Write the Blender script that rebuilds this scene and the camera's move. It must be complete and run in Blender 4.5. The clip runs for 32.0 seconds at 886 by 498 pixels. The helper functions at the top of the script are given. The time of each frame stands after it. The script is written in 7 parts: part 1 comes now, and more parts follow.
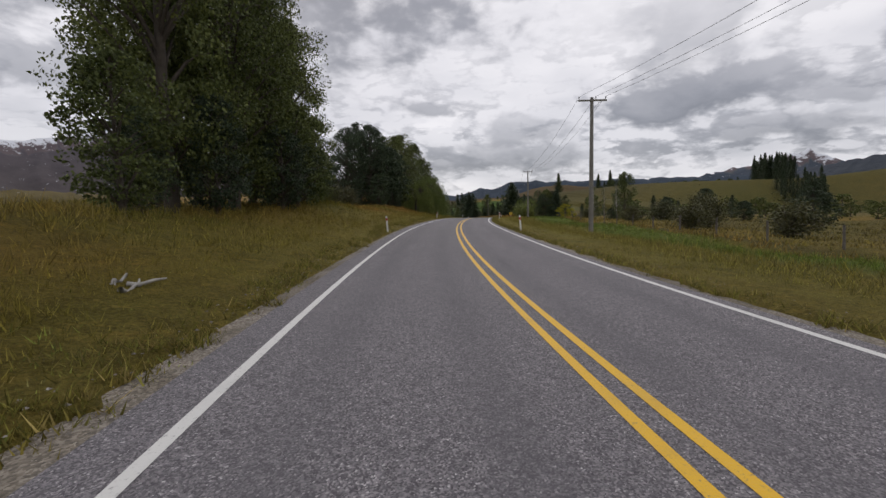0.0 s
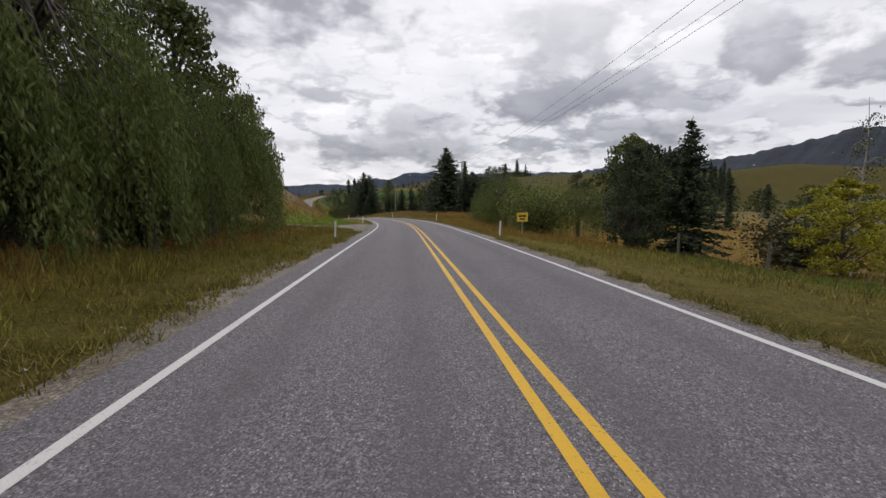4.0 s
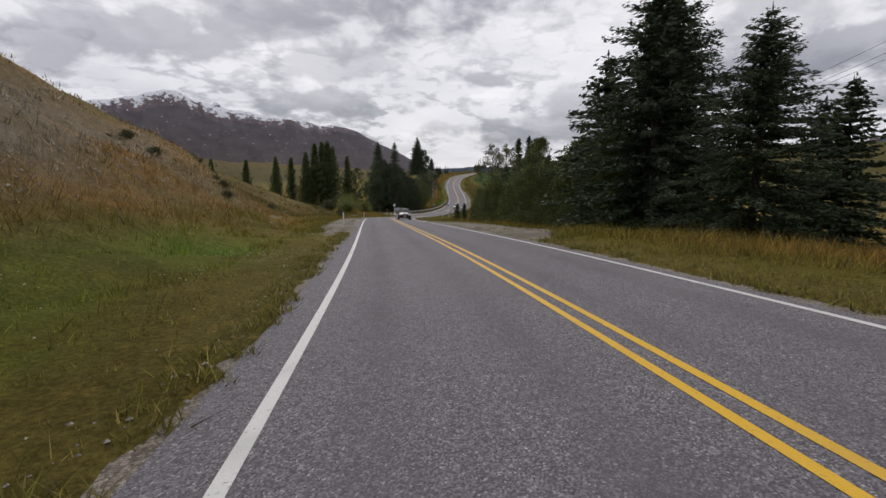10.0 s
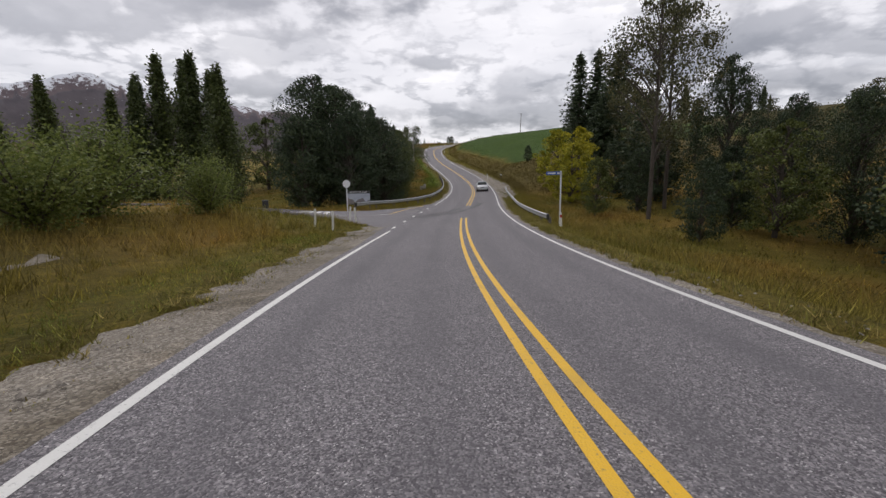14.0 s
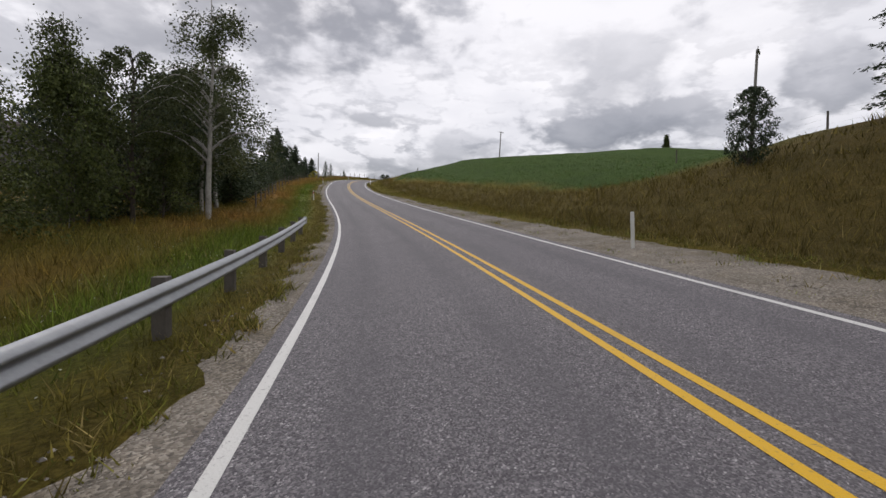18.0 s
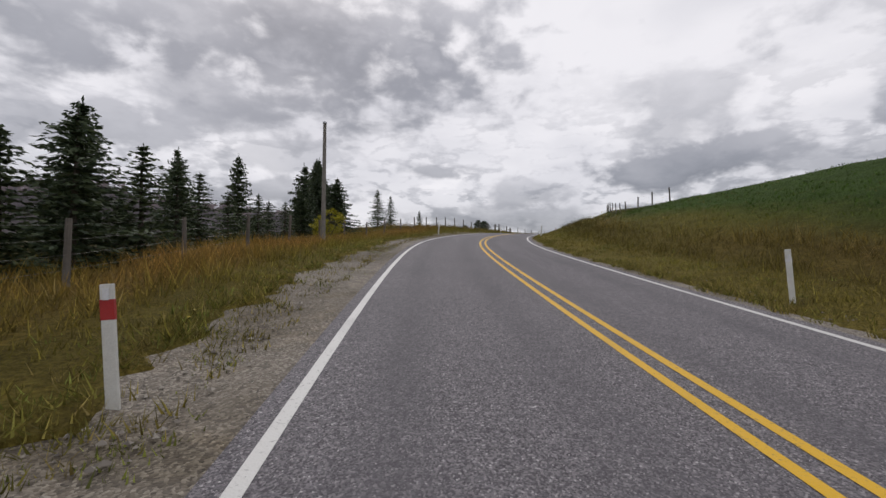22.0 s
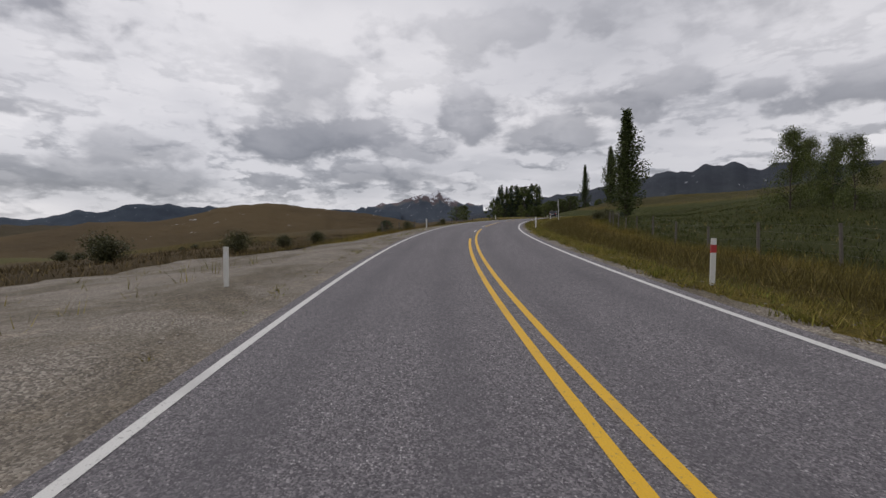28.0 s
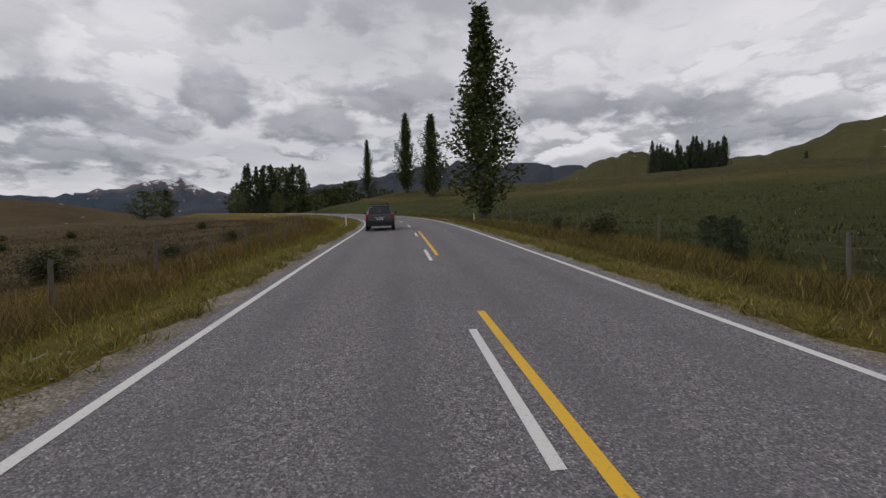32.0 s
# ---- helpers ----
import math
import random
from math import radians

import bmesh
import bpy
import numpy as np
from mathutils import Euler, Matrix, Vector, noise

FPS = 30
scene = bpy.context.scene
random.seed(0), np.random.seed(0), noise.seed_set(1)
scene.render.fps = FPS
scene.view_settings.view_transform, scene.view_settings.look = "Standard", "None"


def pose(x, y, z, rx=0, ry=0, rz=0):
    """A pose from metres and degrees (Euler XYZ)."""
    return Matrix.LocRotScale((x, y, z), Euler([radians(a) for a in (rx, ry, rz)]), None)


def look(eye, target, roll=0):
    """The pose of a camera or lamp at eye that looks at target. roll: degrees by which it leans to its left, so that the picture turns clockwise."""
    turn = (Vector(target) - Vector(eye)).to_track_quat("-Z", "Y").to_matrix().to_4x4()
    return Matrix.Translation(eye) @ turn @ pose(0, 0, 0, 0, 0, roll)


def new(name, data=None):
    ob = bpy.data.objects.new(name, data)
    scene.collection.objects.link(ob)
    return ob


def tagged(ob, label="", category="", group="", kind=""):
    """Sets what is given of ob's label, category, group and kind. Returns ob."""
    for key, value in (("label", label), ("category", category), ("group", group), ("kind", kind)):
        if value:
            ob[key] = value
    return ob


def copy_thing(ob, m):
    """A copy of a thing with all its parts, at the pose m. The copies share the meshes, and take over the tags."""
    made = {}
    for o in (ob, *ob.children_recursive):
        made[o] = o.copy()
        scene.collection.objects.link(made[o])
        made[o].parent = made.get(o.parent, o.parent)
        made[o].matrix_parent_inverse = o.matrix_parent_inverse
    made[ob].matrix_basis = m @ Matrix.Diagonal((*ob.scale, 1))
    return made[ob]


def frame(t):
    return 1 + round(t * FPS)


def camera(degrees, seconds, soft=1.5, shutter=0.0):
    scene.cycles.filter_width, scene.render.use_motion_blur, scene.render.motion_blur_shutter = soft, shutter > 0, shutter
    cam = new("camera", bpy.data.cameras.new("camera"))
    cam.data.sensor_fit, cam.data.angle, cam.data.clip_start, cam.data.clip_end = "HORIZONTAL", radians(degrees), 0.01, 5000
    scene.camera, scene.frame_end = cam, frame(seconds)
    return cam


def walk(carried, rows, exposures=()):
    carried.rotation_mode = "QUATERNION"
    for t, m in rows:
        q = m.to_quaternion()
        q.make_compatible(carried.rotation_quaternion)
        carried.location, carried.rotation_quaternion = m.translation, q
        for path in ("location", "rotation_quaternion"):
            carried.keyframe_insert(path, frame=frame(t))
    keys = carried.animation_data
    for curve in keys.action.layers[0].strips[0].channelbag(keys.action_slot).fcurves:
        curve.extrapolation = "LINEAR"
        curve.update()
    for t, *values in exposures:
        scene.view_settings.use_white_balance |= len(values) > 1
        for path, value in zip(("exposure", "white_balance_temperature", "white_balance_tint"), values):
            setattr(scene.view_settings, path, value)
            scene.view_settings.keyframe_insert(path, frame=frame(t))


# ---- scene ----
# ---------- road alignment: heading (deg), grade (%), bank (deg) every 20 m ----------
ROAD_START, ROAD_STEP = -60.0, 20.0
ROAD = [(8.5, 0.3, 0.0), (8.0, 0.3, 0.0), (6.5, 0.2, 0.2), (4.6, 0.5, 0.1), (0.1, 2.0, -0.1), (-2.9, 0.6, 0.8),
        (-5.7, 0.9, 1.2), (-7.8, -0.4, 0.9), (-8.1, -1.3, 0.0), (-8.0, -1.9, -0.4), (-5.0, -1.5, -1.5), (-0.3, -1.6, -2.0),
        (3.4, -1.8, -1.9), (8.7, -2.8, -2.2), (12.9, -3.6, -2.4), (15.6, -4.5, -1.2), (15.4, -4.9, 0.5), (14.8, -5.6, 1.7),
        (8.1, -6.4, 1.0), (-0.5, -5.4, 0.1), (-3.3, -2.6, -0.2), (-5.7, 0.2, -0.8), (-3.0, 3.2, -1.8), (2.0, 6.0, -3.7),
        (6.0, 8.2, -5.2), (9.3, 11.4, -4.3), (6.5, 11.8, -1.5), (3.6, 13.0, -0.1), (-0.2, 12.0, 1.8), (-13.1, 10.3, 2.3),
        (-16.4, 8.7, 2.6), (-23.1, 7.2, 2.6), (-30.3, 6.5, 1.4), (-37.1, 6.0, -0.2), (-44.5, 7.0, -0.6), (-50.7, 6.2, 0.5),
        (-57.5, 6.1, 0.5), (-64.5, 5.1, 0.5), (-66.9, 5.3, -0.1), (-67.4, 4.4, -0.4), (-62.5, 4.6, -0.9), (-53.0, 4.8, -1.3),
        (-40.8, 4.9, -1.4), (-30.7, 4.5, -1.0), (-25.7, 3.9, 0.0), (-28.7, 3.5, 0.6), (-38.7, 3.1, 1.0), (-50.7, 2.9, 1.0),
        (-56.7, 2.9, 0.5), (-56.7, 3.0, 0.0)]
RS = np.arange(ROAD_START, ROAD_START + ROAD_STEP * (len(ROAD) - 1) + 0.5, 1.0)


def smooth_knots(values):
    """Knots every 20 m to one value a metre, rounded at the knots."""
    k = np.arange(len(values)) * ROAD_STEP + ROAD_START
    raw = np.interp(RS, k, values)
    w = np.hanning(25)[1:-1]
    return np.convolve(np.pad(raw, 11, mode="edge"), w / w.sum(), "valid")


RH = np.radians(smooth_knots([r[0] for r in ROAD]))
RG = smooth_knots([r[1] for r in ROAD]) / 100
RB = np.radians(smooth_knots([r[2] for r in ROAD]))
I0 = int(-ROAD_START)
RX, RY, RZ = (np.cumsum(a) for a in (-np.sin(RH), np.cos(RH), RG))
RX, RY, RZ = RX - RX[I0] + 1.5, RY - RY[I0], RZ - RZ[I0]


def on_road(s, q=0.0, up=0.0):
    """The world place at s metres along the road, q metres right of its centre line, up metres over the surface."""
    x, y, z, h, b = (np.interp(s, RS, a) for a in (RX, RY, RZ, RH, RB))
    return np.stack([x + q * np.cos(h), y + q * np.sin(h), z - q * np.tan(b) + up + 0 * q], -1)


# ---------- the camera: t, s along the road, q from its centre line, yaw, pitch, roll ----------
EYE = 1.56
cam = camera(88.0, 32.0)
DRIVE = [
    (0, 0.0, -1.53, -0.09, -4.42, 1.03), (0.5, 10.7, -1.33, -2.17, -4.63, 1.07), (1, 21.5, -1.12, -4.20, -4.87, 1.31),
    (1.5, 32.3, -1.05, -5.99, -4.81, 0.86), (2, 43.1, -0.96, -7.90, -4.90, 1.29), (2.5, 53.9, -0.86, -9.76, -5.02, 1.20),
    (3, 64.8, -0.79, -11.48, -5.25, 2.12), (3.5, 75.8, -0.85, -12.92, -5.41, 0.69), (5.5, 119.9, -1.30, -11.96, -6.36, -0.97),
    (6, 131.1, -1.41, -10.76, -6.59, -1.07), (6.5, 142.2, -1.78, -9.16, -6.90, -1.11), (7, 153.5, -2.15, -7.41, -7.08, -1.36),
    (7.5, 164.7, -2.42, -5.83, -7.07, -1.79), (8, 176.0, -2.67, -3.88, -7.13, -1.35), (8.5, 187.3, -2.67, -1.50, -7.38, -1.68),
    (9, 198.6, -2.59, 1.13, -7.76, -1.93), (9.5, 209.8, -2.48, 3.75, -7.77, -2.01), (10, 220.9, -2.31, 6.38, -7.74, -0.69),
    (10.5, 231.9, -2.25, 8.55, -8.05, -1.12), (11, 242.8, -2.15, 10.24, -8.22, -1.47), (11.5, 253.7, -2.03, 11.38, -8.33, 0.34),
    (12, 264.4, -1.89, 11.28, -8.53, 0.27), (12.5, 275.1, -1.63, 9.96, -8.89, 1.38), (13, 285.7, -1.37, 7.72, -9.36, 0.83),
    (13.5, 296.2, -1.19, 3.90, -9.59, 0.47), (14, 306.7, -1.01, 0.27, -9.54, 0.86), (14.5, 317.2, -0.96, -3.05, -9.24, 0.54),
    (15, 327.7, -0.95, -4.91, -8.89, -0.17), (15.5, 338.1, -1.13, -6.78, -7.76, -0.34), (17.5, 380.9, -2.11, -10.32, -4.04, -0.60),
    (18, 391.8, -2.32, -7.66, -2.80, -1.39), (18.5, 402.8, -2.35, -5.18, -1.88, -2.76), (19, 413.9, -2.35, -2.91, -1.18, -3.80),
    (19.5, 424.9, -2.28, -0.78, -0.58, -3.77), (20, 435.9, -2.17, 1.52, 0.07, -3.47), (20.5, 446.8, -2.14, 3.39, 1.24, -1.77),
    (21, 457.7, -2.08, 4.27, 2.25, -1.57), (21.5, 468.4, -2.16, 2.85, 2.69, -1.27), (22, 479.2, -2.24, 0.33, 2.97, -0.12),
    (22.5, 489.9, -1.99, -3.35, 2.62, 1.66), (23, 500.5, -1.73, -7.56, 2.05, 2.79), (23.5, 511.2, -1.28, -11.58, 1.38, 3.96),
    (24, 521.9, -0.80, -15.08, 0.47, 3.85), (24.5, 532.5, -0.77, -18.51, -0.02, 3.41), (25, 543.2, -0.77, -21.80, -0.65, 3.64),
    (25.5, 553.9, -0.68, -24.53, -1.14, 3.37), (27.5, 596.5, -1.09, -39.83, -1.35, -0.22), (28, 607.2, -1.16, -43.69, -1.17, 0.68),
    (28.5, 617.9, -1.16, -47.48, -1.50, 0.58), (29, 628.6, -1.15, -51.20, -1.87, 1.17), (29.5, 639.4, -1.08, -55.01, -2.01, 1.68),
    (30, 650.3, -1.02, -58.80, -2.29, 2.39), (30.5, 661.2, -1.00, -62.62, -2.51, 2.15), (31, 672.2, -0.98, -66.38, -3.02, 1.76),
    (31.5, 683.3, -0.90, -69.74, -2.99, 1.63), (32, 694.4, -0.83, -72.55, -2.85, 1.49)]
walk(cam, [(t, pose(*on_road(s, q, EYE), 90 + p, r, w)) for t, s, q, w, p, r in DRIVE],
     [(0, -0.20, 6450, 13), (1.2, -0.08, 6450, 13), (3, -0.02, 6450, 13), (6, -0.06, 6450, 13), (7, -0.22, 6450, 13), (8, -0.14, 6450, 13), (9, -0.15, 6450, 13), (10, -0.14, 6450, 13), (11.5, 0.0, 6450, 13), (19.5, -0.05, 6450, 13), (22, -0.20, 6450, 13), (26, -0.31, 6450, 13), (28, -0.38, 6450, 13), (30, -0.41, 6450, 13), (32, -0.44, 6450, 13)])

# ---------- light: a bright overcast sky with broken cloud ----------
world = bpy.data.worlds.new("world")
scene.world = world
world.use_nodes = True
wn, wl = world.node_tree.nodes, world.node_tree.links
wn.clear()


def wnode(kind, **sets):
    n = wn.new(kind)
    for key, value in sets.items():
        if key == "op":
            n.operation = value
        elif key == "data_type":
            n.data_type = value
        elif key == "blend":
            n.blend_type = value
    return n


def wmath(op, a, b=None, c=None):
    n = wnode("ShaderNodeMath", op=op)
    for i, v in enumerate((a, b, c)):
        if v is None:
            continue
        if isinstance(v, (int, float)):
            n.inputs[i].default_value = v
        else:
            wl.new(v, n.inputs[i])
    return n.outputs[0]


def wramp(fac, stops):
    n = wnode("ShaderNodeValToRGB")
    e = n.color_ramp.elements
    while len(e) < len(stops):
        e.new(0.5)
    for el, (pos, col) in zip(e, stops):
        el.position, el.color = pos, (*col, 1) if len(col) == 3 else col
    wl.new(fac, n.inputs[0])
    return n.outputs[0]


def wmix(fac, a, b):
    n = wnode("ShaderNodeMix", data_type="RGBA")
    for sock, v in ((n.inputs[0], fac), (n.inputs[6], a), (n.inputs[7], b)):
        if isinstance(v, (int, float)):
            sock.default_value = v
        elif isinstance(v, tuple):
            sock.default_value = (*v, 1)
        else:
            wl.new(v, sock)
    return n.outputs[2]


sky = wnode("ShaderNodeTexSky")
sky.sky_type, sky.sun_disc = "NISHITA", False
sky.sun_elevation, sky.sun_rotation = radians(40), radians(-20)
sky_dim = wnode("ShaderNodeMix", data_type="RGBA", blend="MULTIPLY")
sky_dim.inputs[0].default_value = 1.0
wl.new(sky.outputs[0], sky_dim.inputs[6])
sky_dim.inputs[7].default_value = (0.12, 0.12, 0.12, 1)
geo = wnode("ShaderNodeTexCoord")
sep = wnode("ShaderNodeSeparateXYZ")
wl.new(geo.outputs["Generated"], sep.inputs[0])
zz = wmath("MAXIMUM", sep.outputs[2], 0.0)
bearing = wmath("ARCTAN2", wmath("MULTIPLY", sep.outputs[0], -1.0), sep.outputs[1])
height = wmath("ARCSINE", zz)


def wvec(a, b, c=0.0):
    n = wnode("ShaderNodeCombineXYZ")
    for i, v in enumerate((a, b, c)):
        if isinstance(v, (int, float)):
            n.inputs[i].default_value = v
        else:
            wl.new(v, n.inputs[i])
    return n.outputs[0]


def wnoise(vec, scale, detail, rough, distort=0.0):
    n = wnode("ShaderNodeTexNoise")
    n.inputs["Scale"].default_value, n.inputs["Detail"].default_value = scale, detail
    n.inputs["Roughness"].default_value, n.inputs["Distortion"].default_value = rough, distort
    wl.new(vec, n.inputs["Vector"])
    return n.outputs[0]


def wease(fac, lo, hi):
    """A soft step from 0 at lo to 1 at hi."""
    n = wnode("ShaderNodeMapRange")
    n.interpolation_type = "SMOOTHSTEP"
    n.inputs["From Min"].default_value, n.inputs["From Max"].default_value = lo, hi
    wl.new(fac, n.inputs["Value"])
    return n.outputs[0]


depth = wmath("ADD", zz, 0.16)
flat = wvec(wmath("DIVIDE", sep.outputs[0], depth), wmath("DIVIDE", sep.outputs[1], depth), wmath("MULTIPLY", zz, 1.5))
veil = wnoise(flat, 0.55, 4, 0.5, 0.2)
wisps = wnoise(flat, 1.7, 5, 0.5, 0.35)


def cloud_noise(across, upward, scale, detail, rough, up=0.0, seed=0.0):
    return wnoise(wvec(wmath("MULTIPLY", bearing, across), wmath("MULTIPLY", wmath("ADD", height, up), upward), seed), scale, detail, rough, 0.15)


billow = cloud_noise(7.0, 12.0, 1.5, 8, 0.53)
lumps, above = cloud_noise(5.2, 13.0, 1.9, 8, 0.55, 0.0, 3.0), cloud_noise(5.2, 13.0, 1.9, 8, 0.55, 0.024, 3.0)
sky_col = wramp(wmath("ADD", wmath("MULTIPLY", veil, 0.72), wmath("MULTIPLY", wisps, 0.28)), [(0.36, (0.62, 0.63, 0.665)), (0.48, (0.82, 0.82, 0.85)), (0.60, (1.03, 1.02, 1.03))])
# rows of broken cloud low over the hills: pale tops, dark flat bases
row_mask = wmath("MULTIPLY", wease(lumps, 0.455, 0.53), wramp(height, [(0.0, (0.8, 0.8, 0.8)), (0.12, (0.95, 0.95, 0.95)), (0.24, (0.45, 0.45, 0.45)), (0.42, (0, 0, 0))]))
side_lit = wmath("ADD", 0.5, wmath("MULTIPLY", wmath("SUBTRACT", above, lumps), 5.0))
sky_col = wmix(wmath("MULTIPLY", row_mask, 0.92), sky_col, wramp(side_lit, [(0.15, (0.86, 0.86, 0.885)), (0.5, (0.52, 0.53, 0.565)), (0.85, (0.33, 0.34, 0.375))]))
bend_u, bend_v = (wmath("MULTIPLY", wmath("SUBTRACT", cloud_noise(7.0, 9.0, 0.8, 3, 0.5, 0.0, k), 0.5), 1.1) for k in (7.0, 11.0))
# the larger clouds: bearing, height, half-width, half-height (deg), depth of grey
for a0, e0, w0, h0, dark in (
    (13, 26, 19, 8, 0.95), (26, 19, 12, 4, 0.6), (40, 14, 12, 3, 0.65), (21, 9.6, 9, 1.6, 0.75), (19, 13.5, 9, 2.2, 0.4),
    (2, 12.6, 3.5, 1.2, 0.7), (-6, 6.6, 14, 1.7, 0.75), (-10, 9.6, 5, 2.0, 0.6), (-28, 12, 12, 2.7, 0.95), (-27.5, 18, 6.5, 4.5, 0.5),
    (-36, 7.8, 9, 1.5, 0.7), (-47, 15, 6, 2.6, 0.65), (-57, 13, 8, 2.2, 0.65), (-41, 11, 6, 1.5, 0.5), (-64, 15, 5, 2, 0.55),
    (-69, 16.5, 6, 1.8, 0.5), (-79, 14.6, 4, 1.3, 0.6), (-88, 13.5, 8, 1.9, 0.8), (-101, 12, 8, 2.6, 0.8), (-89, 7.2, 5, 1.0, 0.5),
    (-78, 26, 16, 4, 0.45), (-110, 9, 10, 2.2, 0.7), (48, 23, 14, 5, 0.8), (31, 26, 9, 4, 0.5), (-50, 24, 12, 3, 0.35),
):
    u = wmath("DIVIDE", wmath("SUBTRACT", bearing, radians(a0)), radians(w0 * 1.3))
    v = wmath("DIVIDE", wmath("SUBTRACT", height, radians(e0)), radians(h0 * 1.3))
    u, v = wmath("ADD", u, bend_u), wmath("ADD", v, bend_v)
    near = wmath("SUBTRACT", 1.0, wmath("SQRT", wmath("ADD", wmath("MULTIPLY", u, u), wmath("MULTIPLY", v, v))))
    body = wmath("ADD", near, wmath("MULTIPLY", wmath("SUBTRACT", billow, 0.5), 2.5))
    mask = wmath("MULTIPLY", wease(body, -0.10, 0.72) if h0 > 3.5 else wease(body, 0.06, 0.54), dark)
    under = wramp(wmath("ADD", wmath("MULTIPLY", v, 0.30), wmath("MULTIPLY", billow, 0.95)), [(0.16, (0.20, 0.21, 0.24)), (0.48, (0.335, 0.345, 0.38)), (0.92, (0.70, 0.70, 0.73))])
    sky_col = wmix(mask, sky_col, under)
low = wramp(zz, [(0.0, (1, 1, 1)), (0.03, (0.6, 0.6, 0.6)), (0.09, (0, 0, 0))])
horizon = wmix(wmath("MULTIPLY", low, 0.55), sky_col, (0.86, 0.87, 0.91))
sky_mix = wmix(0.93, sky_dim.outputs[2], horizon)
bg = wnode("ShaderNodeBackground")
bg.inputs[1].default_value = 1.0
wl.new(sky_mix, bg.inputs[0])
out = wnode("ShaderNodeOutputWorld")
wl.new(bg.outputs[0], out.inputs[0])
sun = new("sun", bpy.data.lights.new("sun", "SUN"))
sun.data.energy, sun.data.angle, sun.data.color = 0.9, radians(25), (1.0, 0.97, 0.92)
sun.matrix_world = look((0, 0, 100), (math.sin(radians(-20)) * -84, math.cos(radians(-20)) * -84, 30))

# ---------- materials ----------


class Nodes:
    """A small writer of node materials."""

    def __init__(self, name):
        self.mat = bpy.data.materials.new(name)
        self.mat.use_nodes = True
        self.n, self.l = self.mat.node_tree.nodes, self.mat.node_tree.links
        self.n.clear()
        self.out = self.n.new("ShaderNodeOutputMaterial")
        self.coord = self.n.new("ShaderNodeTexCoord").outputs["Object"]

    def set(self, sock, v):
        if isinstance(v, (int, float)):
            sock.default_value = v
        elif isinstance(v, tuple):
            sock.default_value = (*v, 1) if len(v) == 3 and sock.type == "RGBA" else v
        else:
            self.l.new(v, sock)

    def math(self, op, a, b=0.0):
        n = self.n.new("ShaderNodeMath")
        n.operation = op
        self.set(n.inputs[0], a), self.set(n.inputs[1], b)
        return n.outputs[0]

    def noise(self, scale, detail=4.0, rough=0.55, vec=None, distort=0.0):
        n = self.n.new("ShaderNodeTexNoise")
        n.inputs["Scale"].default_value, n.inputs["Detail"].default_value, n.inputs["Roughness"].default_value = scale, detail, rough
        n.inputs["Distortion"].default_value = distort
        self.l.new(vec or self.coord, n.inputs["Vector"])
        return n.outputs[0]

    def voronoi(self, scale, vec=None, out="Distance"):
        n = self.n.new("ShaderNodeTexVoronoi")
        n.inputs["Scale"].default_value = scale
        self.l.new(vec or self.coord, n.inputs["Vector"])
        return n.outputs[out]

    def ramp(self, fac, stops):
        n = self.n.new("ShaderNodeValToRGB")
        e = n.color_ramp.elements
        while len(e) < len(stops):
            e.new(0.5)
        for el, (pos, col) in zip(e, stops):
            el.position = pos
            el.color = (*col, 1) if isinstance(col, tuple) else (col, col, col, 1)
        self.l.new(fac, n.inputs[0])
        return n.outputs[0]

    def mix(self, fac, a, b, blend="MIX"):
        n = self.n.new("ShaderNodeMix")
        n.data_type, n.blend_type = "RGBA", blend
        self.set(n.inputs[0], fac), self.set(n.inputs[6], a), self.set(n.inputs[7], b)
        return n.outputs[2]

    def attr(self, name):
        n = self.n.new("ShaderNodeAttribute")
        n.attribute_name = name
        return n.outputs["Color"]

    def island(self):
        return self.n.new("ShaderNodeNewGeometry").outputs["Random Per Island"]

    def random(self):
        return self.n.new("ShaderNodeObjectInfo").outputs["Random"]

    def done(self, color, rough=0.8, bump=None, depth=0.02, metal=0.0, spec=0.5, glass=0.0, emit=None, coat=0.0, trans=0.0):
        b = self.n.new("ShaderNodeBsdfPrincipled")
        self.set(b.inputs["Base Color"], color), self.set(b.inputs["Roughness"], rough)
        self.set(b.inputs["Metallic"], metal)
        b.inputs["Specular IOR Level"].default_value = spec
        b.inputs["Transmission Weight"].default_value = glass
        b.inputs["Coat Weight"].default_value = coat
        if emit:
            b.inputs["Emission Color"].default_value, b.inputs["Emission Strength"].default_value = (*emit[0], 1), emit[1]
        if bump is not None:
            n = self.n.new("ShaderNodeBump")
            n.inputs["Strength"].default_value, n.inputs["Distance"].default_value = 1.0, depth
            self.l.new(bump, n.inputs["Height"]), self.l.new(n.outputs[0], b.inputs["Normal"])
        if trans:
            tl, mx = self.n.new("ShaderNodeBsdfTranslucent"), self.n.new("ShaderNodeMixShader")
            self.set(tl.inputs[0], color)
            mx.inputs[0].default_value = trans
            self.l.new(b.outputs[0], mx.inputs[1]), self.l.new(tl.outputs[0], mx.inputs[2]), self.l.new(mx.outputs[0], self.out.inputs[0])
        else:
            self.l.new(b.outputs[0], self.out.inputs[0])
        return self.mat


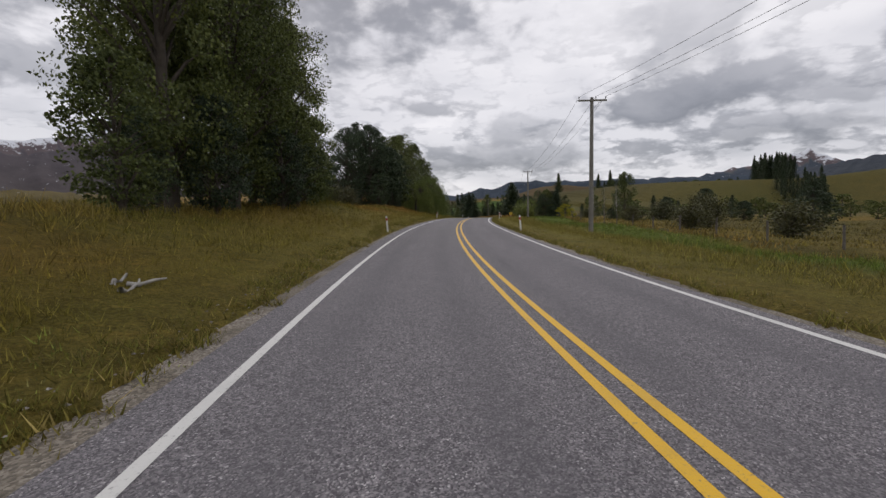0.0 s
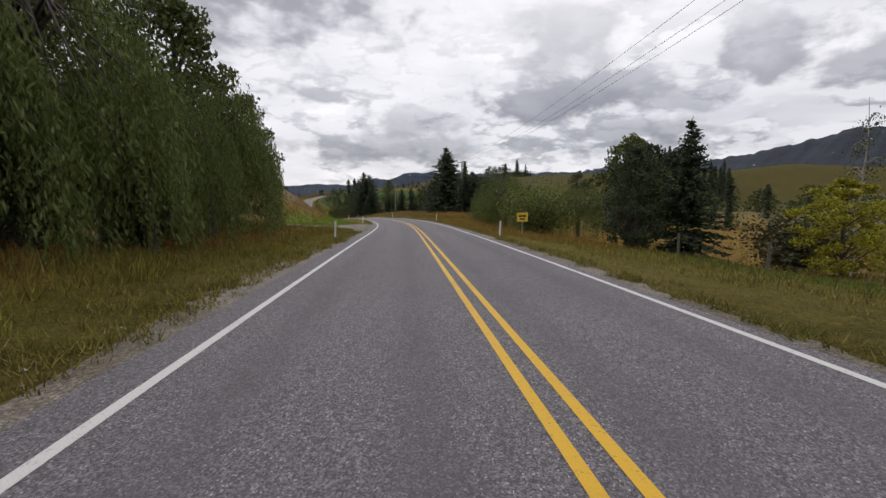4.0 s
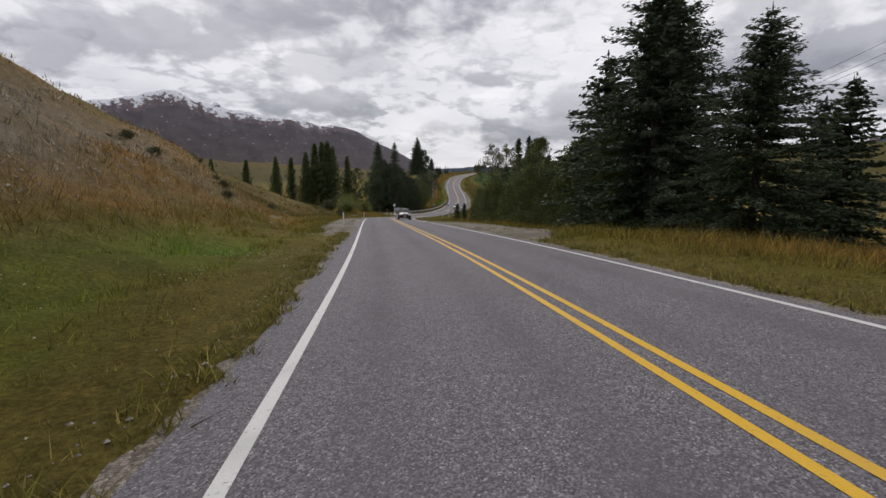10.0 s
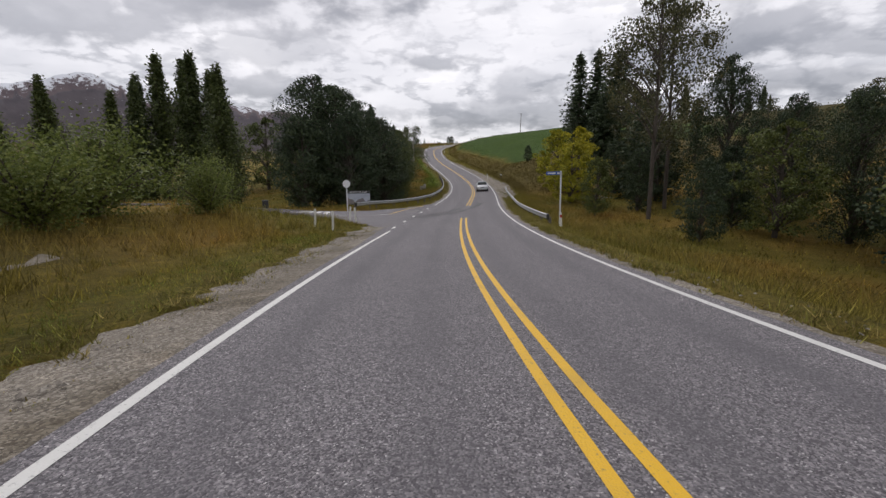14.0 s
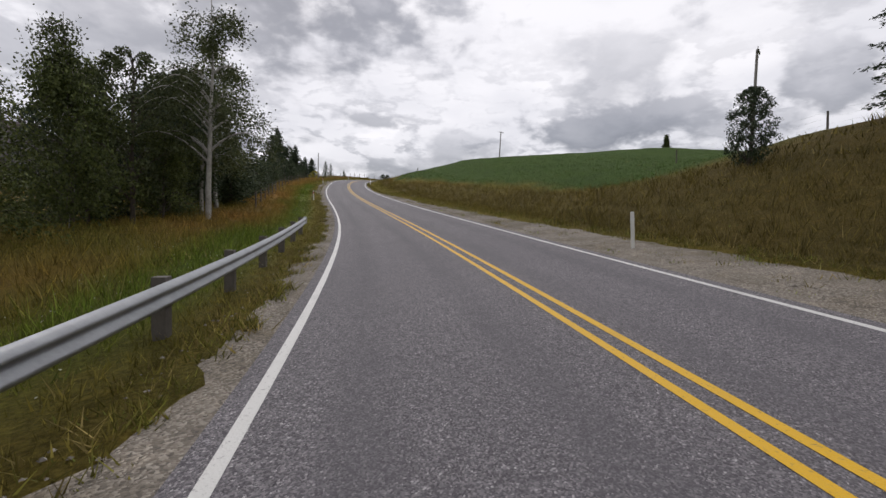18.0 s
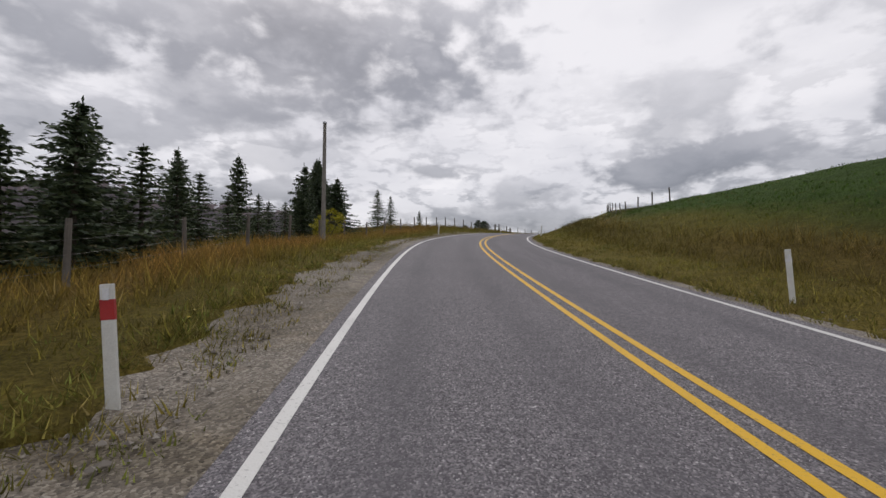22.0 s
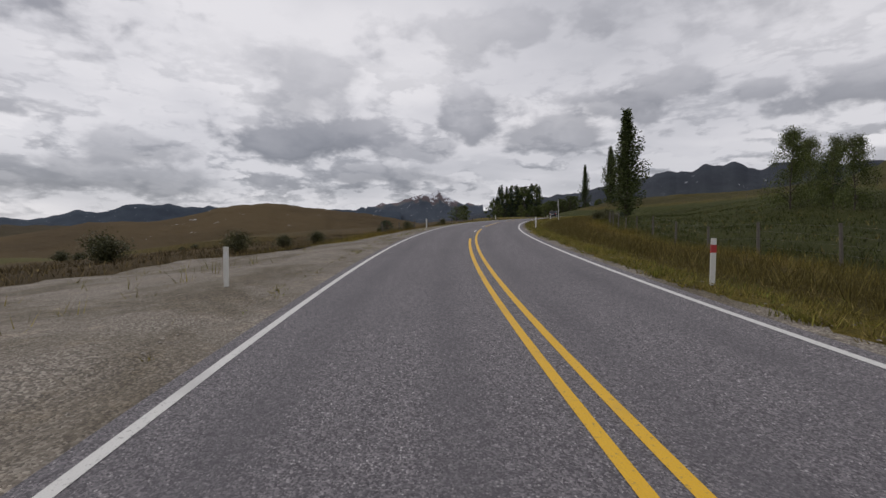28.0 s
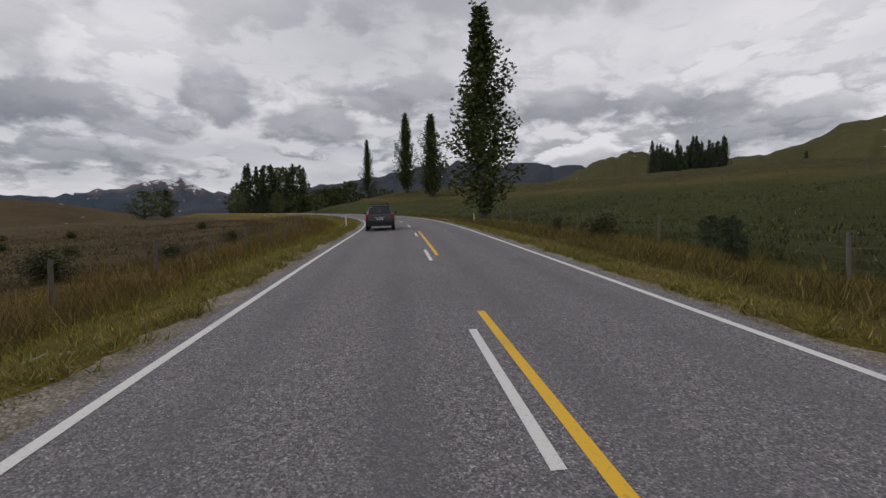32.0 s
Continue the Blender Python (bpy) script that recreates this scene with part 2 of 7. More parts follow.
def plain(name, c1, c2, scale=6.0, rough=0.8, depth=0.004, metal=0.0, spec=0.5, coat=0.0, bump_scale=None):
    """Two colours in fine grain over slow stains, with a little relief."""
    w = Nodes(name)
    grain, stain = w.noise(scale * 6, 5, 0.65), w.noise(scale, 4, 0.6)
    col = w.mix(w.ramp(stain, [(0.35, 0.0), (0.68, 1.0)]), c1, c2)
    col = w.mix(0.35, col, w.ramp(grain, [(0.3, tuple(0.6 * v for v in c1)), (0.7, tuple(min(1.2 * v, 0.95) for v in c2))]))
    return w.done(col, rough, w.noise(bump_scale or scale * 8, 4) if depth else None, depth, metal, spec, coat=coat)


def leafy(name, dark, mid, light, trans=0.25, rough=0.6):
    """Leaves: each one its own shade, each tree a little its own tone."""
    w = Nodes(name)
    col = w.ramp(w.island(), [(0.0, dark), (0.55, mid), (1.0, light)])
    big = w.noise(0.5, 3)
    col = w.mix(w.ramp(big, [(0.35, 0.0), (0.75, 0.4)]), col, dark)
    tone = w.ramp(w.random(), [(0.0, (0.82, 0.84, 0.8)), (1.0, (1.1, 1.06, 0.96))])
    return w.done(w.mix(1.0, col, tone, "MULTIPLY"), rough, trans=trans, spec=0.3)


def asphalt():
    w = Nodes("chip_seal")
    chips = w.voronoi(75.0)
    cell = w.voronoi(75.0, out="Color")
    bw = w.math("MULTIPLY", cell, 1.0)
    col = w.ramp(bw, [(0.0, (0.040, 0.037, 0.040)), (0.45, (0.130, 0.120, 0.130)), (0.82, (0.27, 0.25, 0.257)), (1.0, (0.60, 0.57, 0.56))])
    fleck = w.ramp(w.noise(16.0, 6, 0.75), [(0.30, 0.62), (0.72, 1.32)])
    col = w.mix(1.0, col, fleck, "MULTIPLY")
    patch = w.noise(0.22, 5, 0.6)
    col = w.mix(w.ramp(patch, [(0.35, 0.0), (0.7, 0.4)]), col, (0.108, 0.100, 0.108))
    uv = w.n.new("ShaderNodeTexCoord").outputs["UV"]
    sx = w.n.new("ShaderNodeSeparateXYZ")
    w.l.new(uv, sx.inputs[0])
    # worn wheel paths run along each lane, smoother and a little darker, broken up by noise
    lane = w.math("ABSOLUTE", w.math("SUBTRACT", w.math("ABSOLUTE", w.math("SUBTRACT", w.math("ABSOLUTE", sx.outputs[0]), 1.62)), 0.78))
    path = w.math("MULTIPLY", w.ramp(lane, [(0.08, 1.0), (0.42, 0.0)]), w.ramp(w.noise(0.5, 4), [(0.3, 0.15), (0.7, 0.6)]))
    col = w.mix(path, col, (0.101, 0.094, 0.102))
    return w.done(col, 0.82, w.math("SUBTRACT", 1.0, chips), 0.006, spec=0.35)


def paint(name, c, under):
    w = Nodes(name)
    worn = w.ramp(w.noise(26.0, 5, 0.7), [(0.30, 1.0), (0.42, 0.0)])
    broad = w.ramp(w.noise(0.9, 4), [(0.55, 0.0), (0.8, 0.35)])
    col = w.mix(w.math("MAXIMUM", w.math("MULTIPLY", worn, 0.8), broad), c, under)
    return w.done(col, 0.6, w.voronoi(55.0), 0.004)


def gravel():
    w = Nodes("gravel")
    cell = w.voronoi(42.0, out="Color")
    big = w.noise(0.8, 5, 0.6)
    col = w.ramp(cell, [(0.0, (0.080, 0.071, 0.062)), (0.5, (0.210, 0.182, 0.150)), (1.0, (0.46, 0.42, 0.355))])
    col = w.mix(w.ramp(big, [(0.35, 0.0), (0.7, 0.5)]), col, (0.19, 0.165, 0.13))
    col = w.mix(w.ramp(w.noise(0.3, 6, 0.68, None, 0.6), [(0.44, 0.0), (0.60, 0.9)]), col, w.mix(1.0, col, (0.56, 0.53, 0.46), "MULTIPLY"))
    col = w.mix(w.ramp(w.noise(1.7, 6, 0.7), [(0.52, 0.0), (0.66, 0.55)]), col, w.mix(1.0, col, (1.45, 1.40, 1.32), "MULTIPLY"))
    return w.done(col, 0.9, w.math("ADD", w.math("SUBTRACT", 1.0, w.voronoi(42.0)), w.math("MULTIPLY", w.noise(2.5, 5, 0.6), 2.0)), 0.014, spec=0.2)


def ground_mat():
    """Turf whose zone colour (green, dry, bare) is carried by the mesh, broken up at three scales."""
    w = Nodes("turf")
    zone = w.attr("zone")
    n1, n2, n3 = w.noise(0.12, 5, 0.6), w.noise(1.1, 6, 0.65), w.noise(14.0, 7, 0.78)
    col = w.mix(w.ramp(n2, [(0.36, 0.0), (0.66, 0.9)]), zone, w.mix(1.0, zone, (0.50, 0.52, 0.42), "MULTIPLY"))
    col = w.mix(w.ramp(w.noise(2.6, 5, 0.7), [(0.54, 0.0), (0.66, 0.7)]), col, w.mix(1.0, zone, (1.55, 1.35, 1.25), "MULTIPLY"))
    col = w.mix(w.ramp(n1, [(0.35, 0.0), (0.7, 0.45)]), col, w.mix(1.0, zone, (1.30, 1.12, 0.86), "MULTIPLY"))
    col = w.mix(0.9, col, w.mix(1.0, col, w.ramp(n3, [(0.32, 0.35), (0.5, 0.95), (0.68, 1.75)]), "MULTIPLY"))
    col = w.mix(w.ramp(w.noise(30.0, 5, 0.7), [(0.56, 0.0), (0.68, 0.6)]), col, w.mix(1.0, zone, (1.55, 1.35, 1.5), "MULTIPLY"))
    return w.done(col, 0.95, w.math("ADD", n3, w.math("MULTIPLY", n2, 1.5)), 0.12, spec=0.1)


def grass_mat():
    w = Nodes("grass_blades")
    zone = w.attr("zone")
    col = w.mix(1.0, zone, w.ramp(w.island(), [(0.0, 0.42), (0.55, 1.0), (0.85, 1.5), (1.0, 2.3)]), "MULTIPLY")
    return w.done(col, 0.75, trans=0.25, spec=0.15)


def mountain_mat():
    w = Nodes("mountain_rock")
    zone = w.attr("zone")
    n = w.noise(0.006, 8, 0.65)
    rock = w.mix(1.0, zone, (0.16, 0.13, 0.135), "DARKEN")
    col = w.mix(w.ramp(n, [(0.4, 0.0), (0.65, 0.6)]), rock, w.mix(1.0, rock, (0.55, 0.55, 0.6), "MULTIPLY"))
    # snow lies in broken patches where the zone colour is pale
    cover = w.math("ADD", w.math("MULTIPLY", zone, 1.0), w.math("MULTIPLY", w.math("SUBTRACT", w.noise(0.028, 9, 0.74), 0.5), 2.6))
    col = w.mix(w.ramp(cover, [(0.42, 0.0), (0.56, 1.0)]), col, (0.66, 0.68, 0.72))
    return w.done(col, 0.95, w.noise(0.01, 8, 0.65), 14.0, spec=0.05)


ASPHALT, GRAVEL, TURF, GRASS, ROCKY = asphalt(), gravel(), ground_mat(), grass_mat(), mountain_mat()
WHITE_LINE = paint("white_road_paint", (0.62, 0.61, 0.58), (0.13, 0.125, 0.125))
YELLOW_LINE = paint("yellow_road_paint", (0.70, 0.405, 0.012), (0.16, 0.125, 0.08))
POST_WHITE = plain("white_plastic", (0.72, 0.72, 0.68), (0.60, 0.59, 0.55), 9, 0.5)
RED_BAND = plain("red_reflector", (0.45, 0.03, 0.03), (0.34, 0.03, 0.03), 9, 0.35)
SILVER_BAND = plain("white_reflector", (0.80, 0.80, 0.80), (0.65, 0.66, 0.68), 9, 0.25)
GALV = plain("galvanised_steel", (0.42, 0.43, 0.44), (0.30, 0.31, 0.32), 3, 0.45, 0.002, 0.7)
TIMBER = plain("weathered_timber", (0.16, 0.14, 0.12), (0.09, 0.08, 0.07), 5, 0.9, 0.01)
POLE_WOOD = plain("grey_pole_timber", (0.24, 0.225, 0.20), (0.15, 0.14, 0.125), 4, 0.9, 0.01)
WIRE = plain("fence_wire", (0.25, 0.25, 0.25), (0.18, 0.17, 0.16), 6, 0.5, 0, 0.6)
CABLE = plain("overhead_cable", (0.05, 0.05, 0.05), (0.07, 0.07, 0.07), 6, 0.6, 0)
BARK = plain("bark", (0.10, 0.082, 0.066), (0.055, 0.045, 0.037), 4, 0.95, 0.03)
PALE_BARK = plain("pale_bark", (0.46, 0.44, 0.40), (0.22, 0.205, 0.185), 5, 0.85, 0.01)
LEAF_POPLAR = leafy("poplar_leaves", (0.033, 0.046, 0.015), (0.068, 0.092, 0.031), (0.121, 0.149, 0.055))
LEAF_BROAD = leafy("broad_leaves", (0.046, 0.059, 0.019), (0.104, 0.131, 0.037), (0.187, 0.215, 0.067))
LEAF_DARK = leafy("dark_needles", (0.022, 0.036, 0.021), (0.050, 0.073, 0.040), (0.094, 0.126, 0.060), 0.15)
LEAF_FIR = leafy("fir_needles", (0.027, 0.043, 0.024), (0.064, 0.092, 0.047), (0.118, 0.150, 0.076), 0.2)
LEAF_WILLOW = leafy("willow_leaves", (0.075, 0.100, 0.022), (0.145, 0.182, 0.046), (0.225, 0.255, 0.080), 0.35)
LEAF_BIRCH = leafy("birch_leaves", (0.046, 0.057, 0.022), (0.090, 0.108, 0.044), (0.149, 0.165, 0.077), 0.3)
LEAF_YELLOW = leafy("yellowing_leaves", (0.17, 0.175, 0.018), (0.38, 0.36, 0.03), (0.62, 0.54, 0.05), 0.35)
LEAF_SCRUB = leafy("scrub_leaves", (0.043, 0.046, 0.021), (0.086, 0.089, 0.038), (0.151, 0.144, 0.064), 0.2)

# ---------- mesh helpers ----------


def mesh_of(name, verts, faces, mats, smooth=False, zone=None, uv=None):
    me = bpy.data.meshes.new(name)
    me.from_pydata(verts.tolist() if hasattr(verts, "tolist") else verts, [], faces.tolist() if hasattr(faces, "tolist") else faces)
    for m in mats if isinstance(mats, (list, tuple)) else [mats]:
        me.materials.append(m)
    if smooth:
        me.polygons.foreach_set("use_smooth", [True] * len(me.polygons))
    if zone is not None:
        a = me.color_attributes.new("zone", "FLOAT_COLOR", "POINT")
        a.data.foreach_set("color", np.concatenate([zone, np.ones((len(zone), 1))], 1).astype(np.float32).ravel())
    if uv is not None:
        idx = np.zeros(len(me.loops), np.int32)
        me.loops.foreach_get("vertex_index", idx)
        me.uv_layers.new(name="UVMap").data.foreach_set("uv", np.asarray(uv)[idx].astype(np.float32).ravel())
    me.update()
    return me


def part(name, bm, material, parent, label=""):
    me = bm if isinstance(bm, bpy.types.Mesh) else bpy.data.meshes.new(name)
    if not isinstance(bm, bpy.types.Mesh):
        bm.to_mesh(me)
        bm.free()
        me.materials.append(material)
    ob = new(name, me)
    ob.parent = parent
    return tagged(ob, label)


def thing(name, label, category, group="", kind="", m=None):
    ob = tagged(new(name), label, category, group, kind)
    if m is not None:
        ob.matrix_basis = m
    return ob


def grid_faces(rows, cols):
    i = np.arange((rows - 1) * cols).reshape(rows - 1, cols)[:, :-1].ravel()
    return np.stack([i, i + 1, i + cols + 1, i + cols], 1)


def box(bm, size, at, bevel=0.0, rot=None):
    m = Matrix.Translation(at) @ (rot or Matrix()) @ Matrix.Diagonal((*size, 1))
    got = bmesh.ops.create_cube(bm, size=1, matrix=m)
    if bevel:
        es = list({e for v in got["verts"] for e in v.link_edges})
        bmesh.ops.bevel(bm, geom=es, offset=bevel, segments=2, affect="EDGES", profile=0.6)
    return bm


def rod(bm, a, b, r0, r1=None, sides=8):
    a, b = Vector(a), Vector(b)
    d = b - a
    m = Matrix.Translation((a + b) / 2) @ d.to_track_quat("Z", "Y").to_matrix().to_4x4()
    bmesh.ops.create_cone(bm, cap_ends=True, segments=sides, radius1=r0, radius2=r0 if r1 is None else r1, depth=d.length, matrix=m)
    return bm


def bm_box(size, at=(0, 0, 0), bevel=0.0, rot=None):
    return box(bmesh.new(), size, at, bevel, rot)


def bm_rod(a, b, r0, r1=None, sides=8):
    return rod(bmesh.new(), a, b, r0, r1, sides)


# ---------- the lie of the land ----------
SIDE_Q = np.array([4.2, 7.5, 12.0, 25.0, 70.0])
RIGHT = np.array([
    (-60, 0.0, -0.2, -0.5, -1.0, -1.5), (45, 0.0, -0.15, -0.4, -1.0, -1.5), (80, 0.0, -0.1, -0.2, -0.6, -1.5),
    (115, -0.1, -0.4, -1.1, -2.6, -3.0), (143, -0.1, -0.2, -1.0, -2.6, -2.5), (168, 0.0, 0.5, 0.9, 0.4, -1.0),
    (205, 0.0, 0.8, 1.1, 0.8, 0.0), (235, 0.0, 0.1, 0.0, -0.6, -0.8), (262, -0.05, -0.05, -0.4, -1.6, -2.0),
    (330, -0.1, -0.9, -2.0, -2.8, 0.0), (368, -0.1, -0.5, -0.4, 1.0, 2.5), (390, 0.0, 0.2, 1.5, 5.0, 7.0), (408, 0.0, 0.3, 2.2, 6.6, 8.0), (425, 0.0, 0.2, 1.5, 4.6, 9.5),
    (490, 0.0, 0.3, 2.2, 6.2, 11.0), (514, 0.0, 0.7, 2.3, 4.9, 9.0), (532, 0.0, 1.0, 2.2, 3.3, 5.0), (552, 0.0, 1.3, 3.0, 4.3, 5.0), (585, 0.0, 0.4, 1.5, 3.8, 5.5), (625, -0.1, -0.4, -0.8, -0.6, 3.0)])
LEFT = np.array([
    (-60, 0.0, 0.5, 1.5, 2.0, 1.0), (20, 0.0, 0.5, 1.5, 2.0, 1.0), (50, 0.0, 0.6, 1.9, 2.6, 1.5), (78, 0.0, 0.5, 1.6, 2.2, 1.5), (108, 0.0, -0.1, -0.2, 0.2, 1.0),
    (138, 0.0, -0.05, 0.2, 1.4, 3.0), (154, 0.0, -0.2, 0.4, 5.4, 6.6), (172, 0.0, -0.2, 1.4, 9.0, 9.4), (194, 0.0, -0.2, 2.0, 12.4, 12.6),
    (232, 0.0, -0.1, 2.0, 11.4, 13.0), (258, -0.05, -0.2, 1.2, 10.5, 13.0), (284, -0.05, -0.2, 0.4, 6.4, 10.5),
    (303, -0.05, -0.3, 0.2, 5.4, 9.5), (318, -0.08, -0.1, 0.5, 2.6, 5.0), (331, -0.08, -0.05, 0.5, 1.5, 3.0), (346, -0.05, -0.1, 0.0, 0.6, 1.2), (378, -0.1, -0.9, -1.9, -2.4, -2.6), (396, -0.05, -0.5, -0.9, -0.9, -1.5),
    (412, -0.05, -0.2, -0.1, 0.1, -1.0), (430, -0.05, -0.2, -0.4, -1.2, -3.0), (460, -0.05, 0.1, 0.0, -0.8, -3.5), (490, -0.05, 0.2, 0.1, -0.5, -4.0), (512, -0.05, 0.0, -0.3, -1.2, -5.0),
    (533, 0.0, 0.65, 0.9, 0.6, -3.0), (555, 0.0, 0.45, 0.7, 0.6, -3.0), (580, 0.0, 0.1, 0.1, -0.4, -4.0), (650, -0.1, -0.6, -1.1, -1.8, -5.0)])


def side_height(table, s, q):
    """Height over the road's edge at s, q metres out, on the side that the table describes."""
    s = np.clip(s, table[0, 0], table[-1, 0])
    i = np.clip(np.searchsorted(table[:, 0], s) - 1, 0, len(table) - 2)
    f = (s - table[i, 0]) / (table[i + 1, 0] - table[i, 0])
    f = f * f * (3 - 2 * f)
    row = table[i, 1:] * (1 - f)[:, None] + table[i + 1, 1:] * f[:, None]
    j = np.clip(np.searchsorted(SIDE_Q, q) - 1, 0, len(SIDE_Q) - 2)
    g = np.clip((q - SIDE_Q[j]) / (SIDE_Q[j + 1] - SIDE_Q[j]), 0, 1)
    k = np.arange(len(q))
    return row[k, j] * (1 - g) + row[k, j + 1] * g


def wave(x, y, *terms):
    """Cheap rolling relief: sums of crossed sines."""
    z = 0.0
    for size, amp, ph in terms:
        z = z + amp * (np.sin(x * 6.283 / size + ph) * np.cos(y * 5.71 / size + 1.7 * ph) + 0.5 * np.sin((x + 0.6 * y) * 10.1 / size + 2.3 * ph))
    return z


def road_coords(x, y):
    """s and q of the road point nearest to each place."""
    s, q = np.empty(len(x)), np.empty(len(x))
    for a in range(0, len(x), 20000):
        px, py = x[a:a + 20000], y[a:a + 20000]
        d = (px[:, None] - RX[None, ::3]) ** 2 + (py[:, None] - RY[None, ::3]) ** 2
        i = d.argmin(1) * 3
        dx, dy = px - RX[i], py - RY[i]
        along = -dx * np.sin(RH[i]) + dy * np.cos(RH[i])
        s[a:a + 20000] = RS[i] + np.clip(along, -3, 3)
        side = dx * np.cos(RH[i]) + dy * np.sin(RH[i])
        q[a:a + 20000] = np.sign(side) * np.hypot(side, np.maximum(np.abs(along) - 3, 0))
    return s, q


def land(x, y, s=None, q=None):
    """Ground height."""
    x, y = np.atleast_1d(np.asarray(x, float)), np.atleast_1d(np.asarray(y, float))
    if s is None:
        s, q = road_coords(x, y)
    aq = np.abs(q)
    z0 = np.interp(s, RS, RZ) - np.clip(q, -4.2, 4.2) * np.tan(np.interp(s, RS, RB))
    h = np.where(q > 0, side_height(RIGHT, s, aq), side_height(LEFT, s, aq))
    rough = np.clip((aq - 5.0) / 8.0, 0, 1) * np.clip((260 - aq) / 120, 0, 1)
    h = h + rough * wave(x, y, (13.0, 0.10, 0.3), (31.0, 0.22, 1.1)) * np.where((q > 9) & (s > 368) & (s < 562), 0.4, 1.0)
    hill = np.clip((aq - 9) / 12, 0, 1) * np.clip(h - 1.5, 0, 3) / 3 * np.where((q > 0) & (s > 368) & (s < 562), 0.12, 1.0)
    h = h + hill * wave(x, y, (6.5, 0.22, 0.8), (17.0, 0.5, 2.0))
    far = np.clip((aq - 60) / 240, 0, 1)
    far = far * far * (3 - 2 * far)
    out = np.clip((aq - 200) / 900, 0, 1)
    region = wave(x, y, (260.0, 3.0, 0.4), (610.0, 6.0, 1.3)) * (0.3 + out) - 3.0
    h = (z0 + h) * (1 - far) + region * far
    rise = np.interp(q, (30.0, 70.0, 150.0, 260.0, 380.0, 700.0), (0.0, 5.0, 19.0, 38.0, 48.0, 30.0))
    h = h + rise * np.clip((0.25 * x + 0.97 * y - 560) / 80, 0, 1)
    return np.where(aq < 4.1, np.minimum(h, z0 - 0.22), h)


def verge_drop(aq):
    """How far the turf verge lies under the road's edge at most."""
    return 0.02 + np.clip(aq - 4.12, 0, 0.9) * 0.10 + np.clip(aq - 5.02, 0, 9) * 0.42


def spot(s, q, up=0.0):
    """A place on the ground at s, q, as a tuple."""
    p = on_road(float(s), float(q))
    return (p[0], p[1], float(land(p[0], p[1], np.array([float(s)]), np.array([float(q)]))[0]) + up)


def facing(s):
    return math.degrees(np.interp(s, RS, RH))


DRY, OLIVE, GREEN = (0.235, 0.148, 0.036), (0.136, 0.122, 0.024), (0.140, 0.155, 0.023)
RUST = (0.270, 0.150, 0.042)
FIELD, MOOR, TAN, SCREE = (0.046, 0.086, 0.014), (0.088, 0.066, 0.034), (0.210, 0.158, 0.068), (0.25, 0.215, 0.165)


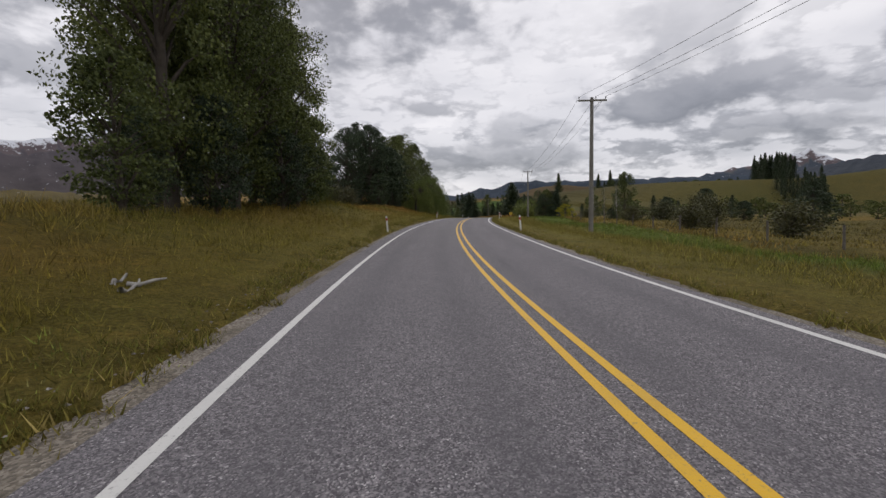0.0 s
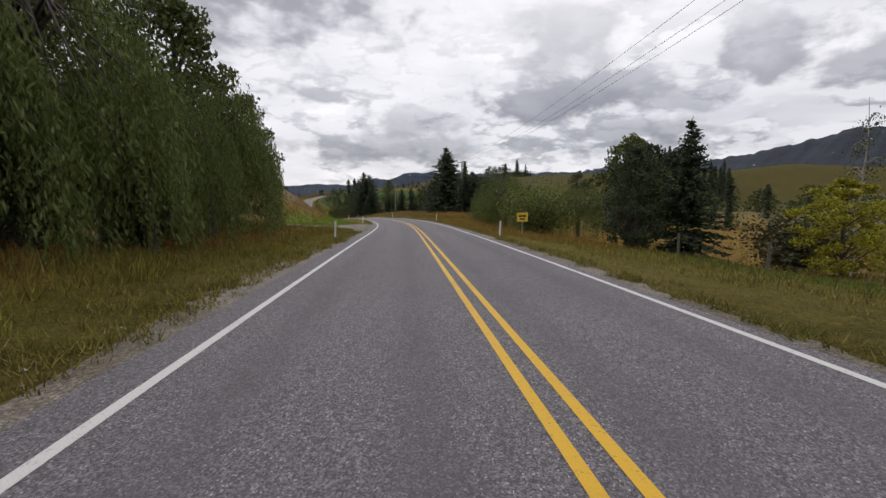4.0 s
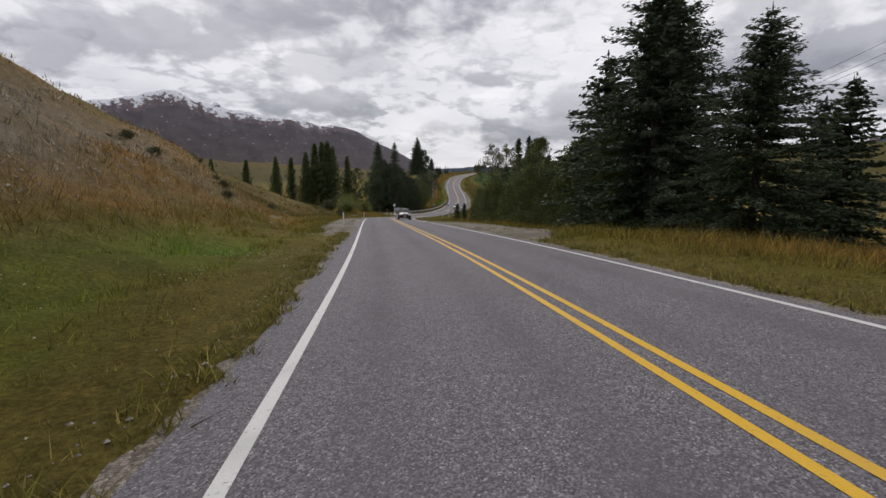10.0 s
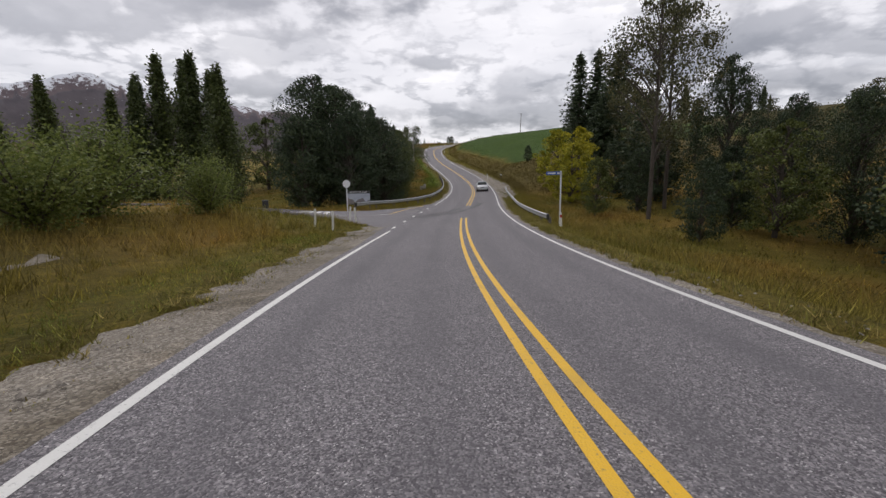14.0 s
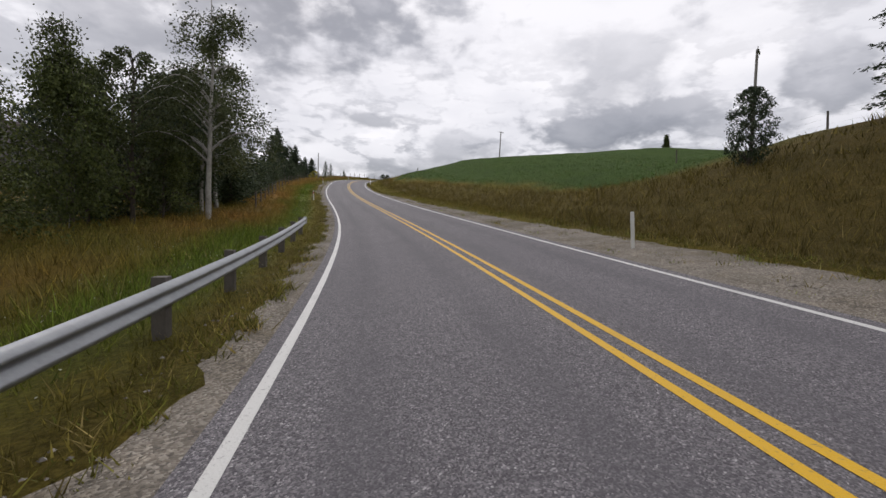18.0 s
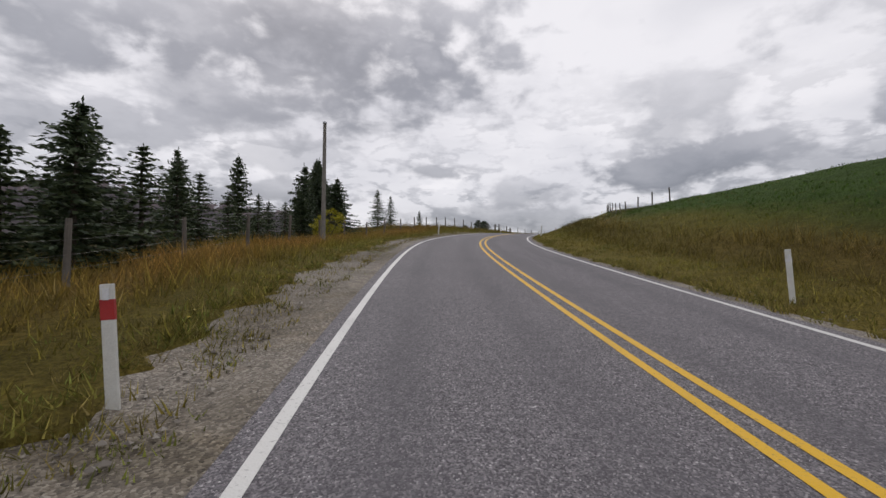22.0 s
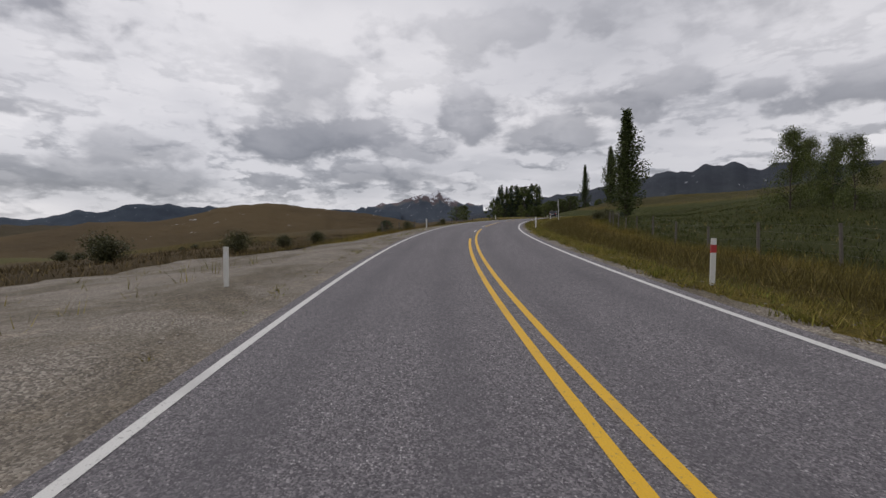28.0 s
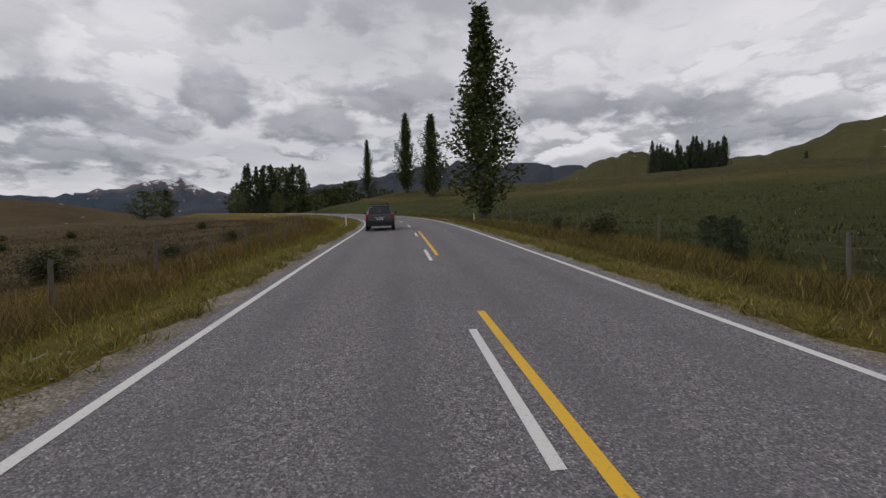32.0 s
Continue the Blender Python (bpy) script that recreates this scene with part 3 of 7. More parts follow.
def zone_colour(x, y, s, q):
    """The ground cover's own colour: mown green verge, dry tall grass, pasture, moor, the tan hill and its scree."""
    aq = np.abs(q)
    n = wave(x, y, (9.0, 0.35, 0.2), (23.0, 0.5, 1.4), (4.1, 0.25, 2.2))
    n = n * np.clip((200 - aq) / 120, 0, 1)
    col = np.tile(np.array(OLIVE), (len(x), 1))

    def blend(mask, c):
        mask = np.clip(mask, 0, 1)[:, None]
        return col * (1 - mask) + np.array(c) * mask

    col = blend(0.32 + 0.6 * n, DRY)
    col = blend(np.clip((8.5 - aq) / 3, 0, 1) * np.clip(0.25 + 0.9 * n, 0, 0.75), GREEN)
    col = blend(np.clip((5.9 - aq) / 1.2, 0, 1) * np.clip(0.6 + 0.8 * n, 0.2, 0.9), (0.190, 0.156, 0.041))
    between = lambda a, b, w=8.0: np.clip((s - a) / w, 0, 1) * np.clip((b - s) / w, 0, 1)
    left, right = q < 0, q > 0
    col = blend(between(132, 245) * left * np.clip((np.where(s < 165, 15, np.interp(s, (165, 185, 215, 245), (13.5, 12.5, 10.5, 9.5))) - aq) / 1.5, 0, 1) * np.clip((aq - 5.7) / 1.5 + 0.8 * n, 0, 1) * np.clip(0.8 + 0.6 * n, 0.3, 0.97), (0.135, 0.212, 0.028))
    col = blend(between(392, 478) * left * np.clip((9 - aq) / 1.5, 0, 1) * np.clip((aq - 4.9) / 0.8, 0, 1) * 0.85, (0.100, 0.155, 0.020))
    # mown paddock edge: pale stubble, a green strip, a dark ditch line, then golden rough grass
    col = blend(between(-30, 114) * right * np.clip((aq - 4.6) / 0.8, 0, 1) * np.clip((10.5 - aq + n) / 2, 0, 1) * 0.85, (0.182, 0.160, 0.040))
    col = blend(between(-30, 114) * right * np.clip((aq - 9 + n) / 1.5, 0, 1) * np.clip((15.5 - aq) / 1.0, 0, 1) * 0.9, (0.094, 0.138, 0.024))
    col = blend(between(-30, 114) * right * np.clip((aq - 15.2) / 0.5, 0, 1) * np.clip((18 - aq) / 1.0, 0, 1) * 0.9, (0.052, 0.050, 0.020))
    col = blend(between(-30, 114) * right * np.clip((aq - 17.5) / 2, 0, 1) * 0.7, (0.150, 0.118, 0.034))
    col = blend(between(8, 64) * left * np.clip((aq - 4.8) / 0.8, 0, 1) * np.clip((11.5 - aq + n) / 2, 0, 1) * 0.8, (0.185, 0.155, 0.036))
    col = blend(between(52, 122) * left * np.clip((aq - 8.5 - n) / 2, 0, 1) * np.clip(0.55 + 0.7 * n, 0, 0.9), RUST)
    col = blend(between(412, 534) * left * np.clip((aq - 6.2 - 0.6 * n) / 1.2, 0, 1) * np.clip((12.5 - aq) / 2, 0, 1) * np.clip(0.6 + 0.5 * n, 0.15, 0.9), RUST)
    col = blend(between(110, 160) * right * (aq > 5) * 0.8, DRY)
    col = blend(between(158, 312) * left * np.clip((aq - 10) / 1.5 + 0.3 * n, 0, 1), TAN)
    col = blend(between(150, 300) * left * np.clip((aq - 9.5) / 1.5, 0, 1) * np.clip(0.3 + 0.9 * wave(x, y, (15.0, 0.5, 0.9), (6.0, 0.3, 2.6)), 0, 0.85), RUST)
    col = blend(between(172, 268) * left * np.clip((aq - 12) / 3, 0, 1) * np.clip((24 - aq) / 5, 0, 1) * np.clip(0.55 + 1.2 * n, 0, 1), SCREE)
    col = blend(between(160, 228) * right * np.clip((aq - 5.5) / 2, 0, 1) * 0.8, TAN)
    col = blend(between(156, 236) * right * np.clip((aq - 7.0) / 1.5, 0, 1) * np.clip((14 - aq) / 3, 0, 1) * np.clip(0.6 + 0.5 * n, 0, 0.9), RUST)
    col = blend(between(372, 420, 10) * right * np.clip((aq - 5.5) / 1.5, 0, 1), (0.098, 0.078, 0.022))
    col = blend(between(412, 562, 8) * right * np.clip((aq - np.interp(s, (440, 485, 510), (13.5, 9.5, 9.5)) + 1.2 * n) / 1.5, 0, 1), FIELD)
    col = blend(between(372, 562, 14) * right * np.clip((aq - 5.5) / 1.5, 0, 1) * np.clip((np.interp(s, (440, 485, 510), (13.5, 9.5, 9.5)) - aq) / 1.5, 0, 1) * np.clip(0.85 + 0.25 * n, 0.6, 1), (0.108, 0.086, 0.024))
    col = blend(between(575, 990, 20) * left * np.clip((aq - 11) / 3, 0, 1), MOOR)
    col = blend(between(585, 990, 20) * right * np.clip((aq - 11) / 3, 0, 1) * np.clip((60 - aq) / 10, 0, 1), (0.052, 0.060, 0.019))
    col = blend(between(585, 990, 20) * right * np.clip((aq - 50) / 10, 0, 1), (0.064, 0.058, 0.022))
    col = blend(between(262, 324, 10) * left * np.clip((aq - 8) / 2, 0, 1) * np.clip(0.65 + 0.6 * n, 0, 1), (0.104, 0.090, 0.027))
    col = blend(between(514, 600, 14) * right * np.clip((aq - 5.3) / 1.2, 0, 1) * np.clip((30 - aq) / 8, 0, 1) * (0.55 + 0.5 * n), (0.072, 0.052, 0.020))
    col = blend(between(508, 600, 10) * right * np.clip((aq - 5.0) / 1.0, 0, 1) * np.clip((16 - aq) / 3, 0, 1) * np.clip(0.15 + 1.1 * wave(x, y, (7.0, 0.5, 0.7), (3.1, 0.3, 2.0)), 0, 0.85), (0.072, 0.088, 0.023))
    col = blend(between(520, 592, 14) * left * np.clip((aq - 6) / 1.5, 0, 1) * 0.75, (0.066, 0.058, 0.018))
    col = blend(between(-60, 120, 14) * right * np.clip((aq - 24) / 6, 0, 1) * 0.6, (0.084, 0.078, 0.026))
    col = blend(between(590, 990, 14) * right * np.clip((aq - 4.8) / 1.0, 0, 1) * np.clip((12 - aq) / 2, 0, 1) * 0.8, (0.088, 0.070, 0.024))
    col = blend(between(640, 990, 14) * left * np.clip((aq - 6.0) / 1.0, 0, 1) * np.clip((12 - aq) / 2, 0, 1) * 0.8, (0.110, 0.075, 0.028))
    # far out the cover is plain pasture and dry grass in broad patches
    out = np.clip((aq - 80) / 90, 0, 1)[:, None]
    wide = np.clip(0.5 + wave(x, y, (420.0, 0.4, 0.7), (900.0, 0.4, 2.1)), 0, 1)[:, None]
    dist = np.array((0.086, 0.082, 0.026)) * (1 - wide) + np.array((0.118, 0.096, 0.036)) * wide
    return col * (1 - out) + dist * out


def graded(lo, hi, step, reach):
    """Grid lines: even from lo to hi, then ever wider out to the horizon."""
    core = np.arange(lo, hi + 0.1, step)
    ring, d = [], step
    while sum(ring) < reach:
        d *= 1.16
        ring.append(d)
    outer = np.cumsum(ring)
    return np.concatenate([lo - outer[::-1], core, core[-1] + outer])


gx, gy = graded(-70, 300, 2.0, 4400), graded(-30, 760, 2.0, 4400)
GX, GY = (a.ravel() for a in np.meshgrid(gx, gy))
gs, gq = road_coords(GX, GY)
GZ = land(GX, GY, gs, gq)
ground = new("ground", mesh_of("ground", np.stack([GX, GY, GZ], 1), grid_faces(len(gy), len(gx)), TURF, True, zone_colour(GX, GY, gs, gq)))
tagged(ground, "rolling grassland with olive, dry and green turf", "ground", kind="structure")


def ribbon(name, s0, s1, qs, mat, up=0.0, step=1.0, grounded=False, zone=False, wob=0.0, seed=0, left_rim=None):
    """A strip along the road with its long edges at the offsets qs; left_rim: rows (s, q) for a first edge that varies."""
    ss = np.arange(s0, s1 + 0.01, step)
    S2, Q2 = (a.ravel() for a in np.meshgrid(ss, np.asarray(qs, float), indexing="ij"))
    if wob:
        rim = np.zeros(len(qs))
        rim[-1 if abs(qs[-1]) > abs(qs[0]) else 0] = 1
        Q2 = Q2 + np.tile(rim, len(ss)) * wob * np.sign(Q2) * (np.sin(S2 * 0.9 + seed) + np.sin(S2 * 2.3 + 2 * seed) * 0.7 + np.sin(S2 * 0.31) * 0.8)
    if left_rim:
        Q2 = np.where(Q2 == qs[0], np.interp(S2, *zip(*left_rim)), Q2)
    V = on_road(S2, Q2, 0.0)
    if grounded:
        V[:, 2] = land(V[:, 0], V[:, 1], S2, Q2)
    lift = np.tile(np.broadcast_to(np.asarray(up, float), (len(qs),)), len(ss))
    V[:, 2] += lift
    return mesh_of(name, V, grid_faces(len(ss), len(qs)), mat, True, zone_colour(V[:, 0], V[:, 1], S2, Q2) if zone else None, np.stack([Q2, S2], 1))


road = tagged(new("road", ribbon("road", -58, 955, np.linspace(-3.82, 3.55, 10), ASPHALT, left_rim=((240, -3.82), (250, -3.5), (322, -3.5), (328, -3.82), (358, -3.82), (364, -3.5), (560, -3.5), (955, -3.55)))), "two-lane grey chip-seal country road", "road", kind="structure")
EDGE, CENTRE = 3.25, 0.22


def line_part(name, s0, s1, q, w, mat, label=""):
    return part(name, ribbon(name, s0, s1, [q - w / 2, q + w / 2], mat, 0.005, min(1.0, (s1 - s0) / 2)), mat, road, label)


line_part("edge_line", -58, 328.4, -EDGE, 0.12, WHITE_LINE)
line_part("edge_line", 354, 955, -EDGE, 0.12, WHITE_LINE)
line_part("edge_line", -58, 955, EDGE, 0.12, WHITE_LINE)
for q in (-0.15, 0.15):
    for lo, hi in ((-58, 337.5), (352, 631.8 if q < 0 else 643.5)):
        line_part("centre_line", lo, hi, CENTRE + q, 0.11, YELLOW_LINE, "solid yellow no-passing line")
for lo, hi in ((647.4, 662.2), (667.0, 680.7), (686.8, 701.5), (708.0, 721.5)):
    line_part("centre_line", lo, hi, CENTRE + 0.13, 0.11, YELLOW_LINE, "solid yellow no-passing line")
for i in range(30):
    line_part("centre_dash", 637.8 + 9.85 * i, 641.7 + 9.85 * i, CENTRE - 0.14, 0.10, WHITE_LINE)

# gravel shoulders and turf verges, edges ragged
RIMS = []
TURF_EDGE = {"left": ((-58, 4.25), (24, 4.5), (38, 5.2), (80, 5.2), (110, 4.4), (152, 3.86), (225, 3.86), (240, 4.0), (330, 4.1), (400, 4.0), (452, 4.3), (545, 4.8), (584, 4.4), (662, 4.1), (690, 3.95), (955, 3.95)),
             "right": ((-58, 3.75), (90, 3.8), (112, 4.3), (150, 4.35), (170, 3.85), (330, 3.85), (362, 4.2), (455, 4.2), (480, 3.95), (600, 3.85), (640, 4.05), (680, 3.8), (955, 3.8))}
VERGES = {"left": ((-58, 121.5), (145.5, 248), (247.5, 327), (355, 452), (451, 540), (538, 586), (660, 955)), "right": ((-58, 239), (238.5, 284), (283, 364), (363, 454), (453, 955))}
PATCH_EDGE = {247.5: ((244, 4.5), (254, 6.2), (270, 6.9), (290, 5.9), (310, 4.9), (328, 4.9)), 451: ((448, 4.3), (460, 4.9), (492, 5.0), (520, 5.15), (541, 4.8)),
              238.5: ((238, 4.3), (246, 8.1), (262, 8.7), (274, 6.2), (285, 4.6)), 363: ((361, 4.3), (372, 6.3), (388, 6.5), (404, 5.7), (446, 4.7), (456, 4.2))}
for side, name in ((-1, "left"), (1, "right")):
    qs = [3.34, 3.66, 4.05, 4.5] if side > 0 else [3.62, 3.92, 4.3, 4.8]
    for lo, hi in ((-58, 955),) if side > 0 else ((-58, 121), (121, 245), (245, 333), (352, 955)):
        wide = 0.7 if side < 0 and lo < 0 else 0.0
        sh = new("shoulder_" + name, ribbon("shoulder", lo, hi, [side * (q + wide * k) for q, k in zip(qs if side > 0 or lo < 245 else (3.40, 3.64, 4.3, 4.8), (0, 0, 0.6, 1))], GRAVEL, [-0.05, -0.016, -0.025, -0.10], 0.6, False, False, 0.11, 1.0 + side))
        if side < 0:
            sh.data.flip_normals()
        tagged(sh, "ragged pale gravel road shoulder", "shoulder", kind="structure")

    # the turf strip next to it, its edge eaten into the gravel here and there
    qv = np.array([0.0, 0.12, 0.5, 1.2, 2.2, 3.4, 4.5])
    for lo, hi in VERGES[name]:
        turf = np.array(PATCH_EDGE.get(lo, TURF_EDGE[name]), float)
        ss = np.arange(lo, hi, 0.3)
        S2, Q2 = (a.ravel() for a in np.meshgrid(ss, qv, indexing="ij"))
        eat = 0.09 * np.sin(S2 * 1.3 + side) + 0.10 * np.sin(S2 * 2.9) + 0.12 * np.sin(S2 * 0.37 + 2) + 0.08 * np.sin(S2 * 6.1 + 1) + 0.06 * np.sin(S2 * 9.7)
        eat = eat * np.clip((np.interp(S2, turf[:, 0], turf[:, 1]) - 3.4) / 0.7, 0.25, 1.3 if lo in PATCH_EDGE else 2.0)
        Q2 = np.where(Q2 == 0.0, np.maximum(3.6, np.interp(S2, turf[:, 0], turf[:, 1]) - 0.45), np.interp(S2, turf[:, 0], turf[:, 1]) + Q2 + np.tile([0, 1.0, 0.7, 0, 0, 0, 0], len(ss)) * eat)
        RIMS.append((side, ss, Q2.reshape(-1, 7)[:, 1], 0.08 if lo in PATCH_EDGE else 0.0))
        V = on_road(S2, side * Q2)
        V[:, 2] = np.where(Q2 < 4.12, V[:, 2] - 0.02, np.maximum(land(V[:, 0], V[:, 1], S2, side * Q2), V[:, 2] - verge_drop(Q2))) + np.tile([-0.14, 0.018, 0.035, 0.03, 0.03, 0.03, -0.15], len(ss)) + (0.07 * np.tile([0, 0.9, 1, 1, 1, 1, 0], len(ss)) * np.clip((S2 - lo - 0.5) / 6, -0.2, 1) * np.clip((hi - 0.5 - S2) / 6, -0.2, 1) if lo in PATCH_EDGE else 0)
        F = grid_faces(len(ss), 7)
        verge = new("verge_" + name, mesh_of("verge", V, F if side > 0 else F[:, ::-1], TURF, True, zone_colour(V[:, 0], V[:, 1], S2, side * Q2)))
        tagged(verge, "uneven olive turf verge beside the gravel", "verge", kind="structure")

# ---------- far mountains ----------
MID = (60.0, 350.0)


def mountains(name, label, dist, ridge, low, high, snow_from, seed, deep=900.0, jag=0.10, mid=MID):
    """A range whose crest stands at the given bearings (deg, left positive) and heights (deg) as seen from the middle of the drive."""
    rng = np.random.RandomState(seed)
    ridge = sorted(ridge)
    az = np.arange(ridge[0][0], ridge[-1][0] + 1e-3, 0.22)
    el = np.interp(az, [r[0] for r in ridge], [r[1] for r in ridge])
    n = len(az)

    def octave(k, amp):
        x = np.linspace(0, k, n)
        i = np.minimum(x.astype(int), k - 1)
        f = x - i
        v = rng.uniform(-1, 1, k + 1)
        return amp * (v[i] + (v[i + 1] - v[i]) * f * f * (3 - 2 * f))

    span = abs(ridge[-1][0] - ridge[0][0])
    crest = el * (1 + octave(max(3, int(span / 2.2)), jag) + octave(max(6, int(span / 0.9)), jag * 0.6) + octave(max(8, int(span / 0.45)), jag * 0.35))
    rows = 14
    V, Z = [], []
    spurs = octave(max(8, int(span / 2.5)), 0.6) + octave(max(8, int(span / 1.0)), 0.4)
    patch = octave(max(8, int(span / 0.8)), 0.5) + octave(max(8, int(span / 0.4)), 0.4)
    for i in range(rows + 1):
        f = i / rows
        r = dist - deep * (1 - f)
        gully = np.roll(spurs, int(3 * math.sin(i * 0.9))) * (1 - f) * f * 0.9
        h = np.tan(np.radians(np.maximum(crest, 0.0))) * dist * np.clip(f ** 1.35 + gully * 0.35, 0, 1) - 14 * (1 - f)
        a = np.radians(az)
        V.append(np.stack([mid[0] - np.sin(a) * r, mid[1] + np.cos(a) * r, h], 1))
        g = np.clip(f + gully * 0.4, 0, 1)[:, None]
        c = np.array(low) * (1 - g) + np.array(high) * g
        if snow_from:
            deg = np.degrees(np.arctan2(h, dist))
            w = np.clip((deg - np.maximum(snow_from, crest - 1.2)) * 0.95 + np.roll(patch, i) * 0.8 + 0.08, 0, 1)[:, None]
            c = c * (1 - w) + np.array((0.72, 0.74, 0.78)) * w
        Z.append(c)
    V.append(V[-1] + np.array([0, 0, -60.0]) + np.stack([-np.sin(a) * 250, np.cos(a) * 250, 0 * a], 1))
    Z.append(Z[-1])
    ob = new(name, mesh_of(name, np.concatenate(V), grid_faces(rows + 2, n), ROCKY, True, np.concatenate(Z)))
    return tagged(ob, label, "mountain", kind="structure")


# rock colours lightened and blued to stand in for haze in the air
mountains("mountain_north", "high mountain range with patchy snow, tinted blue-grey for haze", 4100, [(62, 7.1), (56, 7.0), (52, 7.6), (46, 7.7), (42, 8.7), (38.6, 9.6), (36, 9.1), (33.5, 8.3), (30.7, 8.2), (27, 7.8), (22.9, 7.3), (18.5, 6.6), (13.2, 4.2), (9.7, 2.4), (6, 1.2)], (0.105, 0.088, 0.078), (0.118, 0.106, 0.118), 6.6, 5, 900, 0.025)
mountains("mountain_peak", "white snowy peak behind the near range", 4600, [(36, 5.5), (34.6, 7.8), (33.6, 8.9), (32.9, 8.2), (32.0, 8.2), (30.6, 7.6), (29, 5.5)], (0.10, 0.095, 0.105), (0.12, 0.12, 0.135), 6.4, 41, 300, 0.03)
# the blue of these three ranges is distance haze mixed into their colours
mountains("mountain_far", "distant mountain range with blue haze put into its colour", 4300, [(10, 2.0), (4, 2.5), (-1, 2.3), (-4.2, 3.2), (-8, 3.7), (-12.7, 4.0), (-16, 4.0), (-20, 4.0), (-26, 4.0), (-32, 3.9), (-36, 3.7)], (0.058, 0.070, 0.088), (0.062, 0.078, 0.10), 0, 9, 600, 0.06)
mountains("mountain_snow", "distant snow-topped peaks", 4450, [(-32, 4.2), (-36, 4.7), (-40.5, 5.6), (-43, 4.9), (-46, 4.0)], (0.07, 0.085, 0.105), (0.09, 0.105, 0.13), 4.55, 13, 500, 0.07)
mountains("mountain_east", "dark mountain range with blue haze tint in its colour", 1500, [(-36, 1.6), (-40.7, 2.9), (-48.1, 3.9), (-53.0, 5.2), (-58.2, 6.0), (-63.7, 6.6), (-68.8, 7.7), (-74.8, 8.3), (-80.0, 7.7), (-84.0, 8.0), (-88.0, 7.3), (-94.0, 6.2), (-103.9, 5.7)], (0.042, 0.047, 0.046), (0.060, 0.068, 0.082), 0, 17, 500, 0.04, (55.0, 625.0))
mountains("hill_south", "bare olive-green hill", 1000, [(-84, 4.8), (-89, 7.4), (-94.5, 9.1), (-98, 8.0), (-103, 7.2), (-107, 7.4), (-113, 9.4), (-120, 11.0), (-128, 11.4), (-138, 9.0)], (0.086, 0.080, 0.030), (0.080, 0.076, 0.032), 0, 21, 520, 0.03, (82.0, 640.0))
mountains("hill_dome", "low brown moorland dome", 800, [(6, 1.0), (0, 2.2), (-4, 3.2), (-9, 3.3), (-12.5, 3.9), (-16, 5.0), (-19, 5.5), (-23, 5.6), (-28, 5.0), (-34, 4.3), (-39, 3.4), (-44, 2.0), (-50, 0.8)], (0.088, 0.064, 0.034), (0.10, 0.072, 0.037), 0, 25, 420, 0.02, (50.0, 610.0))
mountains("hill_brown", "brown scrubby foothill", 1400, [(9, 0.6), (5, 1.6), (1, 2.1), (-3, 1.9), (-6, 1.2), (-9, 0.5)], (0.080, 0.066, 0.036), (0.075, 0.06, 0.036), 0, 29, 400, 0.05)
mountains("hill_west", "tan and olive farmland slope under the mountains", 1600, [(62, 3.4), (54, 3.2), (46, 3.0), (38, 2.9), (30, 2.5), (22, 2.3), (14, 1.9), (8, 1.0)], (0.090, 0.084, 0.032), (0.125, 0.098, 0.042), 0, 33, 700, 0.06)

# ---------- plants ----------


def quick_mesh(name, V, size, mat, zone=None):
    """A mesh of separate faces, size corners each, from a flat run of corners."""
    n = len(V)
    me = bpy.data.meshes.new(name)
    me.vertices.add(n)
    me.vertices.foreach_set("co", np.ascontiguousarray(V, np.float32).ravel())
    me.loops.add(n)
    me.loops.foreach_set("vertex_index", np.arange(n, dtype=np.int32))
    me.polygons.add(n // size)
    me.polygons.foreach_set("loop_start", np.arange(0, n, size, dtype=np.int32))
    me.materials.append(mat)
    if zone is not None:
        a = me.color_attributes.new("zone", "FLOAT_COLOR", "POINT")
        a.data.foreach_set("color", np.concatenate([zone, np.ones((n, 1))], 1).astype(np.float32).ravel())
    me.update(calc_edges=True)
    return me


def unit(v):
    return v / np.maximum(np.linalg.norm(v, axis=-1, keepdims=True), 1e-9)


def leaf_quads(rng, at, long, wide, along=None, spread=1.0):
    """Pointed leaves or sprays: at the places given, lying roughly along the directions given."""
    n = len(at)
    a = rng.normal(size=(n, 3)) * spread
    if along is not None:
        a = a + along
    a = unit(a)
    b = unit(np.cross(a, rng.normal(size=(n, 3))))
    L, W = (np.asarray(v) * rng.uniform(0.65, 1.35, n) for v in (long, wide))
    A, B = a * L[:, None] * 0.5, b * W[:, None] * 0.5
    return np.stack([at - A, at + B - A * 0.1, at + A, at - B - A * 0.1], 1).reshape(-1, 3)


def tube(path, radii, sides=7):
    path, radii = np.asarray(path, float), np.asarray(radii, float)
    d = unit(np.gradient(path, axis=0))
    u = unit(np.cross(d, np.array([0.31, 0.87, 0.13])))
    w = np.cross(d, u)
    an = np.linspace(0, 2 * np.pi, sides, endpoint=False)
    ring = (u[:, None] * np.cos(an)[None, :, None] + w[:, None] * np.sin(an)[None, :, None]) * radii[:, None, None]
    V = (path[:, None] + ring).reshape(-1, 3)
    i = np.arange((len(path) - 1) * sides)
    j = i // sides * sides + (i % sides + 1) % sides
    return V, np.stack([i, j, j + sides, i + sides], 1)


def joined_tubes(name, tubes, mat):
    V, F, k = [], [], 0
    for v, f in tubes:
        V.append(v), F.append(f + k)
        k += len(v)
    return mesh_of(name, np.concatenate(V), np.concatenate(F), mat, True)


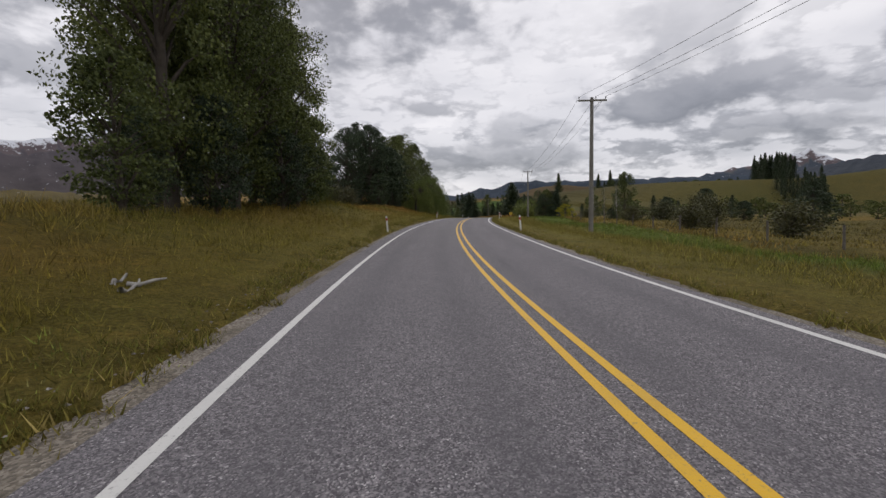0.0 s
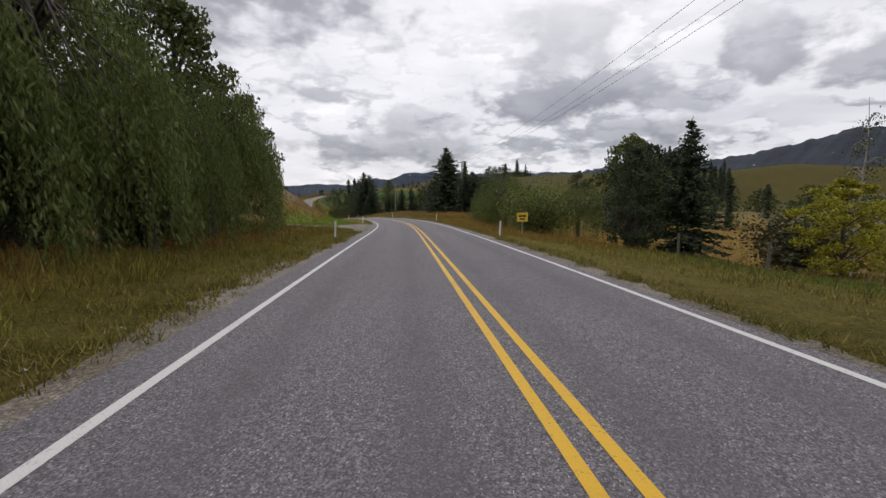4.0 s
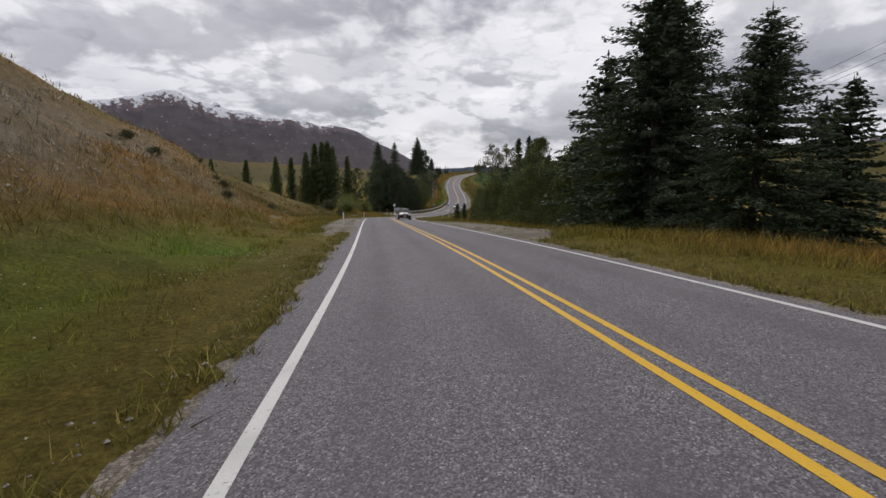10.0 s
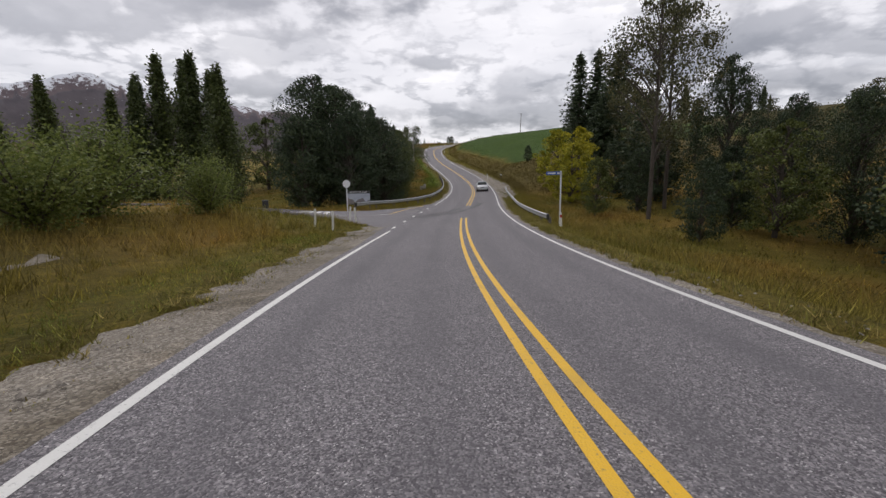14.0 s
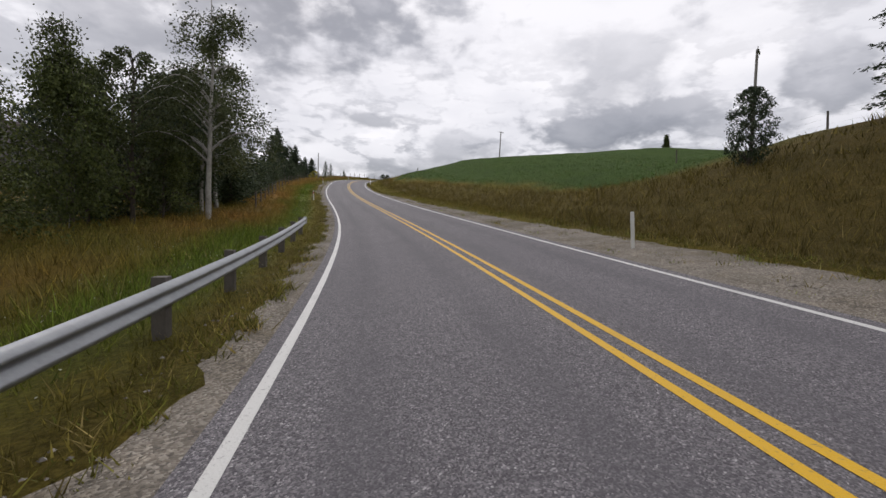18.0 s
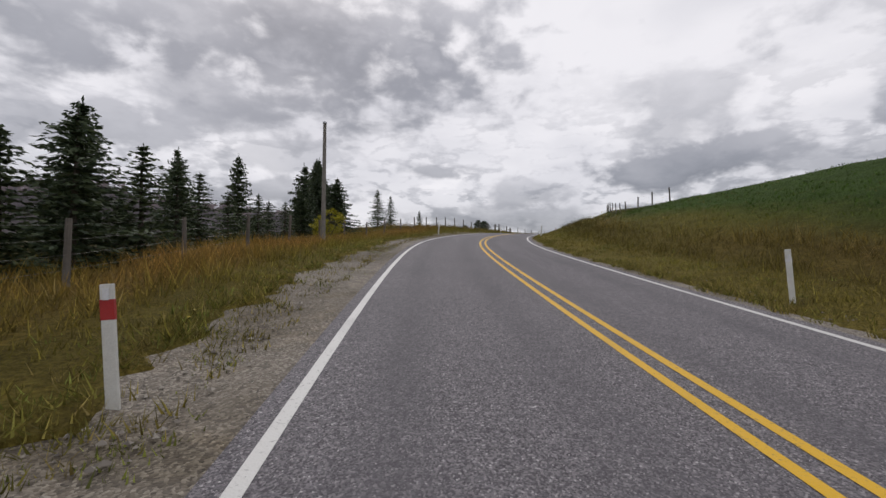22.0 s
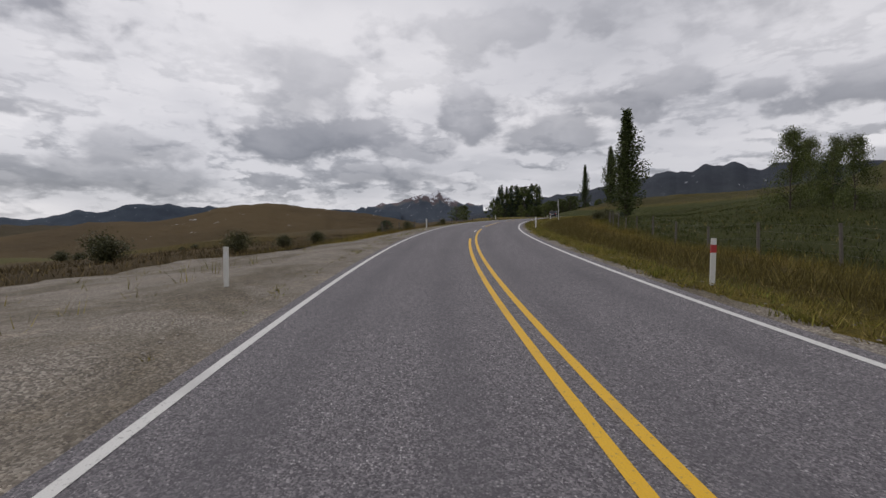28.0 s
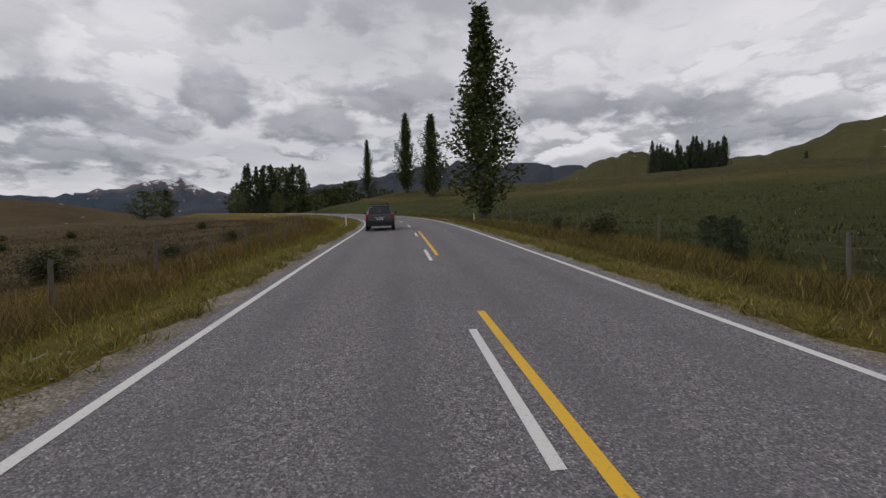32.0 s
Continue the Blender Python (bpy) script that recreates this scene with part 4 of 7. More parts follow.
def broad_tree(seed, h=12.0, w=8.0, bare=0.18, leaf=0.34, clumps=85, per=42, mats=None, cover=1.0, bark=None, girth=0.024):
    rng = np.random.RandomState(seed)
    root = thing("tree", "", "tree")
    top = h * 0.93
    trunk = np.stack([rng.normal(0, 0.06, 7).cumsum(), rng.normal(0, 0.06, 7).cumsum(), np.linspace(-0.3, top, 7)], 1)
    tubes = [tube(trunk, np.linspace(h * girth, h * 0.004, 7))]
    at, rad = [], []
    for _ in range(clumps):
        f = bare + (1 - bare) * rng.beta(1.3, 1.15)
        reach = w * 0.5 * (np.sin(np.pi * min(1, (f - bare) / (1 - bare) * 0.86 + 0.12)) ** 0.7) * rng.uniform(0.35, 1.08)
        an = rng.uniform(0, 6.283)
        c = np.array([np.cos(an) * reach, np.sin(an) * reach, f * h])
        at.append(c), rad.append(rng.uniform(0.05, 0.095) * h * 0.8 * (0.6 if f > 0.9 else 1))
        if rng.rand() < 0.4:
            z0 = max(bare * h * 0.8, c[2] - reach * 0.9)
            b = np.array([np.interp(z0, trunk[:, 2], trunk[:, 0]), np.interp(z0, trunk[:, 2], trunk[:, 1]), z0])
            pts = np.linspace(0, 1, 5)[:, None] * (c - b) + b + np.array([0, 0, 0.08 * h]) * np.sin(np.linspace(0, 1, 5) * 3.14)[:, None] * 0.4
            tubes.append(tube(pts, np.linspace(h * girth * 0.3, h * 0.0012, 5), 5))
    at, rad = np.array(at), np.array(rad)
    k = rng.randint(0, len(at), int(clumps * per * cover))
    off = unit(rng.normal(size=(len(k), 3))) * rng.uniform(0.25, 1.0, (len(k), 1)) ** 0.6
    P = at[k] + off * rad[k][:, None] * np.array([1.25, 1.25, 0.85])
    part("trunk", joined_tubes("trunk", tubes, bark or BARK), None, root)
    part("crown", quick_mesh("crown", leaf_quads(rng, P, leaf, leaf * 0.7), 4, mats), None, root)
    return root


def conifer(seed, h=12.0, w=5.0, mats=None, thin=1.0, low=0.04, ragged=0.3, gap=1.0, fine=1.0):
    rng = np.random.RandomState(seed)
    root = thing("tree", "", "tree")
    tubes = [tube(np.array([[0, 0, -0.3], [0.03, 0, h * 0.4], [-0.02, 0.03, h * 0.8], [0, 0, h]]), [h * 0.018, h * 0.013, h * 0.006, 0.012])]
    at, al, lo = [], [], []
    z = low * h
    while z < h * 0.985:
        f = z / h
        n = rng.randint(5, 9) if f < 0.9 else 4
        for k in range(n):
            an = 6.283 * (k + rng.uniform(-0.35, 0.35)) / n + z * 2.1
            L = w * 0.5 * ((1 - f) ** 0.78 + 0.03) * (1 - ragged * rng.rand()) * (0.75 + 0.25 * min(1, f / 0.15))
            d = np.array([np.cos(an), np.sin(an), 0])
            lift = rng.uniform(-0.12, 0.12) + (0.55 * f - 0.12)
            m = max(3, int(L / (h * 0.034 * fine) * thin))
            r = np.linspace(0.12, 1.0, m)
            P = np.array([0, 0, z]) + d * (r * L)[:, None] + np.array([0, 0, 1.0]) * (lift * r * L - 0.22 * L * r * r + 0.10 * L * r ** 4)[:, None]
            for side in (-1, 0, 1) if fine == 1 else (-1, -0.5, 0, 0.5, 1):
                s = np.array([-d[1], d[0], 0]) * side
                at.append(P + s * (0.28 * (1 - r * 0.75) * min(L, 1.6))[:, None] * rng.uniform(0.5, 1.1))
                al.append(np.tile(d * 0.9 + s * 0.8 + np.array([0, 0, -0.15]), (m, 1)))
                lo.append(np.full(m, h * 0.052 * fine ** 0.7) * (1.15 - 0.5 * r))
            if L > 0.9 and k % 4 == 0:
                tubes.append(tube(P[[0, m // 2, m - 1]], [h * 0.003, h * 0.002, 0.006], 4))
        z += h * rng.uniform(0.020, 0.034) * gap
    at, al, lo = np.concatenate(at), np.concatenate(al), np.concatenate(lo)
    tip = np.array([[0, 0, h * 0.97], [0, 0, h * 0.99], [0, 0, h * 1.01]])
    at, al, lo = np.concatenate([at, tip]), np.concatenate([al, np.tile([0, 0, 3.0], (3, 1))]), np.concatenate([lo, np.full(3, h * 0.04)])
    V = leaf_quads(rng, at + rng.normal(0, 0.006 * h, at.shape), lo, lo * (0.42 if fine == 1 else 0.27), al, 0.35)
    part("trunk", joined_tubes("trunk", tubes, BARK), None, root)
    part("crown", quick_mesh("crown", V, 4, mats), None, root)
    return root


def poplar(seed, h=24.0, w=4.2, mats=None):
    rng = np.random.RandomState(seed)
    root = thing("tree", "", "tree")
    tubes = [tube(np.array([[0, 0, -0.4], [0.1, 0, h * 0.3], [0, 0.1, h * 0.7], [0, 0, h * 0.97]]), [h * 0.017, h * 0.012, h * 0.006, 0.02])]
    at, al = [], []
    for k in range(270):
        f0 = rng.uniform(0.02, 0.87)
        an = rng.uniform(0, 6.283)
        rise = h * rng.uniform(0.10, 0.2)
        out = w * 0.5 * min(1.0, (f0 + 0.06) / 0.22) ** 0.6 * (1 - f0) ** 0.75 * 1.25 * rng.uniform(0.25, 1.0) * (1 + 0.3 * math.sin(3 * an + 9 * f0 + seed))
        r = np.linspace(0, 1, 34)
        d = np.array([np.cos(an), np.sin(an), 0])
        P = np.array([0, 0, f0 * h]) + d * (out * np.sqrt(r))[:, None] + np.array([0, 0, rise]) * r[:, None]
        P[:, 2] = np.minimum(P[:, 2], h * (1 - 0.02 * rng.rand()))
        P[:, :2] *= np.clip((1.03 - P[:, 2] / h) / 0.34, 0.06, 1)[:, None]
        if k % 3 == 0:
            tubes.append(tube(P[[0, 12, 33]], [0.06, 0.04, 0.01], 4))
        at.append(P + rng.normal(0, 0.26, P.shape))
        al.append(np.tile(d * 0.5 + np.array([0, 0, 0.6]), (34, 1)))
    at, al = np.concatenate(at), np.concatenate(al)
    part("trunk", joined_tubes("trunk", tubes, BARK), None, root)
    part("crown", quick_mesh("crown", leaf_quads(rng, at, 0.40, 0.27, al, 0.9), 4, mats), None, root)
    return root


def willow(seed, h=9.0, w=9.0, mats=None):
    rng = np.random.RandomState(seed)
    root = thing("tree", "", "tree")
    tubes = [tube(np.array([[0, 0, -0.3], [0.1, 0.05, h * 0.25], [0.0, 0.15, h * 0.6]]), [0.38, 0.3, 0.14])]
    at, al = [], []
    for k in range(760):
        an, rr = rng.uniform(0, 6.283), w * 0.5 * rng.uniform(0.1, 1.0) ** 0.5
        lobe = 1 + 0.16 * np.sin(an * 3 + seed) + 0.1 * np.sin(an * 7)
        z = h * (1 - 0.55 * (rr / (w * 0.5)) ** 2.2) * lobe * rng.uniform(0.93, 1.0)
        z = min(z, h * 1.06)
        drop = min(z - 0.25, rng.uniform(0.18, 0.62) * h)
        m = int(8 + drop * 6.5)
        r = np.linspace(0, 1, m)
        d = np.array([np.cos(an), np.sin(an), 0])
        P = d * (rr * lobe + 0.35 * np.sin(r * 2.2))[:, None] + np.array([0, 0, 1.0]) * (z - drop * r)[:, None]
        at.append(P + rng.normal(0, 0.07, P.shape)), al.append(np.tile([0, 0, -1.6], (m, 1)) + d * 0.3)
        if k % 9 == 0:
            tubes.append(tube(np.array([[0, 0.1, h * 0.35], d * rr * 0.55 + [0, 0, h * 0.75], d * rr * lobe + [0, 0, z]]), [0.11, 0.06, 0.015], 5))
    n = 6500
    an, rr = rng.uniform(0, 6.283, n), rng.uniform(0.0, 1.0, n) ** 0.5
    lobe = 1 + 0.16 * np.sin(an * 3 + seed) + 0.1 * np.sin(an * 7)
    z = h * (1 - 0.55 * rr ** 2.2) * lobe
    z = np.minimum(z, h * 1.04) * rng.uniform(0.55, 0.99, n) ** 0.5
    at.append(np.stack([np.cos(an) * rr * lobe * w * 0.5, np.sin(an) * rr * lobe * w * 0.5, z], 1) + rng.normal(0, 0.1, (n, 3)))
    al.append(np.tile([0, 0, -1.2], (n, 1)))
    at, al = np.concatenate(at), np.concatenate(al)
    part("trunk", joined_tubes("trunk", tubes, BARK), None, root)
    part("crown", quick_mesh("crown", leaf_quads(rng, at, 0.24, 0.06, al, 0.6), 4, mats), None, root)
    return root


def birch(seed, h=11.0, w=5.0, mats=None, leaves=4200, bark=None, leaf=0.16, low=0.24):
    rng = np.random.RandomState(seed)
    root = thing("tree", "", "tree")
    trunk = np.stack([rng.normal(0, 0.07, 7).cumsum(), rng.normal(0, 0.07, 7).cumsum(), np.linspace(-0.3, h * 0.97, 7)], 1)
    tubes = [tube(trunk, np.linspace(h * 0.012, 0.012, 7))]
    tips = []
    for k in range(34):
        z0 = h * rng.uniform(low, 0.9)
        b = np.array([np.interp(z0, trunk[:, 2], trunk[:, 0]), np.interp(z0, trunk[:, 2], trunk[:, 1]), z0])
        an = rng.uniform(0, 6.283)
        L = w * 0.5 * (1.1 - z0 / h * 0.75) * rng.uniform(0.6, 1.15)
        r = np.linspace(0, 1, 8)
        P = b + np.array([np.cos(an), np.sin(an), 0]) * (L * r)[:, None] + np.array([0, 0, 1.0]) * (L * (1.2 * r - 1.15 * r ** 2.4))[:, None]
        tubes.append(tube(P, np.linspace(h * 0.0042, 0.006, 8), 4))
        tips.append(P[2:])
    tips = np.concatenate(tips)
    k = rng.randint(0, len(tips), leaves)
    P = tips[k] + rng.normal(0, 0.26, (leaves, 3)) - np.array([0, 0, 1.0]) * rng.uniform(0, 0.9, (leaves, 1)) * 0.8
    part("trunk", joined_tubes("trunk", tubes, bark or PALE_BARK), None, root)
    part("crown", quick_mesh("crown", leaf_quads(rng, P, leaf, leaf * 0.65, np.tile([0, 0, -0.8], (leaves, 1))), 4, mats), None, root)
    return root


def shrub(seed, h=2.0, w=2.4, mats=None, n=1500, leaf=0.13):
    rng = np.random.RandomState(seed)
    root = thing("shrub", "", "shrub")
    tubes, at = [], []
    for k in range(22):
        an, lean = rng.uniform(0, 6.283), rng.uniform(0.1, 1.0)
        tip = np.array([np.cos(an) * w * 0.5 * lean, np.sin(an) * w * 0.5 * lean, h * (1 - 0.45 * lean ** 2) * rng.uniform(0.7, 1.05)])
        r = np.linspace(0, 1, 6)[:, None]
        P = tip * r * np.array([1, 1, 0]) + np.array([0, 0, 1.0]) * tip[2] * r ** 0.75
        P[0, 2] = -0.1
        tubes.append(tube(P, np.linspace(0.03, 0.006, 6), 4))
        at.append(P[1:])
    at = np.concatenate(at)
    k = rng.randint(0, len(at), n)
    P = at[k] + rng.normal(0, 0.10 * (h + w) * 0.5, (n, 3))
    P[:, 2] = np.maximum(P[:, 2], 0.05)
    part("stem", joined_tubes("stem", tubes, BARK), None, root)
    part("foliage", quick_mesh("foliage", leaf_quads(rng, P, leaf * 1.3, leaf), 4, mats), None, root)
    return root


KINDS = {
    "broad": (12.0, [lambda i=i: broad_tree(40 + i, 12, (8.5, 7.0, 9.5)[i], 0.06, 0.31, 120, 55, LEAF_BROAD) for i in range(3)], "full green broad-leaved tree"),
    "tall": (20.0, [lambda i=i: broad_tree(50 + i, 20, (8.5, 9.5)[i], 0.05, 0.21, 190, 150, LEAF_BROAD) for i in range(2)], "tall dark green poplar with spreading crown"),
    "open": (14.0, [lambda i=i: broad_tree(60 + i, 14, 7.0, 0.16, 0.22, 85, 110, LEAF_BIRCH, 0.8, None, 0.014) for i in range(2)], "airy tree with thin grey-green foliage"),
    "dark": (14.0, [lambda i=i: broad_tree(70 + i, 14, (10, 8.5)[i], 0.02, 0.34, 170, 58, LEAF_DARK) for i in range(2)], "dense dark evergreen tree reaching the ground"),
    "gum": (16.0, [lambda i=i: broad_tree(80 + i, 16, 8.0, 0.30, 0.20, 75, 130, LEAF_SCRUB, 0.8, None, 0.013) for i in range(2)], "tall gum tree with dull tufted crown"),
    "yellow": (8.0, [lambda i=i: broad_tree(90 + i, 8, 6.6, 0.05, 0.24, 110, 75, LEAF_YELLOW) for i in range(2)], "rounded tree turning yellow-green"),
    "fir": (12.0, [lambda i=i: conifer(100 + i, 12, (10.8, 9.8, 11.4)[i], LEAF_DARK, 1.7, 0.03, 0.42, 1.25) for i in range(3)], "dark green conifer with layered branches"),
    "nearfir": (12.0, [lambda i=i: conifer(105 + i, 12, (10.4, 11.2)[i], LEAF_DARK, 1.6, 0.03, 0.42, 0.9, 0.45) for i in range(2)], "dark green conifer with layered branches"),
    "young": (6.0, [lambda i=i: conifer(110 + i, 6, (5.0, 4.4, 5.4)[i], LEAF_FIR, 1.25, 0.04, 0.62, 1.75) for i in range(3)], "young fir tree in a plantation row"),
    "pine": (16.0, [lambda i=i: conifer(120 + i, 16, 10.5, LEAF_DARK, 0.9, 0.16, 0.55) for i in range(2)], "old ragged dark pine tree"),
    "cypress": (6.0, [lambda i=i: conifer(130 + i, 6, 3.6, LEAF_FIR, 1.2, 0.02, 0.15) for i in range(2)], "bushy blue-green cypress down to the grass"),
    "poplar": (24.0, [lambda i=i: poplar(140 + i, 24, (6.2, 5.2, 6.6)[i], LEAF_POPLAR) for i in range(3)], "tall columnar poplar in full leaf"),
    "willow": (9.0, [lambda i=i: willow(150 + i, 9, 9.5, LEAF_WILLOW) for i in range(2)], "weeping willow with hanging yellow-green strands"),
    "birch": (11.0, [lambda i=i: birch(160 + i, 11, 5.2, LEAF_BIRCH) for i in range(3)], "slender birch with white trunk and thin leaves"),
    "fullbirch": (13.0, [lambda: birch(166, 13, 7.4, LEAF_BIRCH, 13000, None, 0.13, 0.20)], "broad drooping birch with white trunk"),
    "sparse": (11.0, [lambda i=i: birch(165 + i, 11, 4.2, LEAF_BIRCH, 1500, None, 0.15, 0.14) for i in range(2)], "thin half-bare birch with few leaves"),
    "thicket": (8.0, [lambda i=i: birch(170 + i, 8, 5.4, LEAF_BROAD, 11000, BARK, 0.14, 0.04) for i in range(2)], "dark scrubby thicket tree leafy to the ground"),
    "bigdark": (17.0, [lambda i=i: broad_tree(75 + i, 17, 11.5, 0.02, 0.23, 300, 85, LEAF_DARK) for i in range(2)], "large dense dark evergreen reaching the ground"),
    "farfir": (12.0, [lambda i=i: conifer(200 + i, 12, (7.5, 6.6)[i], LEAF_DARK, 0.35) for i in range(2)], "dark green conifer with layered branches"),
    "farbroad": (12.0, [lambda i=i: broad_tree(210 + i, 12, 9, 0.05, 0.7, 60, 22, LEAF_BROAD) for i in range(2)], "full green broad-leaved tree"),
    "bush": (2.0, [lambda i=i: shrub(180 + i, 2, 2.6, LEAF_SCRUB, 3600, 0.085) for i in range(3)], "scrubby olive-brown bush on rough grass"),
    "greenbush": (2.0, [lambda i=i: shrub(190 + i, 2, 3.0, LEAF_WILLOW, 9000, 0.05) for i in range(2)], "leafy bright green bush"),
}
grown, planted = {}, 0


def plant(kind, s, q, h, wide=1.0, label="", group=""):
    """Sets a tree of that kind and height on the ground beside the road."""
    global planted
    planted += 1
    base, makers, text = KINDS[kind]
    i = planted * 7 % len(makers)
    x, y, z = spot(s, q, -0.05)
    k = h / base
    m = pose(x, y, z, 0, 0, (planted * 137) % 360) @ Matrix.Diagonal((k * wide, k * wide, k, 1))
    if (kind, i) in grown:
        ob = copy_thing(grown[kind, i], m @ Matrix.Diagonal((*(1 / v for v in grown[kind, i].scale), 1)))
    else:
        ob = grown[kind, i] = makers[i]()
        ob.matrix_basis = m
    tagged(ob, label or text, "shrub" if "bush" in kind else "tree", group)
    return ob


# trees along the drive: kind, s, q, height, width
for row in (
    ("tall", 24, -15, 21, 0.8), ("dark", 25, -13, 6.5, 0.8), ("dark", 21, -14.5, 5, 0.9), ("dark", 33, -12.5, 6), ("dark", 39, -14, 6), ("tall", 31, -15, 22, 0.85), ("tall", 38, -15.5, 20, 0.9), ("tall", 28, -18, 19, 0.9), ("tall", 35, -20, 18, 0.9), ("broad", 17, -12.5, 6), ("broad", 36, -12.5, 7.5),
    ("tall", 46, -17, 18, 0.85), ("tall", 42, -19, 19, 0.9), ("dark", 44, -14.5, 6), ("broad", 52, -18, 11, 0.9), ("tall", 56, -21, 12.5, 0.9), ("dark", 46, -18, 5.5), ("dark", 53, -17, 4.6, 1.1), ("greenbush", 44, -13.5, 2.6), ("bush", 50, -14, 2.2, 1.3), ("bush", 57, -14.5, 2.4, 1.3), ("dark", 60, -19, 5.2, 1.2),
    ("dark", 64, -23, 5.5, 1.2), ("dark", 69, -24, 6.5, 1.2), ("bigdark", 75, -25, 9.5, 0.9), ("bigdark", 75, -20.5, 13, 0.8), ("bigdark", 79, -17.5, 14.2, 0.85), ("bigdark", 83, -21, 15.5, 0.8), ("dark", 82, -15.5, 11.5), ("dark", 88, -17, 13), ("dark", 73, -14.5, 5.5), ("dark", 80, -14, 5),
    ("tall", 93, -19, 16, 0.95), ("tall", 99, -18, 17.5), ("tall", 106, -18, 19, 0.95), ("tall", 113, -17, 18.5, 0.9), ("broad", 120, -16, 16, 0.85), ("broad", 128, -16, 12), ("dark", 104, -15, 8), ("dark", 112, -15, 8),
    ("willow", 91, -12, 6.6, 0.9), ("willow", 100, -12.5, 9.2), ("willow", 109, -12.5, 8, 0.85), ("willow", 117, -13, 9.5, 0.85), ("willow", 126, -14.5, 9.5, 0.8)):
    plant(*row)
for row in (
    ("broad", 120, 16, 8.5), ("sparse", 112, 26, 11, 0.8), ("sparse", 104, 27, 9.2, 0.8), ("dark", 97, 27, 2.8, 1.4), ("broad", 100, 29, 3, 1.5), ("sparse", 97, 28, 8.4, 0.8), ("broad", 103, 31, 11.2, 0.75), ("broad", 90, 31, 2.8, 1.6), ("dark", 117, 15, 7.2, 0.8), ("dark", 121, 18, 8.5, 0.8), ("fir", 116, 18, 9, 0.8), ("yellow", 106, 19, 4.4, 1.2), ("dark", 84, 36, 2.4, 1.8), ("dark", 76, 42, 3, 1.7), ("dark", 66, 46, 4.6, 1.8), ("dark", 80, 54, 7), ("dark", 95, 44, 7), ("dark", 105, 40, 6.5), ("dark", 60, 56, 7), ("bush", 74, 30, 3, 1.4), ("bush", 88, 21, 1.8, 1.5), ("bush", 70, 24, 2.2, 1.5), ("bush", 110, 20, 3.2, 1.4), ("fir", 182, 15, 13),
    ("greenbush", 126, 11, 4.6, 1.2), ("greenbush", 132, 12, 4.0), ("bush", 52, 27, 3, 1.3), ("bush", 62, 30, 3.4), ("bush", 34, 24, 2.6, 1.5), ("bush", 45, 22, 2.2, 1.6), ("open", 52, 48, 9, 0.6),
    ("fir", 176, 13, 12.7, 1.15), ("fir", 181, 16, 10), ("fir", 169, 14.5, 7, 1.2), ("fir", 172, 17, 8, 1.2), ("open", 181, 25, 10.5), ("gum", 184, 29, 11), ("fir", 186, 14, 8, 1.1),
    ("willow", 144.5, 13.2, 6.8, 1.0), ("willow", 148, 13.5, 5.2, 1.1), ("willow", 154, 14, 4.4, 1.1), ("willow", 140, 21, 6), ("dark", 171, 17, 7, 1.2), ("dark", 166, 17.5, 6.5, 1.1), ("dark", 177, 20, 8), ("dark", 184, 19, 8), ("open", 150, 26, 9.0), ("broad", 158, 22, 5.5), ("broad", 163, 19, 5)):
    plant(*row)
for row in (
    ("nearfir", 248, 15, 16.5, 1.1), ("nearfir", 251, 18, 16.2, 1.2), ("nearfir", 240, 15, 10.2, 1.15), ("fir", 235.2, 19, 7.2, 0.9), ("fir", 256, 16, 14), ("fir", 241, 21, 8.2), ("fir", 234, 23, 9.6), ("fir", 229, 25, 8.0), ("fir", 222, 21, 8.6),
    ("fir", 220, 23, 7.4), ("broad", 216, 22, 8.8, 0.7), ("fir", 210, 21, 8, 1.25), ("fir", 205, 22, 8.4, 1.3), ("fir", 199, 22, 9, 1.25), ("fir", 194, 19, 8, 1.3), ("fir", 190, 17.5, 7.6, 1.3), ("fir", 246, 25, 9), ("fir", 226, 30, 10), ("fir", 213, 29, 9), ("fir", 203, 28, 9.5)):
    plant(*row)
rng = np.random.RandomState(4)
for i in range(26):
    plant("thicket", 250 + i * 1.55 + rng.uniform(-0.6, 0.6), 12.5 + rng.uniform(-0.8, 3.0) + i * 0.05, rng.uniform(4.2, 7.6), 1.0)
for row in (("tall", 333, 45, 23, 0.85), ("fir", 287, 18, 8.5), ("fir", 292, 22, 8), ("tall", 268, 15, 9.5, 0.9), ("broad", 264, 18, 9.5), ("broad", 259, 20, 8), ("fir", 300, 19, 11), ("fir", 282, 22, 10), ("fir", 291, 24, 12), ("broad", 276, 18, 9)):
    plant(*row)
